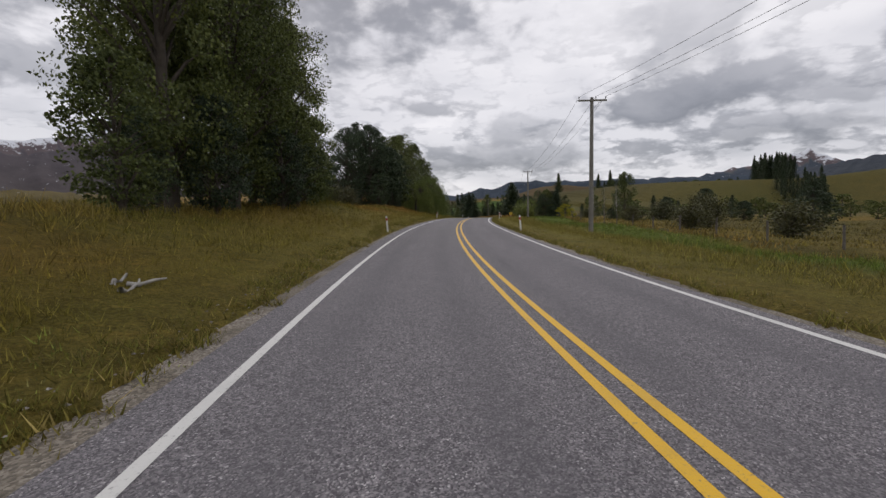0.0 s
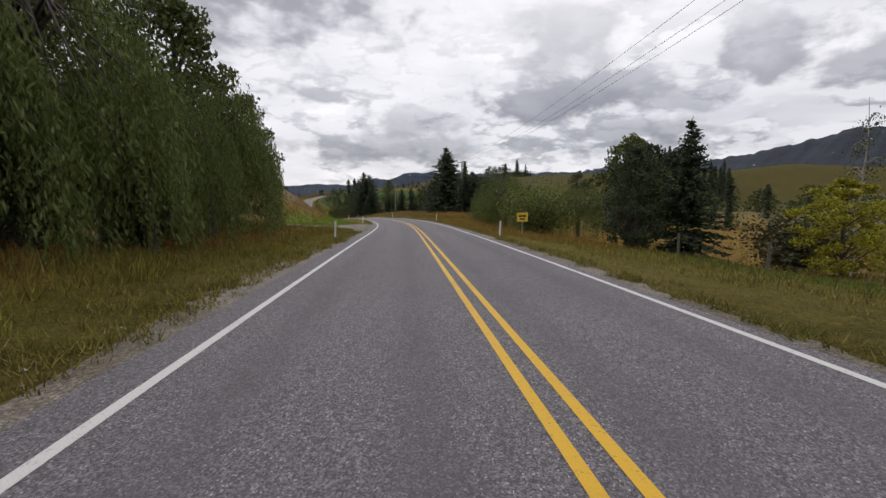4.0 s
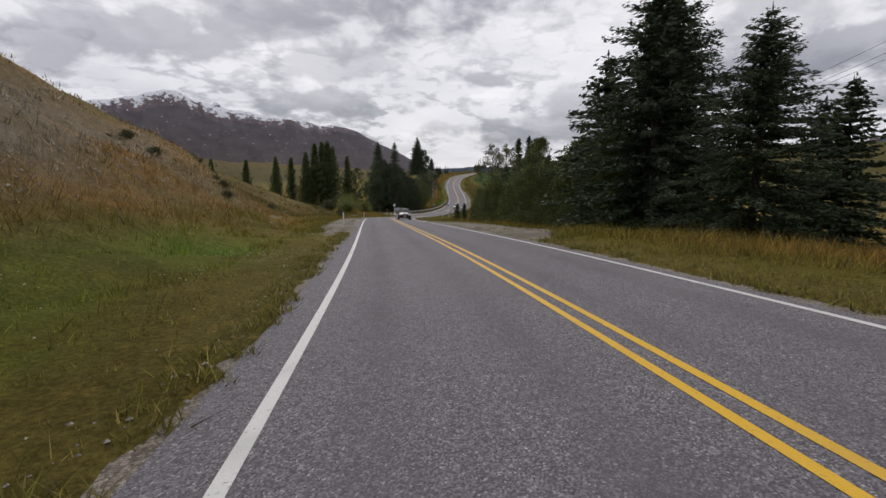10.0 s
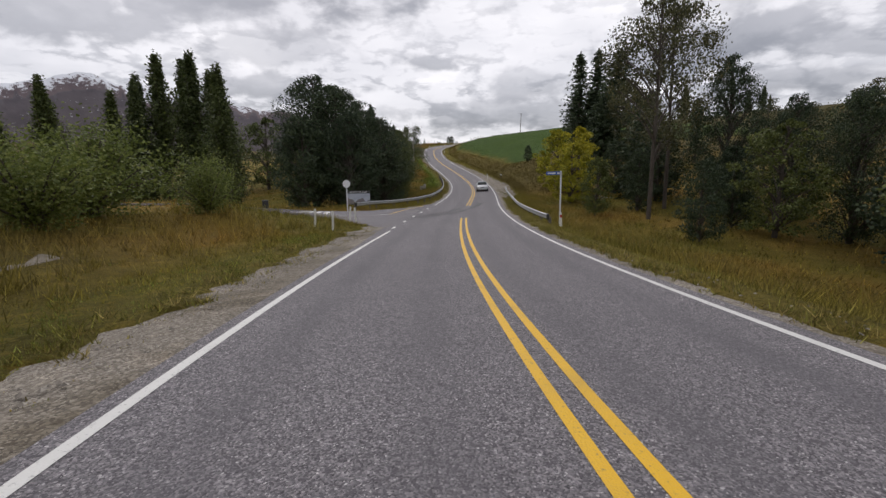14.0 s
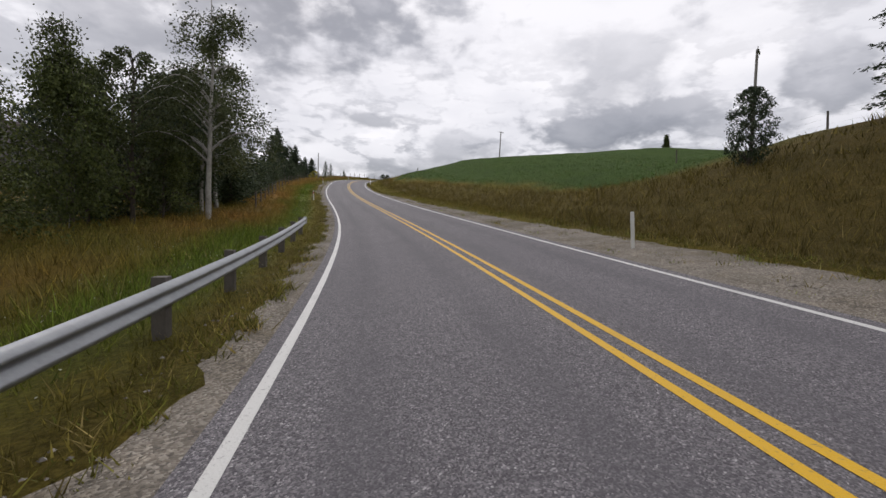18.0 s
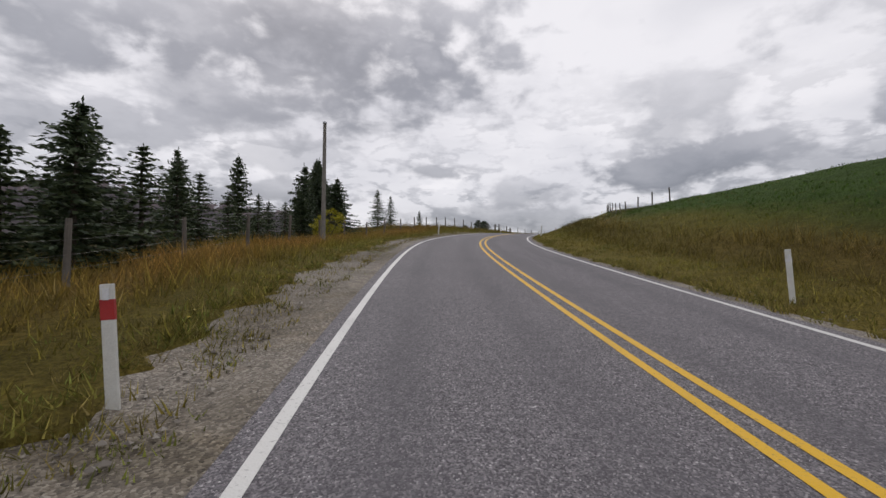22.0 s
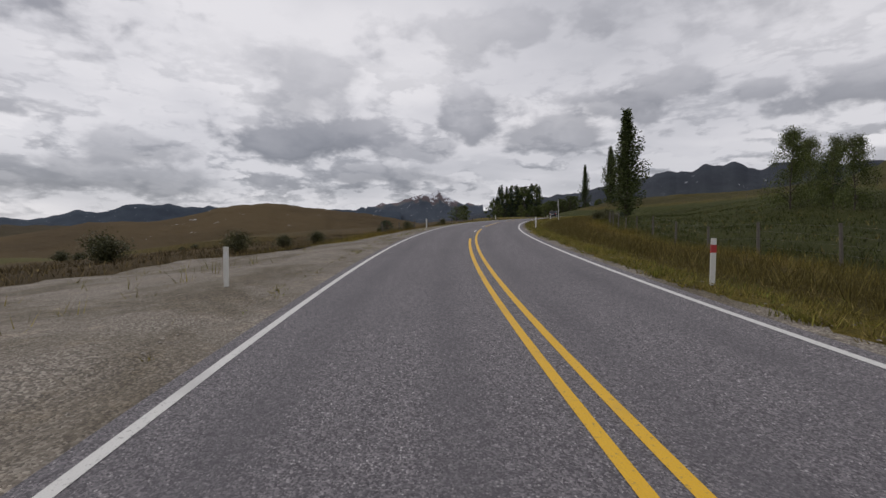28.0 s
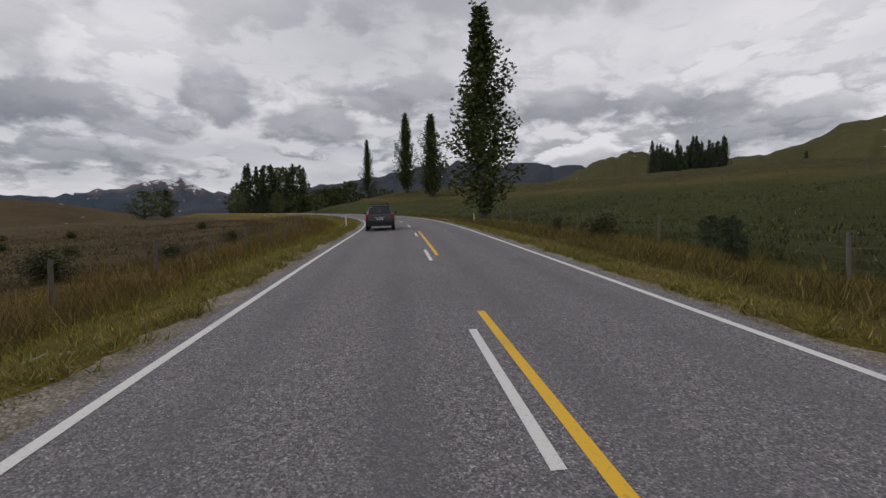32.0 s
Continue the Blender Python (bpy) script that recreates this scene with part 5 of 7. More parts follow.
for row in (
    ("gum", 348, 16, 19.5, 0.8), ("gum", 354, 19.5, 20, 0.8), ("fir", 362, 20, 11.5), ("bigdark", 354, 25, 13.5, 0.7), ("bigdark", 340, 27, 10.4, 0.8), ("bigdark", 347, 27, 9.8, 0.7), ("dark", 354, 17, 6, 0.9), ("dark", 358, 20, 8), ("dark", 344, 21, 4.6, 1.2), ("bigdark", 375, 24.5, 10, 0.8), ("dark", 385, 28, 10), ("dark", 366, 18, 6.5), ("yellow", 361, 11.8, 6.6), ("broad", 322, 18, 8), ("dark", 330, 24, 10), ("gum", 345, 31, 11), ("dark", 308, 17, 6), ("dark", 315, 21, 8),
    ("cypress", 302, 12, 4.2), ("cypress", 297, 10.5, 3.6), ("cypress", 306, 14, 4.6), ("cypress", 293, 13, 4.4), ("dark", 300, 22, 8), ("fir", 318, 27, 11), ("fir", 335, 30, 13), ("broad", 340, 22, 8), ("fir", 325, 33, 14), ("dark", 338, 16, 5.5, 0.8), ("gum", 333, 36, 15),
    ("yellow", 376, 12.5, 8.4), ("yellow", 371, 14.5, 8.6), ("pine", 402, 23, 19), ("pine", 403, 27, 19), ("fir", 398, 29, 18.5, 1.2), ("gum", 386, 26, 12), ("gum", 371, 23, 11), ("broad", 352, 12.5, 5.6, 0.9), ("dark", 350, 24, 6), ("gum", 362, 33, 9.5), ("gum", 366, 40, 9), ("pine", 380, 34, 9.5)):
    plant(*row)
for row in (
    ("poplar", 374, -73, 18.5, 1.3), ("poplar", 365, -57, 18.0, 1.3), ("poplar", 367, -58, 15.4, 1.3), ("poplar", 384, -60, 19.5, 1.3), ("poplar", 374, -50, 19.5, 1.3), ("poplar", 379, -49, 24.2, 1.3), ("poplar", 384, -46, 25.2, 1.3), ("poplar", 378, -52, 21.5, 1.3), ("poplar", 390, -50, 24.2, 1.3), ("poplar", 394, -47, 22.6, 1.3),
    ("poplar", 368, -90, 19.5, 1.3), ("poplar", 376, -94, 17.5, 1.3), ("poplar", 358, -76, 15.4, 1.3), ("poplar", 350, -98, 17.5, 1.3), ("poplar", 344, -104, 16.5, 1.3), ("poplar", 356, -106, 16.5, 1.3), ("poplar", 363, -31, 18.0, 1.3), ("poplar", 368, -33, 14.9, 1.3),
    ("bigdark", 368, -21, 17), ("bigdark", 367, -17.5, 15.5), ("bigdark", 374, -16, 15), ("bigdark", 364, -15, 11.5), ("bigdark", 371, -12.5, 12), ("tall", 384, -12.5, 11.5, 1.4), ("tall", 379, -12.5, 11, 1.3), ("tall", 392, -14, 11, 1.4), ("tall", 388, -17.5, 12, 1.4), ("dark", 361, -20, 11),
    ("broad", 394, -30, 14), ("broad", 402, -40, 14), ("broad", 412, -52, 15), ("greenbush", 326, -16, 3.6, 1.4), ("greenbush", 322, -14.5, 3.0, 1.3), ("greenbush", 330, -13, 2.6, 1.2), ("bush", 318, -17, 2.4, 1.3), ("bush", 310, -12, 1.4), ("bush", 303, -10, 1.1)):
    plant(*row)
for row in (
    ("thicket", 404, -17, 6.4, 1.2), ("thicket", 409, -15, 5.6, 1.3), ("thicket", 412, -17, 7.4, 1.1), ("birch", 417, -15.5, 10.2, 0.9), ("thicket", 417, -15.5, 9.2, 0.9), ("thicket", 421, -16.5, 9.5, 0.9), ("broad", 408, -20, 8, 1.0), ("thicket", 421, -13, 5.6, 1.2), ("fullbirch", 421, -10.6, 13.4, 1.15), ("birch", 428, -12.5, 13), ("open", 420, -14, 9.5), ("dark", 430, -16, 9), ("birch", 433, -12.5, 12, 1.3), ("dark", 434, -15.5, 11), ("fir", 441, -14.5, 7.4), ("fir", 447, -15.5, 6.6), ("dark", 428, -14, 8, 1.1), ("fir", 429, -19, 8), ("dark", 424, -19, 8),
    ("nearfir", 408.2, 24.4, 12, 0.85), ("nearfir", 403, 26, 12, 1.1), ("dark", 409.5, 14.6, 3.6, 0.8), ("fir", 391, 24, 12), ("thicket", 401, -19, 7.0, 1.2), ("tall", 398.5, -13.5, 9.0, 1.4), ("tall", 396, -16, 10.5, 1.4)):
    plant(*row)
for i in range(34):
    s = 437 + i * 2.15 + rng.uniform(-0.6, 0.6)
    plant("young", s, -12.4 + rng.uniform(-0.7, 0.7), rng.uniform(0.82, 1.1) * float(np.interp(s, (437, 450, 460, 485, 493, 500, 512), (5.9, 5.3, 4.4, 4.1, 4.4, 3.0, 2.8))), 1.4, group="plantation firs along the fence")
    if i % 2:
        plant("young", s + 1, -16.5 + rng.uniform(-1, 1), rng.uniform(0.66, 0.88) * float(np.interp(s, (437, 450, 460, 485, 493, 500, 512), (6.4, 5.8, 4.7, 4.3, 4.5, 3.2, 3.0))), 1.4, group="plantation firs along the fence")
for row in (
    ("fir", 494, -13.6, 5.4, 1.0), ("fir", 489, -14.2, 6.0, 1.0), ("fir", 514, -15, 4.4, 1.2), ("fir", 517, -16.5, 5.6, 1.15), ("fir", 520, -17, 6.6, 1.1), ("fir", 522, -16, 6.0, 1.1), ("fir", 580, -78, 28, 0.8), ("fir", 588, -86, 33, 0.7), ("fir", 594, -96, 36, 0.7), ("dark", 586, -77, 24, 0.8), ("fir", 571, -90, 30, 0.7), ("fir", 562, -96, 29, 0.7), ("young", 532, -16, 4.9), ("young", 536, -16, 4.2), ("young", 545, -15.5, 2.9, 0.9),
    ("yellow", 511, -11, 2.4, 1.2), ("bush", 515, -12.5, 2.2), ("dark", 594, -29, 6.4, 0.75), ("dark", 597.5, -29.5, 6.8, 0.75), ("fir", 540, -30, 11), ("fir", 545, -33, 10), ("bush", 556, -12, 0.9, 1.4)):
    plant(*row)
for row in (
    ("thicket", 683, 38, 9, 0.8), ("dark", 679, 39, 5), ("thicket", 676, 34, 10.5, 0.8), ("thicket", 668, 36, 8.4, 0.8), ("thicket", 661, 35, 7.6, 0.8), ("thicket", 655, 38, 8, 0.8), ("thicket", 648, 36, 7.5, 0.8), ("poplar", 766, 20.5, 35, 1.5), ("poplar", 818, 57, 27, 1.6), ("poplar", 862, 69, 31, 1.4), ("poplar", 930, 60, 27), ("bush", 645, -14, 1.0, 1.6), ("dark", 678, -22, 2.2, 1.6), ("bush", 667, -13, 1.4, 1.2), ("bush", 688, -16, 1.5), ("bush", 640, -18, 1.6, 1.4), ("bush", 635, -24, 1.8, 1.5),
    ("dark", 711, 12, 1.8, 1.2), ("dark", 715, 14, 1.6, 1.2), ("bush", 692, 10.8, 1.7, 1.5), ("bush", 695, 12.2, 1.9, 1.4), ("bush", 689, 13, 1.5, 1.5), ("bush", 720, 11, 1.6, 1.5), ("bush", 698, 11, 1.3), ("bush", 726, 10.5, 1.2), ("bush", 704, -10.5, 1.3), ("broad", 822, 60, 10), ("broad", 866, 20, 8), ("broad", 874, 8, 9), ("broad", 858, 32, 8), ("broad", 850, -14, 8, 1.5), ("broad", 842, -20, 7, 1.5)):
    plant(*row)

for i in range(26):
    plant("bush", 640 + i * 6 + rng.uniform(-3, 3), -rng.uniform(13, 62), rng.uniform(0.6, 1.3), 1.5, "low dark bush on the brown moor")


for i in range(18):
    plant("bush", rng.uniform(206, 272), -rng.uniform(12.5, 24), rng.uniform(0.3, 0.8), rng.uniform(1.2, 1.9), "low scrubby bush on the tan hillside")


def forest(name, label, rows):
    """Far trees that nobody could count, joined: rows of (kind, x, y, width, height, turn)."""
    shapes, corners, which = {}, [], []
    for kind, x, y, wide, tall, turn in rows:
        if kind not in shapes:
            root = KINDS[kind][1][0]()
            for ob in [c for c in bpy.data.objects if c.parent == root]:
                me = ob.data
                co, idx = np.zeros(len(me.vertices) * 3, np.float32), np.zeros(len(me.loops), np.int32)
                me.vertices.foreach_get("co", co)
                me.loops.foreach_get("vertex_index", idx)
                shapes.setdefault(kind, []).append((co.reshape(-1, 3)[idx].astype(float), me.materials[0]))
                bpy.data.objects.remove(ob)
            bpy.data.objects.remove(root)
        sx, qx = road_coords(np.array([x]), np.array([y]))
        z, c, d = float(land(x, y, sx, qx)[0]) - 0.4, math.cos(turn), math.sin(turn)
        for co, mat in shapes[kind]:
            corners.append(np.stack([(co[:, 0] * c - co[:, 1] * d) * wide + x, (co[:, 0] * d + co[:, 1] * c) * wide + y, co[:, 2] * tall + z], 1))
            which.append((mat, len(co) // 4))
    mats = list({m.name: m for m, _ in which}.values())
    me = quick_mesh(name, np.concatenate(corners), 4, mats[0])
    for m in mats[1:]:
        me.materials.append(m)
    me.polygons.foreach_set("material_index", np.concatenate([np.full(n, mats.index(m), np.int32) for m, n in which]))
    return tagged(new(name, me), label, "trees", kind="stuff")


rows = []
for i in range(60):
    a, d = radians(-52 - 0.32 * i + rng.uniform(-0.2, 0.2)), 420 + rng.uniform(-28, 28)
    rows.append(("farfir" if i % 3 else "farbroad", 82 - math.sin(a) * d, 643 + math.cos(a) * d, 1.25, rng.uniform(0.8, 1.5), i * 1.3))
forest("shelter_belt", "dark shelter belt of conifers on the far slope", rows)
rows = []
for i in range(66):
    a, d = radians((-96.8 - 7.2 * (i / 44)) if i < 44 else (-110.0 - 8.0 * ((i - 44) / 22))), 345 + rng.uniform(-22, 22)
    rows.append(("farfir", 82 - math.sin(a) * d, 645 + math.cos(a) * d, 1.7, rng.uniform(2.0, 2.9), i * 1.3))
forest("conifer_clump", "dark conifer clumps on the olive hillside", rows)
rows = []
for i in range(30):
    near = i >= 19
    a, d = (radians(-56 - 7.0 * ((i - 19) / 11)), 235 + rng.uniform(-10, 10)) if near else (radians(-49.5 - 7.5 * (i / 19)), 268 + rng.uniform(-14, 14))
    rows.append(("farbroad" if near or i % 4 == 0 else "farfir", 85 - math.sin(a) * d, 645 + math.cos(a) * d, 1.1 if near else 1.5, rng.uniform(0.7, 0.95) if near else rng.uniform(1.5, 2.3), i * 1.3))
forest("grove", "dark grove of trees and scrub by the far bend", rows)

rows = []
for i in range(90):
    a, d = radians(-14 - 50 * rng.rand()), 110 + 330 * rng.rand() ** 1.2
    k = rng.uniform(0.35, 0.75)
    rows.append(("farbroad" if i % 5 else "farfir", -math.sin(a) * d, 40 + math.cos(a) * d, k * 1.2, k, i * 1.7))
forest("paddock_scrub", "dark scrub and small trees over the far paddocks", rows)

# ---------- gravel pull-offs, tracks and the side road ----------


PATCHES = []


def patch(name, rows, mat, lift, label, category="gravel area", step=1.0, cols=10, keep=0.1):
    """A patch of ground between two edges given as rows of (s, q_near, q_far)."""
    r = np.array(rows, float)
    PATCHES.append((r, keep))
    ss = np.arange(r[0, 0], r[-1, 0] + 0.01, step)
    a, b = np.interp(ss, r[:, 0], r[:, 1]), np.interp(ss, r[:, 0], r[:, 2])
    b = b + 0.25 * np.sin(ss * 1.9) * np.sign(b - a) + 0.18 * np.sin(ss * 4.3 + 1)
    f = np.linspace(0, 1, cols)
    Q2 = (a[:, None] + (b - a)[:, None] * f).ravel()
    S2 = np.repeat(ss, cols)
    # low at the road's edge, a little proud of the turf further out, with buried rims
    off = np.minimum(np.abs(Q2 - np.repeat(a, cols)), np.abs(np.repeat(b, cols) - Q2) + 0.35)
    rim = np.tile((f > 0.97) | ((f < 0.03) & (abs(r[0, 1]) > 5)), len(ss))
    bulge = np.where(rim, -0.25, (lift + 0.06) * np.clip(off / 1.3, 0.05, 1))
    V = on_road(S2, Q2)
    V[:, 2] = np.maximum(land(V[:, 0], V[:, 1], S2, Q2), np.where(np.abs(Q2) < 4.3, V[:, 2] - 0.06, -99)) + bulge
    F = grid_faces(len(ss), cols)
    if r[0, 2] < 0:
        F = F[:, ::-1]
    return tagged(new(name, mesh_of(name, V, F, mat, True, None, np.stack([Q2, S2], 1))), label, category, kind="structure")


patch("driveway", [(121, -3.9, -4.5), (127, -3.9, -5.2), (132, -3.9, -8.1), (134.6, -3.9, -12), (136.0, -3.9, -16.5), (136.8, -3.9, -32), (137.6, -3.9, -32), (138.0, -3.9, -17.5), (138.6, -3.9, -11), (139.4, -3.9, -8), (140.6, -3.9, -5.6), (142.6, -3.9, -4.6), (146, -3.9, -4.2)], GRAVEL, 0.10, "pale gravel farm driveway meeting the road", keep=0.0, step=0.4)
patch("gravel_verge", [(232, -3.9, -4.05), (244, -3.9, -4.9), (254, -3.9, -6.6), (270, -3.9, -7.3), (290, -3.9, -6.3), (310, -3.9, -5.3), (328, -3.9, -5.3), (331, -3.9, -5.2), (332.5, -3.9, -4.6)], GRAVEL, 0.0, "wide stony gravel verge with tufts", keep=0.5)
patch("farm_track", [(250, -7.6, -8.8), (258, -8.6, -10.2), (272, -8.8, -10.4), (286, -8.6, -10.0), (300, -9.0, -10.4), (312, -9.6, -10.6), (318, -10.0, -10.4)], GRAVEL, 0.08, "pale wheel track through rough grass", "track", keep=0.35)
patch("pull_off", [(238, 3.9, 4.4), (246, 3.9, 8.4), (262, 3.9, 9.0), (274, 3.9, 6.5), (284, 3.9, 4.8)], GRAVEL, 0.0, "gravel pull-off beside the road")
patch("gravel_edge", [(362, 3.9, 4.5), (372, 3.9, 6.6), (388, 3.9, 6.8), (404, 3.9, 6.0), (446, 3.9, 5.0), (455, 3.9, 4.4)], GRAVEL, 0.0, "gravel shoulder under the green hill")
patch("stony_verge", [(448, -3.9, -4.5), (460, -3.9, -5.5), (492, -3.9, -5.7), (520, -3.9, -6.4), (541, -3.9, -5.5)], GRAVEL, 0.0, "stony verge with sparse tufts", keep=0.8)
patch("lay_by", [(584, -3.9, -4.8), (594, -3.9, -11), (606, -3.9, -15.5), (628, -3.9, -15), (640, -3.9, -9), (652, -3.9, -5.6), (662, -3.9, -4.6)], GRAVEL, 0.13, "broad gravel lay-by with ruts and a puddle")
patch("farm_entrance", [(742, 3.9, 4.3), (746, 3.9, 8), (748.5, 3.9, 17), (753, 3.9, 17), (757, 3.9, 7), (763, 3.9, 4.3)], GRAVEL, 0.06, "short gravel farm entrance beside the poplar")
side = patch("side_road", [(327, -3.42, -3.62), (331.5, -3.42, -4.6), (333, -3.42, -5.7), (336.7, -3.42, -8.1), (337.5, -3.42, -9.2), (338.1, -3.42, -11), (338.6, -3.42, -40), (345, -3.42, -40), (345.4, -3.42, -12), (346, -3.42, -9), (349, -3.42, -6.4), (356, -3.42, -3.8)], ASPHALT, 0.045, "worn chip-seal side road joining the main road", "road", 0.25, 24, 0.0)
WATER = Nodes("puddle_water")
WATER = WATER.done((0.05, 0.047, 0.042), 0.04, spec=0.6)
ps, pq = (a.ravel() for a in np.meshgrid(np.linspace(-1, 1, 15), np.linspace(-1, 1, 9)))
k = np.hypot(ps, pq)
ps, pq = 633 + 5.5 * ps * np.where(k > 1, 1 / np.maximum(k, 1), 1) * (1 + 0.15 * np.sin(7 * pq)), -10.6 + 1.1 * pq * np.where(k > 1, 1 / np.maximum(k, 1), 1)
V = on_road(ps, pq)
V[:, 2] = land(V[:, 0], V[:, 1], ps, pq).max() + 0.235
tagged(new("puddle", mesh_of("puddle", V, grid_faces(9, 15), WATER)), "shallow rain puddle on the gravel lay-by", "puddle", kind="structure")


def strip(name, pts, w, mat, parent, lift=0.06):
    """A painted line through places given as (s, q)."""
    P = np.array(pts, float)
    n = max(2, int(np.hypot(*np.diff(P, axis=0).T).sum() / 0.5))
    u = np.linspace(0, len(P) - 1, n)
    s, q = np.interp(u, np.arange(len(P)), P[:, 0]), np.interp(u, np.arange(len(P)), P[:, 1])
    d = unit(np.stack([np.gradient(s), np.gradient(q)], 1))
    S2 = np.stack([s - d[:, 1] * w / 2, s + d[:, 1] * w / 2], 1).ravel()
    Q2 = np.stack([q + d[:, 0] * w / 2, q - d[:, 0] * w / 2], 1).ravel()
    V = on_road(S2, Q2)
    V[:, 2] = np.where(np.abs(Q2) < 3.8, V[:, 2] + 0.007, land(V[:, 0], V[:, 1], S2, Q2) + lift)
    return part(name, mesh_of(name, V, grid_faces(n, 2)[:, ::-1], mat), None, parent)


for s in (329.7, 334.2, 338.8, 343.4, 348.0):
    strip("dash", [(s - 0.4, -3.36), (s + 0.75, -3.36)], 0.13, WHITE_LINE, side)
# worn painted lettering across the side road's mouth
for k in range(4):
    strip("letter_bar", [(341.2 + k * 0.35, -10.5 - 0.75 * k), (344.4 + k * 0.35, -11.3 - 0.75 * k)], 0.42, WHITE_LINE, side, 0.125)
strip("limit_line", [(343.4, -15.4), (340.1, -10.1), (340.7, -7.9), (340.9, -5.5)], 0.12, WHITE_LINE, side, 0.125)
strip("corner_line", [(340.9, -5.5), (344.5, -5.3), (347.6, -5.0), (351.5, -4.2)], 0.12, YELLOW_LINE, side, 0.125)

# dark tyre arcs across the junction
RUBBER = Nodes("rubber_mark")
RUBBER = RUBBER.done(RUBBER.mix(RUBBER.noise(3.0, 4, 0.6), (0.045, 0.045, 0.047), (0.085, 0.083, 0.083)), 0.8)
marks = tagged(new("tyre_marks"), "dark curved tyre marks across the junction", "tyre marks", kind="structure")
for k in range(3):
    strip("mark", [(335.5 + k * 1.5, -3.6), (338 + k * 1.3, -2.2 + k * 0.2), (342 + k * 1.0, -0.7 + 0.3 * k), (348 + k, 0.5 + 0.25 * k), (356, 1.3 + 0.2 * k)], 0.16, RUBBER, marks)
    strip("mark", [(336.8 + k * 1.5, -3.6), (339.4 + k * 1.3, -2.6 + k * 0.2), (343.3 + k * 1.0, -1.3 + 0.3 * k), (348 + k, -0.6 + 0.25 * k)], 0.13, RUBBER, marks)

# ---------- grass, weeds and stones ----------
rng = np.random.RandomState(11)


def tufts(name, label, count, s0, s1, q0, q1, hgt, wide, blades, tall_from=7.0, both=True, seed=0, anywhere=False):
    r = np.random.RandomState(seed)
    s = r.uniform(s0, s1, count)
    q = q0 + (q1 - q0) * r.beta(1.0, 1.25, count)
    q = q * (np.where(r.rand(count) < 0.5, -1, 1) if both else 1)
    keep = np.ones(count, bool)
    for rows, share in PATCHES:
        if anywhere and share > 0:
            continue
        lo, hi = np.interp(s, rows[:, 0], rows[:, 1]), np.interp(s, rows[:, 0], rows[:, 2])
        inside = (s > rows[0, 0]) & (s < rows[-1, 0]) & (np.minimum(lo, hi) < q) & (q < np.maximum(lo, hi))
        keep &= ~(inside & (r.rand(count) > share * 1.6 * np.clip(wave(s * 1.0, q * 1.0, (3.0, 0.5, 0.3), (7.0, 0.5, 1.2)) + 0.6, 0, 1.5)))
    keep &= r.rand(count) < np.clip((np.abs(q) - 3.62) / 0.5, 0.0, 1) * (np.clip(wave(s, q * 2.0, (2.6, 0.6, 0.5), (9.0, 0.5, 1.4)), 0.02, 1) if anywhere else 1.0)
    s, q = s[keep], q[keep]
    P = on_road(s, q)
    P[:, 2] = np.maximum(land(P[:, 0], P[:, 1], s, q), np.where(np.abs(q) < 6.0, P[:, 2] - verge_drop(np.abs(q)), -99)) - 0.03
    for side, ss, edge, lift in RIMS:
        P[:, 2] += np.where((q * side > np.interp(s, ss, edge)) & (np.abs(q) < 8.5) & (s > ss[0]) & (s < ss[-1]), lift, 0.0)
    col = zone_colour(P[:, 0], P[:, 1], s, q)
    patchy = 0.5 + wave(P[:, 0], P[:, 1], (5.0, 0.3, 0.4), (14.0, 0.3, 1.9))
    dry = np.clip((np.abs(q) - tall_from) / 3 + patchy - 0.5, 0, 1) * (col[:, 1] < 0.084) * ~((s > 372) & (s < 562) & (q > 0)) * (s < 585)
    col = col * (1 - 0.55 * dry[:, None]) + np.array(DRY) * 1.25 * 0.55 * dry[:, None]
    if anywhere:
        col = col * 0.4 + np.array((0.100, 0.135, 0.030)) * 0.8
    straw = (r.rand(len(s)) < 0.10 + 0.12 * dry)[:, None]
    col = np.where(straw, col * 0.5 + np.array((0.12, 0.092, 0.038)), col * 1.12)
    h = hgt * np.clip(0.55 + (np.abs(q) - 4.4) / (tall_from - 3.0) * 0.65, 0.55, 1.0) * r.uniform(0.55, 1.25, len(s)) * (0.75 + 0.6 * patchy)
    h *= np.where((s > 412) & (s < 562) & (q > np.interp(s, (440, 485, 510), (13, 9, 9))), 0.3, 1.0)
    mown = ((s > -30) & (s < 116) & (q > 0) & (q < 15.5)) | ((s > 6) & (s < 66) & (q < 0) & (q > -10.5)) | ((s > 130) & (s < 248) & (q < 0) & (q > -9.5)) | ((s >= 248) & (s < 330) & (q < 0) & (q > -8))
    h *= np.where(mown, 0.6, 1.0)
    n = len(s)
    P, col, h = np.repeat(P, blades, 0), np.repeat(col, blades, 0), np.repeat(h, blades) * r.uniform(0.6, 1.15, n * blades)
    m = n * blades
    P = P + np.concatenate([r.normal(0, wide * 2.2, (m, 2)), np.zeros((m, 1))], 1)
    an = r.uniform(0, 6.283, m)
    B = np.stack([np.cos(an), np.sin(an), 0 * an], 1) * (wide * r.uniform(0.5, 1.2, m))[:, None]
    lean = np.concatenate([r.normal(0, 0.42, (m, 2)), np.ones((m, 1))], 1) * h[:, None]
    V = np.stack([P - B * 0.5, P + B * 0.5, P + lean], 1).reshape(-1, 3)
    return tagged(new(name, quick_mesh(name, V, 3, GRASS, np.repeat(col, 3, 0))), label, "grass", kind="stuff")


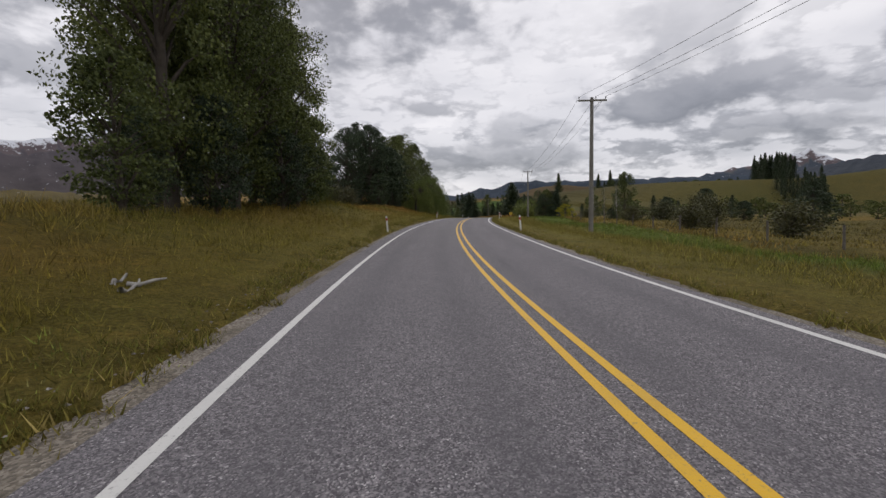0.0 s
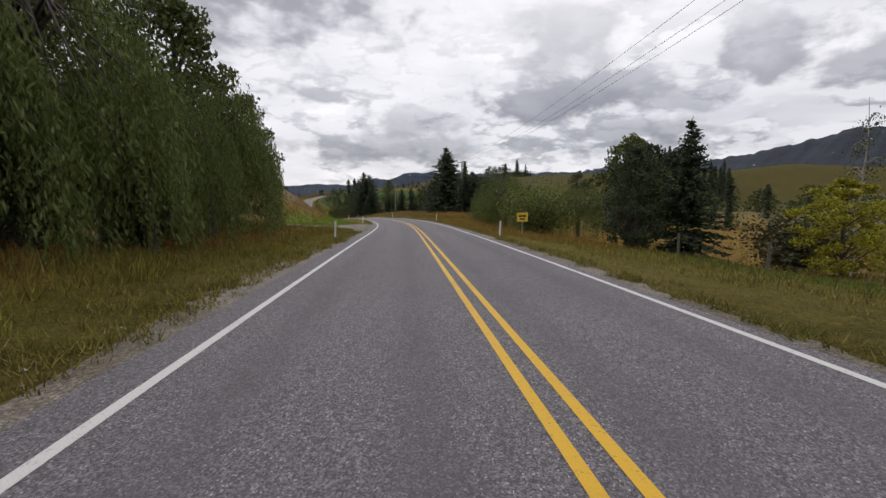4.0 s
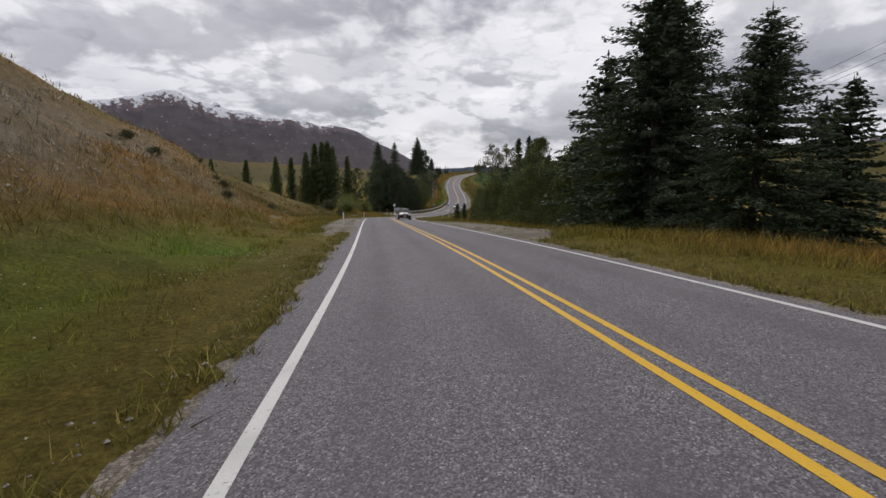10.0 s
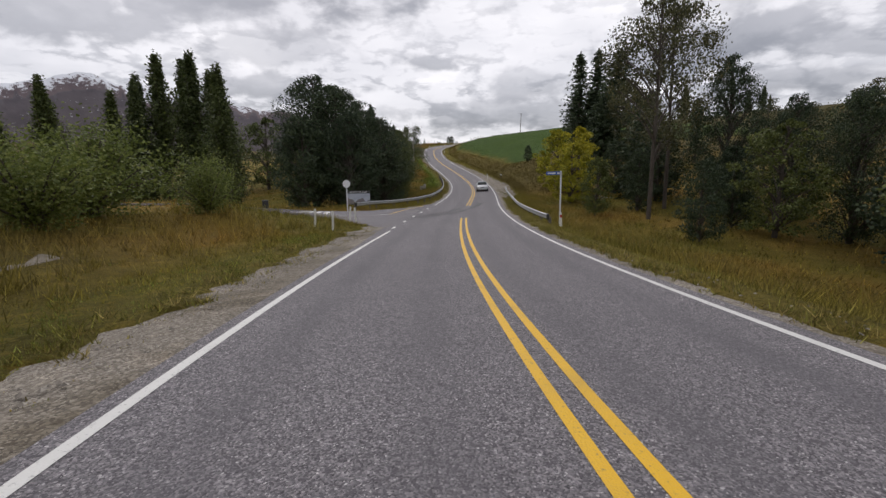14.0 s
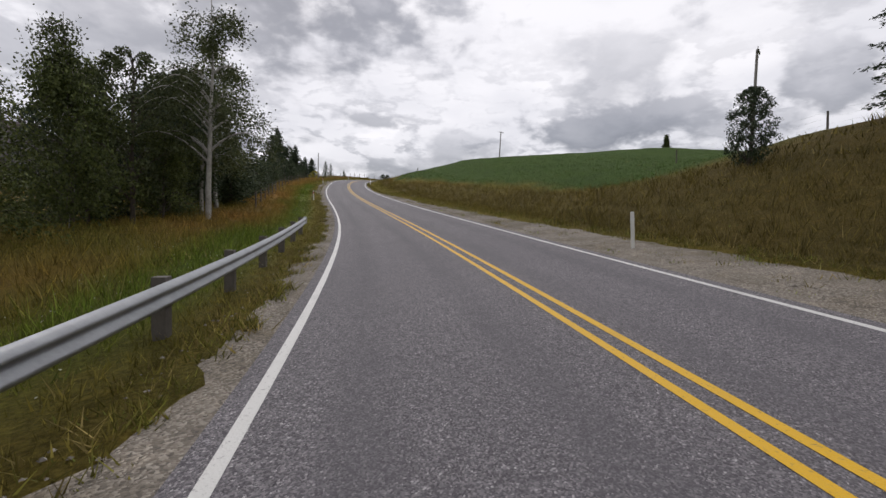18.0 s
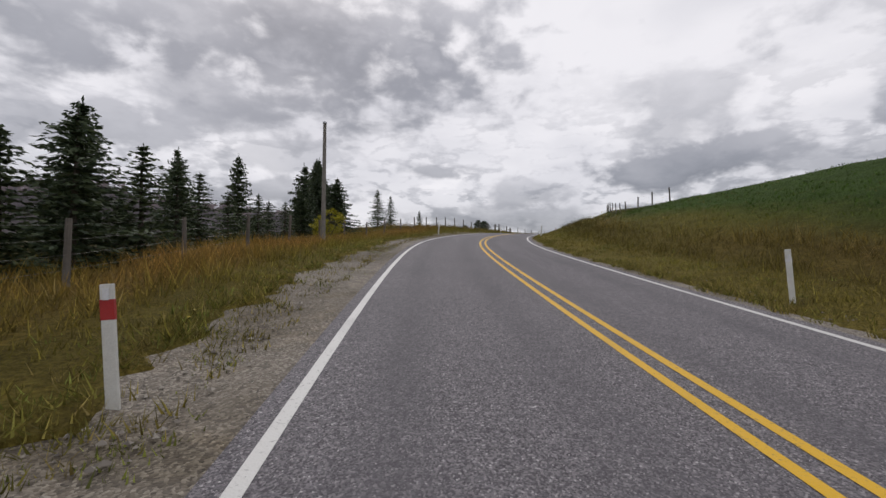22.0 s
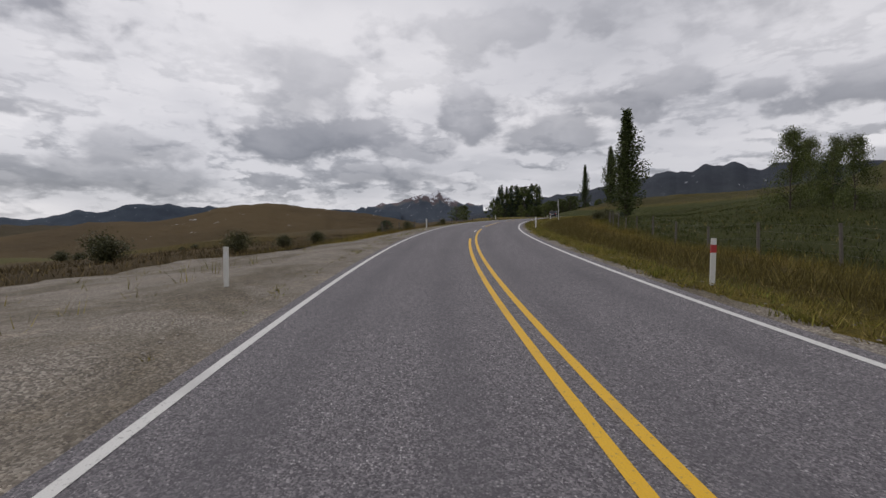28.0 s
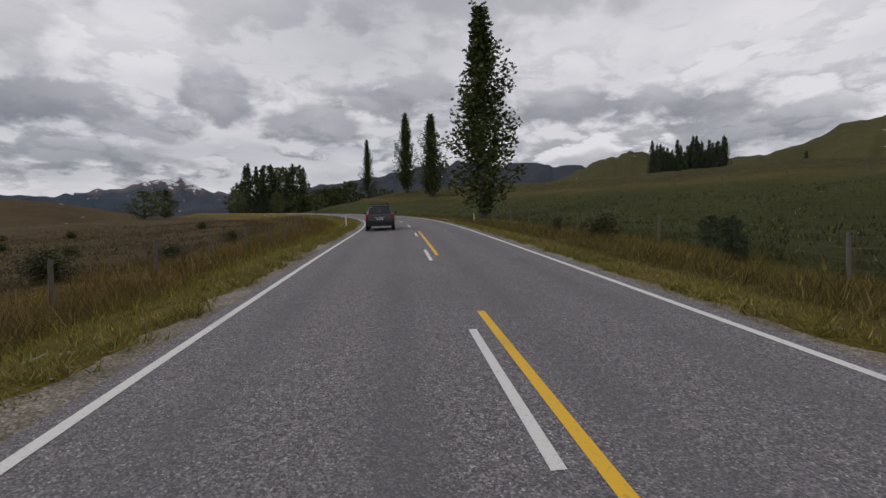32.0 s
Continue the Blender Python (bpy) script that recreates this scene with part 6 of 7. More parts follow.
def rim_tufts(name, label, per_metre, hgt, wide, blades, seed):
    """Tufts that grow along the turf's ragged edge and hang over the gravel."""
    r = np.random.RandomState(seed)
    P, col = [], []
    for side, ss, edge, lift in RIMS:
        n = int((min(ss[-1], 790) - max(ss[0], -5)) * per_metre)
        if n < 2:
            continue
        s = r.uniform(max(ss[0], -5), min(ss[-1], 790), n)
        clump = np.clip(0.55 + wave(s, s * 0.3, (1.7, 0.5, 0.4), (4.3, 0.4, 1.8)), 0.15, 1)
        q = np.interp(s, ss, edge) + (r.normal(0.16, 0.20, n) - 0.22 * (clump > 0.8))
        keep = (r.rand(n) < clump) & (q > 3.7)
        s, q = s[keep], q[keep]
        at = on_road(s, side * q)
        at[:, 2] = np.maximum(land(at[:, 0], at[:, 1], s, side * q), at[:, 2] - verge_drop(q)) - 0.01 + lift * (q > np.interp(s, ss, edge))
        c = zone_colour(at[:, 0], at[:, 1], s, side * q)
        straw = (r.rand(len(s)) < 0.3)[:, None]
        P.append(at)
        col.append(np.where(straw, c * 0.5 + np.array((0.14, 0.105, 0.042)), c * 0.75 + np.array((0.028, 0.040, 0.006))))
    P, col = np.repeat(np.concatenate(P), blades, 0), np.repeat(np.concatenate(col), blades, 0)
    m = len(P)
    P = P + np.concatenate([r.normal(0, wide * 1.8, (m, 2)), np.zeros((m, 1))], 1)
    an = r.uniform(0, 6.283, m)
    B = np.stack([np.cos(an), np.sin(an), 0 * an], 1) * (wide * r.uniform(0.4, 1.1, m))[:, None]
    lean = np.concatenate([r.normal(0, 0.65, (m, 2)), np.ones((m, 1))], 1) * (hgt * r.uniform(0.35, 1.3, m))[:, None]
    V = np.stack([P - B * 0.5, P + B * 0.5, P + lean], 1).reshape(-1, 3)
    return tagged(new(name, quick_mesh(name, V, 3, GRASS, np.repeat(col, 3, 0))), label, "grass", kind="stuff")


rim_tufts("edge_grass", "grass tufts hanging over the gravel edge", 42, 0.16, 0.026, 8, 8)
tufts("verge_grass", "short green and straw verge grass", 150000, -5, 790, 4.05, 8.6, 0.25, 0.026, 7, 7.0, True, 1)
tufts("gravel_weeds", "scattered low weeds growing in the gravel", 52000, -5, 790, 4.0, 8.5, 0.15, 0.035, 7, 4.2, True, 4, True)
tufts("shoulder_weeds", "low weeds and grass creeping over the gravel shoulder", 40000, -5, 790, 3.68, 5.4, 0.12, 0.032, 8, 4.0, True, 5, True)
tufts("weed_band", "band of green weeds between the gravel strips", 14000, 244, 328, -5.0, -7.2, 0.17, 0.032, 7, 4.2, False, 6, True)
tufts("weed_band", "small green weeds scattered over the gravel verge", 26000, 246, 330, -4.2, -6.6, 0.11, 0.030, 6, 4.2, False, 7, True)
tufts("weed_band", "small green weeds scattered over the stony verge", 20000, 452, 545, -4.1, -5.8, 0.12, 0.030, 6, 4.2, False, 9, True)
tufts("tall_grass", "tall dry seeding grass in olive and rust", 110000, -5, 790, 6.2, 16.0, 0.48, 0.028, 6, 6.5, True, 2)
tufts("rough_grass", "rough tussock grass over the slopes", 60000, -5, 800, 14.0, 46.0, 0.32, 0.10, 4, 6.5, True, 3)


def stones(name, label, count, s0, s1, qa, qb, size, seed):
    """Loose stones: squashed, uneven double pyramids."""
    r = np.random.RandomState(seed)
    s, q = r.uniform(s0, s1, count), r.uniform(qa, qb, count)
    P = on_road(s, q)
    P[:, 2] = np.maximum(land(P[:, 0], P[:, 1], s, q), np.where(np.abs(q) < 4.5, P[:, 2] - 0.02, -99)) + 0.03
    R = size * r.uniform(0.4, 1.5, count)
    an = r.uniform(0, 6.283, (count, 1)) + np.arange(5) * 1.2566 + r.uniform(-0.3, 0.3, (count, 5))
    ring = np.stack([np.cos(an), np.sin(an), 0 * an], 2) * (R[:, None] * r.uniform(0.7, 1.2, (count, 5)))[:, :, None] + P[:, None]
    top = P + np.stack([0 * R, 0 * R, R * 0.6], 1)
    V = np.stack([np.stack([ring[:, i], ring[:, (i + 1) % 5], top], 1) for i in range(5)], 1).reshape(-1, 3)
    return tagged(new(name, quick_mesh(name, V, 3, STONE)), label, "stones", kind="stuff")


def blossoms(name, label, count, s0, s1, qa, qb, size, mat, seed, up):
    """Small flower heads among the grass: little tilted five-sided stars, in drifts."""
    r = np.random.RandomState(seed)
    s, q = r.uniform(s0, s1, count), r.uniform(qa, qb, count)
    keep = r.rand(count) < np.clip(wave(s, q, (5.0, 0.6, 0.5), (13.0, 0.7, 1.4)), 0.03, 1)
    s, q = s[keep], q[keep]
    P = on_road(s, q)
    P[:, 2] = np.maximum(land(P[:, 0], P[:, 1], s, q), np.where(np.abs(q) < 6.0, P[:, 2] - verge_drop(np.abs(q)), -99)) + up * r.uniform(0.7, 1.4, len(s))
    R = size * r.uniform(0.6, 1.3, len(s))
    an = r.uniform(0, 6.283, (len(s), 1)) + np.arange(5) * 1.2566
    ring = np.stack([np.cos(an), np.sin(an), r.normal(0, 0.35, an.shape)], 2) * R[:, None, None] + P[:, None]
    top = P + np.stack([0 * R, 0 * R, R * 0.5], 1)
    V = np.stack([np.stack([ring[:, i], ring[:, (i + 1) % 5], top], 1) for i in range(5)], 1).reshape(-1, 3)
    return tagged(new(name, quick_mesh(name, V, 3, mat)), label, "flowers", kind="stuff")


CLOVER = plain("clover_white", (0.62, 0.62, 0.50), (0.48, 0.50, 0.34), 9, 0.8)
HAWKBIT = plain("hawkbit_yellow", (0.52, 0.40, 0.05), (0.42, 0.36, 0.10), 9, 0.8)
blossoms("clover", "white clover heads in the mown green verge", 11000, 132, 250, -10.5, -4.6, 0.014, CLOVER, 61, 0.13)
blossoms("clover", "white clover heads in the roadside grass", 3500, 390, 450, -9.5, -4.8, 0.014, CLOVER, 62, 0.16)
blossoms("hawkbit", "small yellow flowers in the verge grass", 1500, 365, 545, -8.5, -4.7, 0.022, HAWKBIT, 63, 0.18)
blossoms("hawkbit", "small pale yellow flowers on the cut bank", 2600, 512, 575, 6.0, 13.0, 0.030, HAWKBIT, 64, 0.35)

STONE = Nodes("loose_stone")
STONE = STONE.done(STONE.ramp(STONE.island(), [(0.0, (0.11, 0.095, 0.08)), (0.6, (0.21, 0.185, 0.155)), (1.0, (0.36, 0.33, 0.28))]), 0.9)
for i, (a, b, c, d, n, z) in enumerate(((0, 800, 3.9, 4.6, 6000, 0.022), (0, 800, -4.7, -3.9, 7000, 0.022), (126, 142, -8, -4, 2000, 0.028), (246, 326, -7, -4, 4500, 0.03), (240, 284, 4, 8.5, 2200, 0.026), (362, 450, 4, 6.2, 2500, 0.026), (450, 540, -6.2, -4, 4000, 0.032), (588, 655, -14, -4, 4500, 0.026))):
    stones("loose_stones", "pale loose gravel stones along the road edge", n, a, b, c, d, z, 20 + i)
stones("scree", "broken grey rock on the cut hillside", 3000, 172, 262, -23, -11.5, 0.085, 40)
stones("bank_rock", "grey broken rock in the low bank", 1400, 176, 226, 5.6, 8.2, 0.05, 41)

# ---------- roadside posts ----------


def marker_post(red):
    root = thing("marker_post", "", "marker post")
    part("stake", bm_box((0.105, 0.028, 1.15), (0, 0, 0.425), 0.008), POST_WHITE, root)
    part("band", bm_box((0.109, 0.032, 0.16 if red else 0.05), (0, 0, 0.80), 0.003), RED_BAND if red else SILVER_BAND, root, "red reflective band" if red else "")
    part("reflector", bm_box((0.045, 0.012, 0.09), (0, -0.021, 0.86 if not red else 0.92), 0.003), SILVER_BAND, root)
    return root


posts = {}
for side_name, rows in (
    ("left", ((29.5, -4.4), (69.6, -4.7), (113, -4.8), (152.5, -5.0), (187.8, -5.0), (222, -4.8), (260, -4.8), (297.5, -4.9), (443.6, -4.8), (482.9, -4.6), (521, -5.1), (551.4, -4.4), (578, -4.7), (616.6, -5.3), (648, -5.0), (683.9, -4.8), (734, -4.8))),
    ("right", ((28.9, 4.1), (69.8, 4.75), (113, 4.6), (148.6, 4.8), (186.5, 4.2), (222, 4.4), (295.7, 4.6), (332, 5.6), (403, 4.6), (487.2, 4.4), (519.8, 4.3), (550.4, 4.2), (573, 4.2), (616, 4.4), (645, 4.6), (682.7, 4.4), (741, 8.0))),
    ("junction", ((333.7, -6.2), (335.3, -7.0), (331, -7.8), (329.5, -6.4)))):
    for i, (s, q) in enumerate(rows):
        x, y, z = spot(s, q)
        m = pose(x, y, z, (i * 37 % 7 - 3) * 0.8, (i * 53 % 9 - 4) * 1.1, facing(s))
        red_now = s in (29.5, 69.6, 443.6, 482.9) if side_name != "right" else s in (28.9, 69.8, 295.7, 332, 550.4, 616, 682.7)
        if red_now not in posts:
            ob = posts[red_now] = marker_post(red_now)
            ob.matrix_basis = m
        else:
            ob = copy_thing(posts[red_now], m)
        tagged(ob, "white plastic edge marker post with red band" if red_now else "plain white plastic edge marker post", group="edge marker posts")


def power_pole(h, arm=1.9, lean=0.0):
    root = thing("power_pole", "weathered timber power pole with crossarm and insulators", "power pole", "roadside power poles")
    part("pole", bm_rod((0, 0, -0.6), (0, 0, h), 0.17, 0.11, 12), POLE_WOOD, root)
    part("crossarm", bm_box((arm, 0.09, 0.11), (0, -0.13, h - 0.22), 0.012), POLE_WOOD, root)
    for x in (-0.46 * arm, 0.12 * arm, 0.46 * arm):
        bm = bm_rod((x, -0.13, h - 0.17), (x, -0.13, h - 0.05), 0.02)
        rod(bm, (x, -0.13, h - 0.05), (x, -0.13, h + 0.03), 0.05, 0.035, 10)
        part("insulator", bm, PORCELAIN, root)
    part("brace", bm_rod((0.5 * arm * 0.6, -0.12, h - 0.25), (0, -0.12, h - 0.8), 0.015, sides=6), GALV, root)
    return root


PORCELAIN = plain("brown_porcelain", (0.10, 0.07, 0.05), (0.06, 0.045, 0.035), 6, 0.25)
pole_tops = []
for s, q, h in ((-34, 9, 9), (31.4, 9.2, 9.0), (93, 10.2, 9.6), (171.5, 14.8, 9.6), (223.5, 16.5, 9.8), (285, 30, 10)):
    ob = power_pole(h)
    x, y, z = spot(s, q)
    ob.matrix_basis = pose(x, y, z, 0, 0, facing(s))
    pole_tops.append((ob.matrix_basis, h))
for s, q, h, arm in ((519, 36, 8.2, 1.6), (426.7, 34.4, 10.2, 1.5), (742, 150, 10, 2.2)):
    x, y, z = spot(s, q)
    power_pole(h, arm).matrix_basis = pose(x, y, z, 0, 2, facing(s) + 35)
lamp_less = thing("service_pole", "bare grey timber service pole beside the fence", "pole")
part("pole", bm_rod((0, 0, -0.5), (0, 0, 6.0), 0.12, 0.08, 12), POLE_WOOD, lamp_less)
part("cap", bm_rod((0, 0, 6.0), (0, 0, 6.1), 0.10, 0.10, 12), GALV, lamp_less)
lamp_less.matrix_basis = pose(*spot(501.5, -7.8), 0, 0, 20)
line = thing("power_line", "three black overhead power cables between roadside poles", "power line")
for (m0, h0), (m1, h1) in zip(pole_tops, pole_tops[1:]):
    for x in (-0.87, 0.23, 0.87):
        a, b = m0 @ Vector((x, -0.13, h0 + 0.03)), m1 @ Vector((x, -0.13, h1 + 0.03))
        f = np.linspace(0, 1, 15)
        P = np.array(a)[None] * (1 - f)[:, None] + np.array(b)[None] * f[:, None]
        P[:, 2] -= 1.1 * 4 * f * (1 - f)
        part("cable", joined_tubes("cable", [tube(P, np.full(15, 0.009), 5)], CABLE), None, line)


def fence(name, label, rows, h=1.25, gap=4.5, wires=4, r=0.07, every=1, seed=3):
    """Timber posts along a line given as rows of (s, q), with wires between."""
    rr = np.random.RandomState(seed)
    root = thing(name, label, "fence")
    R = np.array(rows, float)
    ss = np.arange(R[0, 0], R[-1, 0] + 0.1, gap)
    qs = np.interp(ss, R[:, 0], R[:, 1])
    tops = []
    for i, (s, q) in enumerate(zip(ss, qs)):
        x, y, z = spot(s, q)
        hh = h * rr.uniform(0.93, 1.08)
        bm = bm_rod((0, 0, -0.3), (rr.normal(0, 0.03), rr.normal(0, 0.03), hh), r * rr.uniform(0.85, 1.15), r * 0.85, 8)
        ob = part("post", bm, TIMBER, root)
        ob.location = (x, y, z)
        tops.append((x, y, z))
    T = np.array(tops)
    for k in range(wires):
        P = T + np.array([0, 0, h * (0.25 + 0.68 * k / max(1, wires - 1))])
        part("wire", joined_tubes("wire", [tube(P, np.full(len(P), 0.0022), 4)], WIRE), None, root)
    return root


fence("fence", "timber post and wire fence along the paddock", [(0, 19), (60, 18), (112, 13.5)], 1.2, 5.5)
fence("fence", "timber post and wire fence on the hill crest", [(150, -24), (175, -27), (215, -27)], 1.2, 4.5)
fence("fence", "timber post and wire fence beside the fir plantation", [(434, -9.6), (500, -9.4), (536, -9.2)], 1.35, 4.2)
fence("fence", "tall timber post and wire fence on the open verge", [(538, -9.0), (560, -9.2), (564.5, -9.4)], 1.5, 4.4)
fence("fence", "tall timber post and wire fence past the field gate", [(573.6, -9.4), (584, -9.6), (598, -10.2)], 1.5, 4.2)
fence("fence", "timber post and wire fence on top of the cut bank", [(519, 14.5), (530, 12.5), (552, 11.5), (572, 12.5)], 1.2, 3.6)
fence("fence", "weathered post and wire fence around the green paddock", [(598, 13), (640, 13.5), (700, 13.0), (760, 13.0)], 1.5, 5.2)
fence("fence", "weathered post and wire fence across the moor", [(652, -10.5), (690, -9.8), (740, -9.5), (790, -12)], 1.35, 5.0)
fence("fence", "distant paddock fence on the rising field", [(640, 60), (700, 55), (760, 52), (800, 56)], 1.3, 7.0, 2)
fence("fence", "timber fence below the green hill field", [(396, 24), (426, 25.5)], 1.1, 6.0, 3)

# field gate in the fence on the open verge, between braced strainer posts
gate = thing("field_gate", "tall wire-mesh farm gate hung on heavy timber posts", "gate")
for x, h in ((-4.4, 1.55), (-2.3, 1.75), (2.3, 1.75), (4.3, 1.6)):
    part("gatepost", bm_rod((x, 0, -0.4), (x, 0, h), 0.13, 0.12, 10), TIMBER, gate)
for x in (-3.35, 3.3):
    part("brace_rail", bm_rod((x - 1.05, 0, 1.25), (x + 1.05, 0, 1.25), 0.06, 0.06, 8), TIMBER, gate)
part("gate_frame", rod(rod(rod(bm_rod((-2.1, 0, 0.25), (2.1, 0, 0.25), 0.022), (-2.1, 0, 1.65), (2.1, 0, 1.65), 0.022), (-2.1, 0, 0.25), (-2.1, 0, 1.65), 0.022), (2.1, 0, 0.25), (2.1, 0, 1.65), 0.022), GALV, gate)
for i in range(1, 12):
    x = -2.1 + 0.35 * i
    part("mesh_wire", bm_rod((x, 0, 0.25), (x, 0, 1.65), 0.005, sides=5), GALV, gate)
for i in range(1, 7):
    part("mesh_wire", bm_rod((-2.1, 0, 0.25 + 0.2 * i), (2.1, 0, 0.25 + 0.2 * i), 0.005, sides=5), GALV, gate)
gate.matrix_basis = pose(*spot(569.1, -9.4), 0, 0, facing(569) + 90)


def guard_rail(label, rows, drop):
    """A W-beam on posts along rows of (s, q)."""
    root = thing("guard_rail", label, "guard rail")
    R = np.array(rows, float)
    ss = np.arange(R[0, 0], R[-1, 0] + 0.01, 1.0)
    qs = np.interp(ss, R[:, 0], R[:, 1])
    side = np.sign(qs[0])
    prof = [(0.00, -0.155), (0.02, -0.14), (0.085, -0.10), (0.085, -0.06), (0.01, -0.02), (0.01, 0.02), (0.085, 0.06), (0.085, 0.10), (0.02, 0.14), (0.0, 0.155)]
    S2 = np.repeat(ss, len(prof))
    out = np.tile([p[0] for p in prof], len(ss))
    Q2 = np.repeat(qs, len(prof)) - side * out
    V = on_road(S2, Q2)
    base = on_road(ss, qs)
    gz = np.maximum(land(base[:, 0], base[:, 1], ss, qs), base[:, 2] - 0.10) - drop
    V[:, 2] = np.repeat(gz, len(prof)) + 0.60 + np.tile([p[1] for p in prof], len(ss))
    part("beam", mesh_of("beam", V, grid_faces(len(ss), len(prof)), GALV, True), None, root)
    for i in range(0, len(ss), 3):
        ob = part("post", bm_box((0.17, 0.19, 1.15), (0, 0, 0.22 if drop == 0 else 0.0), 0.012), TIMBER, root)
        p = on_road(ss[i], qs[i] + side * 0.12)
        ob.matrix_basis = pose(p[0], p[1], gz[i], 0, 0, facing(ss[i]))
    for j in (0, -1):
        ob = part("end_terminal", bm_box((0.13, 0.42, 0.34), (0, 0, 0.60), 0.03), GALV if j else DARK_METAL, root)
        p = on_road(ss[j], qs[j])
        ob.matrix_basis = pose(p[0], p[1], gz[j], 0, 0, facing(ss[j]))
    return root


DARK_METAL = plain("dark_metal", (0.03, 0.03, 0.03), (0.05, 0.05, 0.05), 5, 0.5, 0.002, 0.3)
guard_rail("long galvanised guard rail on the creek side", [(347, -9.6), (352, -7.6), (358, -5.8), (365, -5.0), (380, -4.8), (414.5, -4.8)], 0.0)
guard_rail("galvanised guard rail with timber posts by the creek", [(334, 5.2), (350, 5.0), (372, 5.0), (380, 5.3)], 0.28)

# ---------- signs ----------
SIGN_BLUE = plain("sign_blue", (0.03, 0.10, 0.38), (0.025, 0.08, 0.32), 8, 0.4)
SIGN_WHITE = plain("sign_white", (0.72, 0.72, 0.72), (0.62, 0.62, 0.63), 8, 0.4)
SIGN_YELLOW = plain("sign_yellow", (0.75, 0.50, 0.02), (0.66, 0.44, 0.02), 8, 0.4)
BLACK = plain("matt_black", (0.015, 0.015, 0.015), (0.025, 0.025, 0.025), 8, 0.6)
PHOTO_SKY = plain("printed_sky", (0.42, 0.46, 0.52), (0.30, 0.33, 0.40), 2, 0.5)
PHOTO_LAND = plain("printed_land", (0.22, 0.20, 0.17), (0.14, 0.13, 0.15), 3, 0.5)

stop = thing("stop_sign", "back of an octagonal road sign on a white pole", "road sign")
part("pole", bm_rod((0, 0, -0.3), (0, 0, 2.75), 0.045, sides=12), SIGN_WHITE, stop)
bm = bmesh.new()
bmesh.ops.create_cone(bm, cap_ends=True, segments=8, radius1=0.34, radius2=0.34, depth=0.02, matrix=pose(0, -0.06, 2.45, 90, 22.5, 0))
part("plate", bm, SIGN_WHITE, stop)
part("bracket", bm_box((0.3, 0.02, 0.04), (0, -0.045, 2.45)), GALV, stop)
stop.matrix_basis = pose(*spot(345.6, -10.0), 0, 0, facing(348) + 14)

board = thing("sale_board", "land for sale board with a printed landscape on two posts", "sign board")
for x in (-1.05, 1.05):
    part("post", bm_box((0.09, 0.09, 2.0), (x, 0.06, 0.8), 0.008), TIMBER, board)
part("panel", bm_box((2.2, 0.03, 1.25), (0, 0, 1.15), 0.004), PHOTO_SKY, board, "pale printed panel")
part("header", bm_box((2.2, 0.008, 0.24), (0, -0.020, 1.65)), BLACK, board)
bm = bmesh.new()
hills = [bm.verts.new((-1.1 + 2.2 * i / 14, -0.020, 0.95 + 0.16 * math.sin(i * 0.9) + 0.10 * math.sin(i * 2.1))) for i in range(15)]
feet = [bm.verts.new((-1.1 + 2.2 * i / 14, -0.020, 0.53)) for i in range(15)]
for i in range(14):
    bm.faces.new((feet[i], feet[i + 1], hills[i + 1], hills[i]))
part("landscape_print", bm, PHOTO_LAND, board)
words = bpy.data.curves.new("words", "FONT")
words.body, words.size, words.align_x, words.align_y, words.extrude = "LAND FOR SALE", 0.235, "CENTER", "CENTER", 0.002
ob = new("lettering", words)
words.materials.append(SIGN_WHITE)
ob.parent, ob.matrix_basis = board, pose(0, -0.028, 1.65, 90, 0, 0)
board.matrix_basis = pose(*spot(348.8, -9.9), 0, 0, facing(349) + 6)

street = thing("street_sign", "blue street name sign on a tall white pole", "road sign")
part("pole", bm_rod((0, 0, -0.4), (0, 0, 3.6), 0.05, sides=12), SIGN_WHITE, street)
part("blade", bm_box((0.95, 0.03, 0.22), (-0.5, 0, 3.45), 0.006), SIGN_BLUE, street)
for x, w in ((-0.62, 0.5), (-0.18, 0.2)):
    part("text_bar", bm_box((w, 0.034, 0.09), (x, 0, 3.45)), SIGN_WHITE, street)
street.matrix_basis = pose(*spot(337, 6.5), 0, 0, facing(341) + 8)

adv = thing("advisory_sign", "small yellow roadside warning sign on a short pole", "road sign")
part("pole", bm_rod((0, 0, -0.3), (0, 0, 1.5), 0.03), GALV, adv)
part("plate", bm_box((0.75, 0.02, 0.6), (0, -0.035, 1.35), 0.01), SIGN_YELLOW, adv)
part("symbol_bar", bm_box((0.5, 0.005, 0.12), (0, -0.05, 1.42)), BLACK, adv)
part("symbol_bar", bm_box((0.35, 0.005, 0.1), (0, -0.05, 1.22)), BLACK, adv)
adv.matrix_basis = pose(*spot(117, 7.0), 0, 0, facing(117))

tall_sign = thing("sign_pole", "thin white sign pole with its plate seen edge-on", "road sign")
part("pole", bm_rod((0, 0, -0.3), (0, 0, 3.1), 0.035, sides=10), SIGN_WHITE, tall_sign)
part("plate", bm_box((0.6, 0.015, 0.75), (0, 0.045, 2.55), 0.02), SIGN_WHITE, tall_sign)
tall_sign.matrix_basis = pose(*spot(675.5, 6.4), 0, 0, facing(675) + 84)

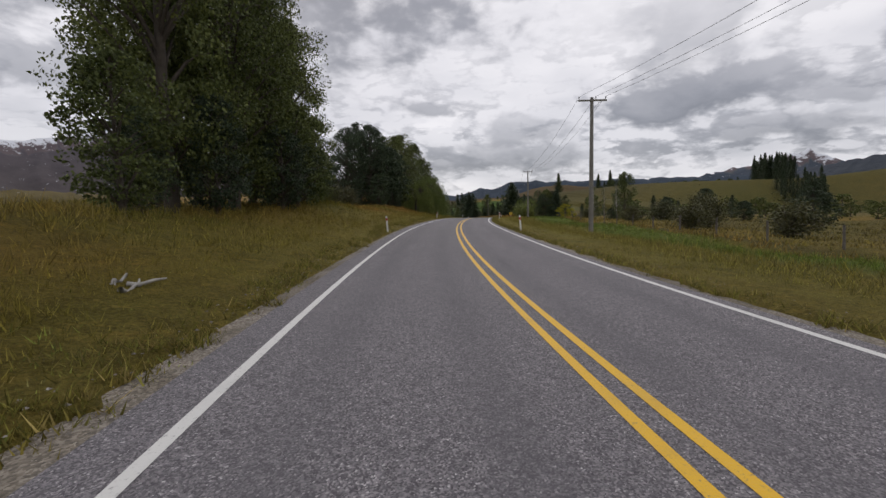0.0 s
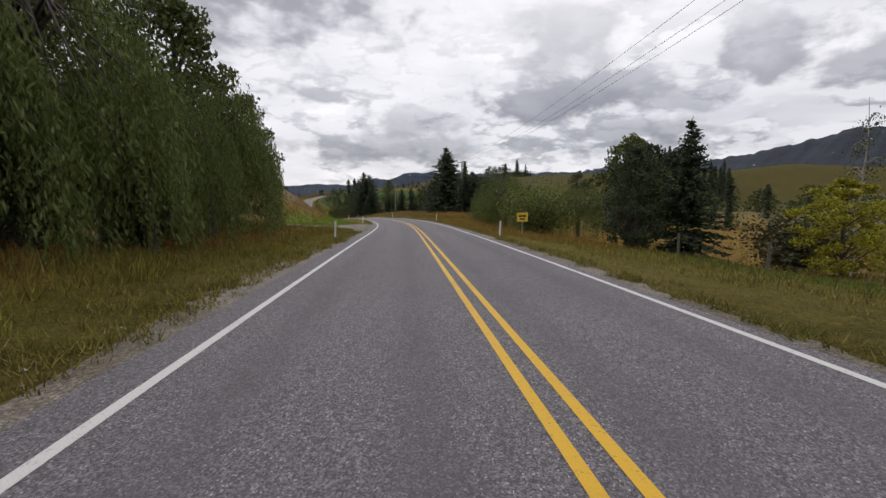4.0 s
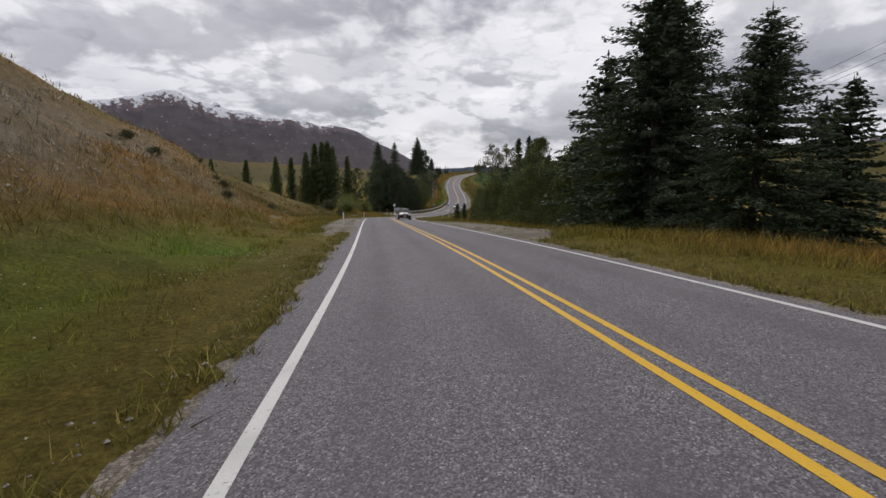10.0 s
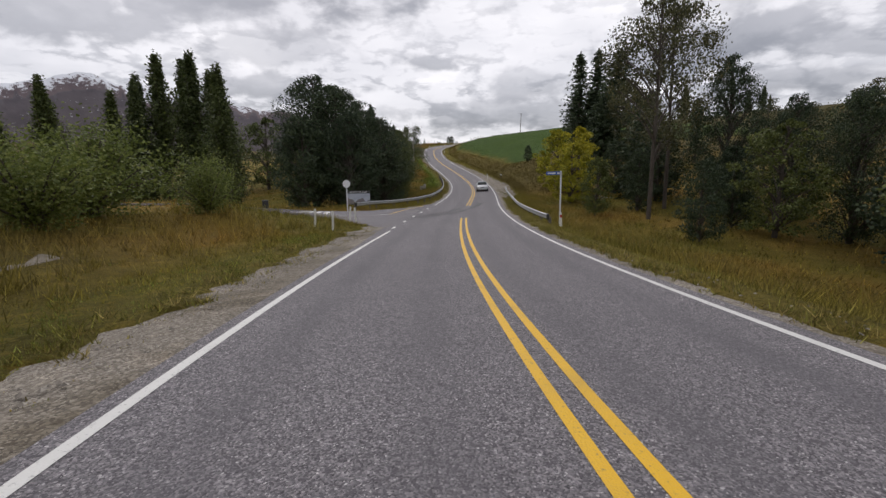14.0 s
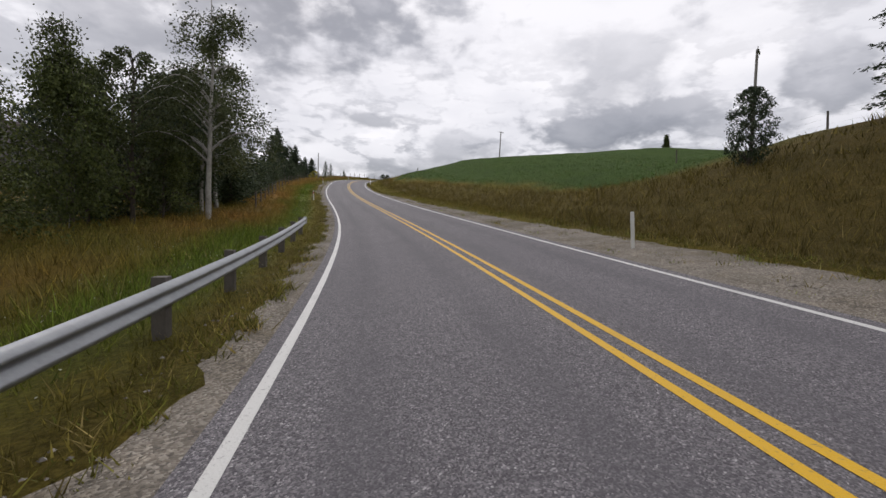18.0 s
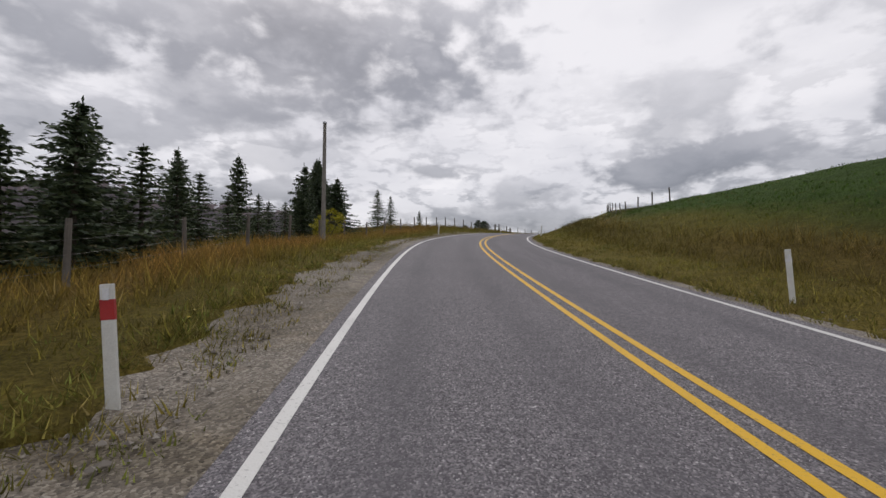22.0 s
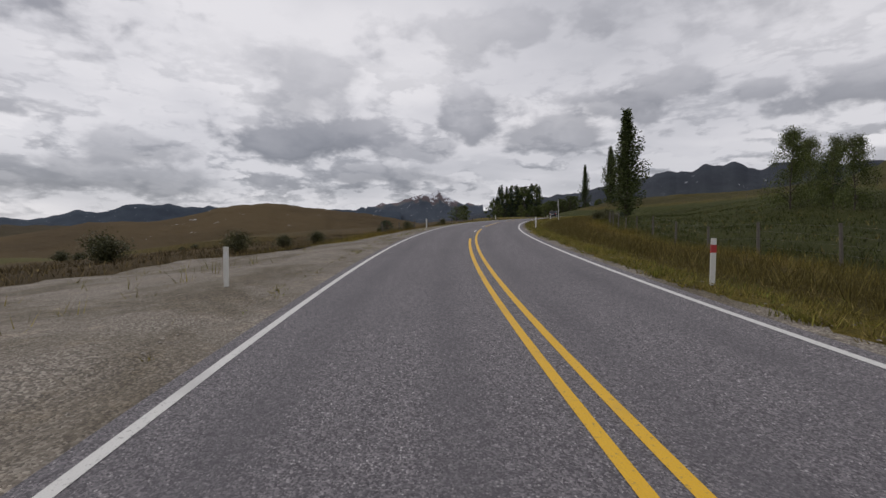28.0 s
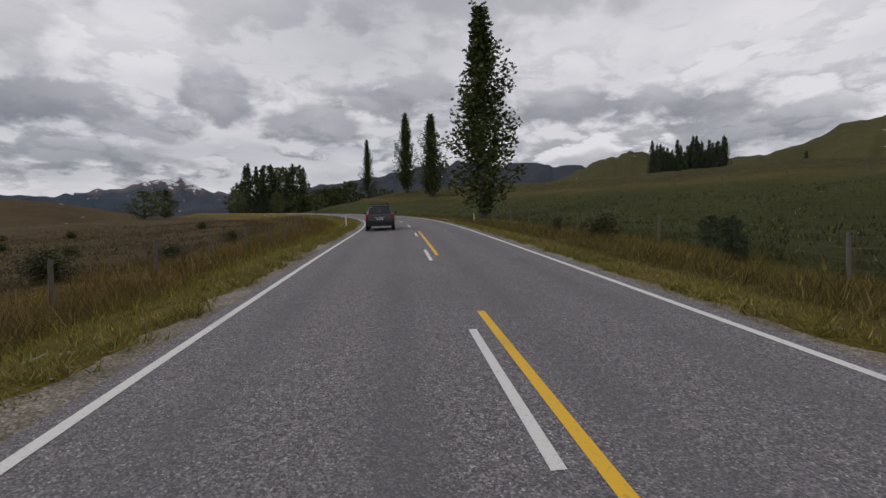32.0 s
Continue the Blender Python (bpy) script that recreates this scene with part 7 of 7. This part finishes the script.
mailbox = thing("mailbox", "small pale letterbox on a timber stake", "mailbox")
part("stake", bm_box((0.08, 0.08, 1.1), (0, 0, 0.35), 0.006), TIMBER, mailbox)
part("box", bm_box((0.28, 0.42, 0.24), (0, 0, 1.0), 0.03), SIGN_WHITE, mailbox)
part("flap", bm_box((0.24, 0.012, 0.16), (0, -0.216, 1.0), 0.004), GALV, mailbox)
mailbox.matrix_basis = pose(*spot(398, 6.6), 0, 0, facing(398))
wheelie = thing("wheelie_bin", "dark wheelie bin at the side road", "bin")
part("body", bm_box((0.5, 0.55, 0.95), (0, 0, 0.52), 0.04), BLACK, wheelie)
part("lid", bm_box((0.54, 0.62, 0.07), (0, 0, 1.03), 0.025), BLACK, wheelie)
for x in (-0.24, 0.24):
    part("wheel", bm_rod((x - 0.03, 0.24, 0.1), (x + 0.03, 0.24, 0.1), 0.1, sides=14), BLACK, wheelie)
wheelie.matrix_basis = pose(*spot(346, -17.5), 0, 0, 20)

# concrete culvert head behind the creek-side rail
CONCRETE = Nodes("weathered_concrete")
CONCRETE = CONCRETE.done(CONCRETE.mix(CONCRETE.noise(1.8, 6, 0.65), (0.20, 0.19, 0.17), (0.40, 0.385, 0.35)), 0.9)
culvert = thing("culvert_head", "weathered pale concrete culvert head beside the creek", "culvert")
part("headwall", bm_box((0.35, 2.4, 1.5), (0, 0, 0.1), 0.03), CONCRETE, culvert)
for y in (-1.35, 1.35):
    part("wing_wall", bm_box((1.0, 0.25, 1.1), (-0.35, y, -0.05), 0.03), CONCRETE, culvert)
culvert.matrix_basis = pose(*spot(396, -8.4), 0, 0, facing(396))


def log_pile(label, s, q, count, size, seed):
    """A few bare fallen limbs lying on one another."""
    rr = np.random.RandomState(seed)
    root = thing("fallen_branch", label, "branch")
    for i in range(count):
        a, L = rr.uniform(0, 3.14), size * rr.uniform(0.5, 1.0)
        c = rr.normal(0, 0.18 * size, 2)
        d = np.array([math.cos(a), math.sin(a), rr.uniform(-0.08, 0.15)])
        P = np.array([c[0], c[1], 0.06 + 0.04 * i]) + d * np.linspace(-0.5, 0.5, 6)[:, None] * L + rr.normal(0, 0.03, (6, 3))
        part("limb", joined_tubes("limb", [tube(P, np.linspace(0.05, 0.015, 6) * size ** 0.5, 7)], PALE_BARK), None, root)
    root.matrix_basis = pose(*spot(s, q), 0, 0, facing(s))


log_pile("bleached dead branches lying on the mown verge", 8, -6.2, 3, 0.9, 3)
log_pile("pale driftwood limbs on the bank below the rail", 363, 15, 7, 3.0, 5)

# a knocked-over edge marker on the gravel, and a short dark stake in the opposite verge
fallen = thing("fallen_marker_post", "knocked-over white marker post lying on the gravel", "marker post")
part("stake", bm_box((0.09, 0.028, 1.15), (0, 0, 0.575), 0.008), POST_WHITE, fallen)
part("reflector", bm_box((0.045, 0.012, 0.09), (0, -0.021, 1.0), 0.003), SILVER_BAND, fallen)
fallen.matrix_basis = pose(*spot(444.0, 5.3, 0.05), 8, 86, facing(443.8))
stub = thing("verge_stake", "short dark stake with a blue cap in the verge", "stake")
part("stake", bm_box((0.05, 0.05, 0.60), (0, 0, 0.14), 0.005), DARK_METAL, stub)
part("cap", bm_box((0.056, 0.056, 0.08), (0, 0, 0.46), 0.006), SIGN_BLUE, stub)
stub.matrix_basis = pose(*spot(442, -5.0), 4, 0, facing(442))

# ---------- vehicles ----------
GLASS_DARK = Nodes("tinted_glass")
GLASS_DARK = GLASS_DARK.done((0.012, 0.014, 0.016), 0.07, spec=0.35)
TYRE = plain("tyre_rubber", (0.018, 0.018, 0.018), (0.03, 0.03, 0.03), 12, 0.85)
ALLOY = plain("alloy_wheel", (0.45, 0.45, 0.46), (0.36, 0.36, 0.37), 8, 0.3, 0.0, 0.8)
TAIL_RED = plain("tail_lamp_red", (0.36, 0.015, 0.012), (0.28, 0.012, 0.010), 20, 0.15, 0.0, coat=0.6)
LAMP_CLEAR = plain("headlamp_lens", (0.62, 0.63, 0.64), (0.50, 0.51, 0.53), 20, 0.12, 0.0, 0.2, coat=0.6)
PLATE = plain("plate_white", (0.70, 0.70, 0.68), (0.62, 0.62, 0.60), 9, 0.4)
GRIT = plain("dark_plastic", (0.022, 0.022, 0.023), (0.035, 0.034, 0.034), 10, 0.7)


def car_paint(name, c):
    w = Nodes(name)
    dust = w.ramp(w.noise(3.0, 5), [(0.4, 0.0), (0.75, 0.06)])
    return w.done(w.mix(dust, c, (0.2, 0.18, 0.15)), 0.25, None, 0.0, 0.0, spec=0.4, coat=0.35)


def loft(sections):
    """A skin over closed rings with equal counts, capped at both ends."""
    bm = bmesh.new()
    rings = [[bm.verts.new(p) for p in ring] for ring in sections]
    n = len(rings[0])
    for a, b in zip(rings, rings[1:]):
        for i in range(n):
            bm.faces.new((a[i], a[(i + 1) % n], b[(i + 1) % n], b[i]))
    bm.faces.new(rings[0][::-1]), bm.faces.new(rings[-1])
    bmesh.ops.recalc_face_normals(bm, faces=bm.faces[:])
    for f in bm.faces:
        f.smooth = True
    return bm


def body_ring(y, w, lo, belt, crown=0.03):
    """One cross-section of the lower body: sill, tumblehome sides and a slightly crowned deck."""
    half = [(0.0, lo), (w * 0.80, lo), (w * 0.95, lo + 0.07), (w, lo + 0.22), (w * 1.0, lo + (belt - lo) * 0.62), (w * 0.975, belt - 0.06), (w * 0.93, belt), (w * 0.5, belt + crown)]
    return [(x, y, z) for x, z in half] + [(0, y, belt + crown * 1.25)] + [(-x, y, z) for x, z in half[:0:-1]]


def pane(name, quad, parent, mat, inset=0.05, out=0.006):
    """A window pane laid just proud of the cabin, inset from the four corners given."""
    q = [Vector(p) for p in quad]
    c = sum(q, Vector()) / 4
    nrm = (q[1] - q[0]).cross(q[3] - q[0]).normalized()
    bm = bmesh.new()
    inner = [p + (c - p) * (inset * 2) / max((c - p).length, 0.01) * 0.7 for p in q]
    vs = [bm.verts.new(p + nrm * out) for p in inner]
    f = bm.faces.new(vs)
    got = bmesh.ops.extrude_face_region(bm, geom=[f])
    bmesh.ops.translate(bm, verts=[e for e in got["geom"] if isinstance(e, bmesh.types.BMVert)], vec=nrm * 0.004)
    bmesh.ops.recalc_face_normals(bm, faces=bm.faces[:])
    return part(name, bm, mat, parent)


def wheel(parent, x, y, r, w):
    bm = bmesh.new()
    bmesh.ops.create_cone(bm, cap_ends=True, segments=28, radius1=r, radius2=r, depth=w, matrix=pose(x, y, r, 0, 90, 0))
    bmesh.ops.bevel(bm, geom=[e for e in bm.edges if abs(e.verts[0].co.x - e.verts[1].co.x) < 1e-4 and len(e.link_faces) == 2 and any(len(f.verts) > 8 for f in e.link_faces)], offset=0.03, segments=3, affect="EDGES")
    tyre = part("wheel", bm, TYRE, parent)
    sx = math.copysign(1, x)
    bm = bmesh.new()
    for k in range(7):
        a = k * 6.283 / 7
        box(bm, (0.022, 0.06, r * 0.58), (x + sx * (w / 2 + 0.004), y + math.sin(a) * r * 0.33, r + math.cos(a) * r * 0.33), 0.006, pose(0, 0, 0, -math.degrees(a), 0, 0))
    rod(bm, (x + sx * (w / 2 - 0.01), y, r), (x + sx * (w / 2 + 0.02), y, r), 0.07, 0.05, 14)
    for a0 in range(28):
        a, b = a0 * 6.283 / 28, (a0 + 1) * 6.283 / 28
        rod(bm, (x + sx * (w / 2 + 0.004), y + math.sin(a) * r * 0.66, r + math.cos(a) * r * 0.66), (x + sx * (w / 2 + 0.004), y + math.sin(b) * r * 0.66, r + math.cos(b) * r * 0.66), 0.014, sides=5)
    part("rim", bm, ALLOY, tyre)


def car(label, paint, L=4.7, W=1.76, H=1.47, belt=0.93, clear=0.24, rear_drop=0.55, hood=1.35, rack=False, high_tail=True, boot=0.12):
    """An estate or saloon car, nose towards +y, standing on z = 0."""
    root = thing("car", label, "car")
    w, f, b = W / 2, L / 2, -L / 2
    nose = belt - 0.20
    secs = [body_ring(b, w * 0.82, clear + 0.16, belt - 0.06), body_ring(b + 0.10, w * 0.95, clear + 0.04, belt), body_ring(b + 0.6, w, clear, belt + 0.01), body_ring(b + L * 0.35, w, clear - 0.02, belt), body_ring(f - hood - 0.35, w, clear - 0.02, belt - 0.02),
            body_ring(f - hood, w * 0.995, clear, belt - 0.01, 0.05), body_ring(f - hood * 0.5, w * 0.985, clear, belt - 0.09, 0.06), body_ring(f - 0.28, w * 0.94, clear + 0.02, nose, 0.05), body_ring(f - 0.08, w * 0.84, clear + 0.06, nose - 0.12, 0.03), body_ring(f, w * 0.70, clear + 0.12, nose - 0.22, 0.02)]
    body = part("body", loft(secs), paint, root)
    y0, y1 = b + boot, f - hood + 0.12
    r0, r1 = b + boot + rear_drop * 0.75, y1 - 0.95
    wt, wb, zt = w * 0.74, w * 0.94, H
    low = [(wb, y0, belt - 0.03), (wb, y1, belt - 0.03), (-wb, y1, belt - 0.03), (-wb, y0, belt - 0.03)]
    bm = bmesh.new()
    rows = []
    for k in range(6):
        t = k / 5
        g = t if k < 5 else 1.0
        ww = wb + (wt - wb) * g
        ya, yb = y0 + (r0 - y0) * g ** 1.25, y1 + (r1 - y1) * g ** 0.95
        zz2 = belt - 0.03 + (zt - 0.05 - belt + 0.03) * g
        rows.append([(ww, ya, zz2), (ww, (ya + yb) / 2, zz2 + 0.01), (ww * 0.99, yb, zz2), (0, yb + 0.10, zz2), (-ww * 0.99, yb, zz2), (-ww, (ya + yb) / 2, zz2 + 0.01), (-ww, ya, zz2), (0, ya - 0.05, zz2)])
    cab = loft(rows)
    top = [v for v in cab.verts if v.co.z > zt - 0.06]
    part("cabin", cab, paint, root)
    bm = loft([[(x * 0.99, y, z - 0.015) for x, y, z in rows[-1]], [(x * 0.9, r0 + 0.08 + (y - r0 - 0.08) * 0.94, zt) for x, y, z in rows[-1]], [(x * 0.55, r0 + 0.2 + (y - r0 - 0.2) * 0.85, zt + 0.02) for x, y, z in rows[-1]]])
    part("roof", bm, paint, root)

    def edge(side, t, ahead):
        """A point on the cabin's side: t up from the belt, ahead from rear to front."""
        ww = (wb + (wt - wb) * t) * side
        ya, yb = y0 + (r0 - y0) * t ** 1.25, y1 + (r1 - y1) * t ** 0.95
        return (ww, ya + (yb - ya) * ahead, belt - 0.03 + (zt - belt - 0.02) * t)

    for side in (1, -1):
        for a, c in ((0.03, 0.27), (0.28, 0.58), (0.59, 0.93)):
            q = [edge(side, 0.10, a), edge(side, 0.10, c), edge(side, 0.88, c), edge(side, 0.88, a)]
            pane("side_window", q if side > 0 else q[::-1], root, GLASS_DARK, 0.02)
    q = [edge(-1, 0.12, 0.0), edge(1, 0.12, 0.0), edge(1, 0.9, 0.0), edge(-1, 0.9, 0.0)]
    pane("rear_window", [(x * 0.92, y - 0.045, z) for x, y, z in q], root, GLASS_DARK, 0.03)
    q = [edge(1, 0.06, 1.0), edge(-1, 0.06, 1.0), edge(-1, 0.94, 1.0), edge(1, 0.94, 1.0)]
    pane("windscreen", [(x * 0.95, y + 0.085, z) for x, y, z in q], root, GLASS_DARK, 0.02, 0.012)
    for x in (-w + 0.10, w - 0.10):
        for y in (f - 0.92, b + 0.86):
            wheel(root, x, y, 0.325, 0.205)
            bm = bmesh.new()
            bmesh.ops.create_cone(bm, cap_ends=True, segments=28, radius1=0.385, radius2=0.385, depth=0.05, matrix=pose(math.copysign(w - 0.016, x), y, 0.345, 0, 90, 0))
            part("wheel_arch", bm, GRIT, root)
    part("rear_bumper", bm_box((W * 0.93, 0.16, 0.26), (0, b - 0.0, clear + 0.28), 0.05), paint, root)
    part("rear_skirt", bm_box((W * 0.86, 0.12, 0.14), (0, b + 0.02, clear + 0.12), 0.03), GRIT, root)
    part("front_bumper", bm_box((W * 0.74, 0.14, 0.24), (0, f - 0.02, clear + 0.22), 0.06), paint, root)
    part("grille", bm_box((0.62, 0.04, 0.13), (0, f - 0.005, clear + 0.41), 0.03), GRIT, root)
    part("grille_bar", bm_box((0.60, 0.03, 0.025), (0, f + 0.018, clear + 0.42), 0.008), ALLOY, root)
    for x in (-1, 1):
        part("headlamp", bm_box((0.34, 0.16, 0.15), (x * w * 0.70, f - 0.10, clear + 0.44), 0.05, pose(0, 0, 0, 0, 0, -x * 22)), LAMP_CLEAR, root)
        part("fog_lamp", bm_rod((x * w * 0.66, f - 0.1, clear + 0.16), (x * w * 0.66, f + 0.035, clear + 0.16), 0.05, sides=14), LAMP_CLEAR, root)
        tz = belt - 0.10 if high_tail else belt - 0.16
        part("tail_lamp", bm_box((0.17, 0.14, 0.30 if high_tail else 0.16), (x * (w - 0.13), b + 0.06, tz), 0.035), TAIL_RED, root, "red tail lamp cluster")
        m = part("mirror", bm_box((0.20, 0.09, 0.13), (x * (w + 0.10), y1 - 0.42, belt + 0.07), 0.035), paint, root)
        part("door_handle", bm_box((0.02, 0.18, 0.03), (x * (w + 0.004), -0.15, belt - 0.16), 0.006), paint, root)
        part("door_handle", bm_box((0.02, 0.18, 0.03), (x * (w + 0.004), -1.05, belt - 0.16), 0.006), paint, root)
        part("sill_trim", bm_box((0.03, L * 0.5, 0.09), (x * (w - 0.005), -0.02, clear + 0.05), 0.01), GRIT, root)
    for y, z in ((b - 0.062, belt - 0.26), (f + 0.06, clear + 0.22)):
        p = part("number_plate", bm_box((0.38, 0.014, 0.125), (0, y, z), 0.004), PLATE, root)
        part("text_bar", bm_box((0.28, 0.018, 0.06), (0, y, z)), GRIT, p)
    part("plate_trim", bm_box((0.70, 0.03, 0.03), (0, b - 0.055, belt - 0.155), 0.008), ALLOY, root)
    part("wiper", bm_box((0.42, 0.012, 0.02), (0.08, y0 - 0.055, belt + 0.09), 0.004, pose(0, 0, 0, 0, -8, 0)), GRIT, root)
    if rack:
        for x in (-1, 1):
            part("roof_rail", bm_rod((x * wt * 0.92, r0 + 0.15, zt + 0.05), (x * wt * 0.92, r1 - 0.1, zt + 0.05), 0.018), GRIT, root)
            for y in (r0 + 0.25, r1 - 0.3):
                part("rail_foot", bm_box((0.04, 0.08, 0.06), (x * wt * 0.92, y, zt + 0.02), 0.01), GRIT, root)
        for y in (r0 + 0.45, r1 - 0.45):
            part("crossbar", bm_box((wt * 2.1, 0.06, 0.028), (0, y, zt + 0.085), 0.01), GRIT, root)
        part("bike_clamp", bm_box((0.10, 0.55, 0.09), (wt * 0.70, r0 + 0.5, zt + 0.14), 0.02), GRIT, root)
        part("wheel_tray", bm_box((0.12, 1.1, 0.03), (wt * 0.70, (r0 + r1) / 2, zt + 0.115), 0.01), GRIT, root)
    return root


def park(ob, s, q, turn=0.0):
    p, h = on_road(float(s), float(q)), facing(s)
    g = math.degrees(math.atan(np.interp(s, RS, RG)))
    bank = math.degrees(np.interp(s, RS, RB))
    m = pose(*p, 0, 0, h) @ pose(0, 0, 0, g, bank, 0) @ pose(0, 0, 0.004, 0, 0, turn)
    ob.matrix_basis = m


park(car("dark blue-black estate car with roof rack on the road", car_paint("midnight_paint", (0.012, 0.014, 0.022)), 4.7, 1.78, 1.55, 1.0, 0.27, 0.5, 1.3, True), 725, -1.9)
park(car("glossy black estate car in the oncoming lane", car_paint("black_paint", (0.008, 0.008, 0.009)), 4.7, 1.73, 1.46, 0.92, 0.2, 0.55, 1.4), 284.5, 1.75, 180)
park(car("silver saloon car in the oncoming lane", car_paint("silver_paint", (0.50, 0.51, 0.52)), 4.5, 1.74, 1.43, 0.90, 0.2, 1.2, 1.35, False, False, 0.45), 379, 1.6, 180)
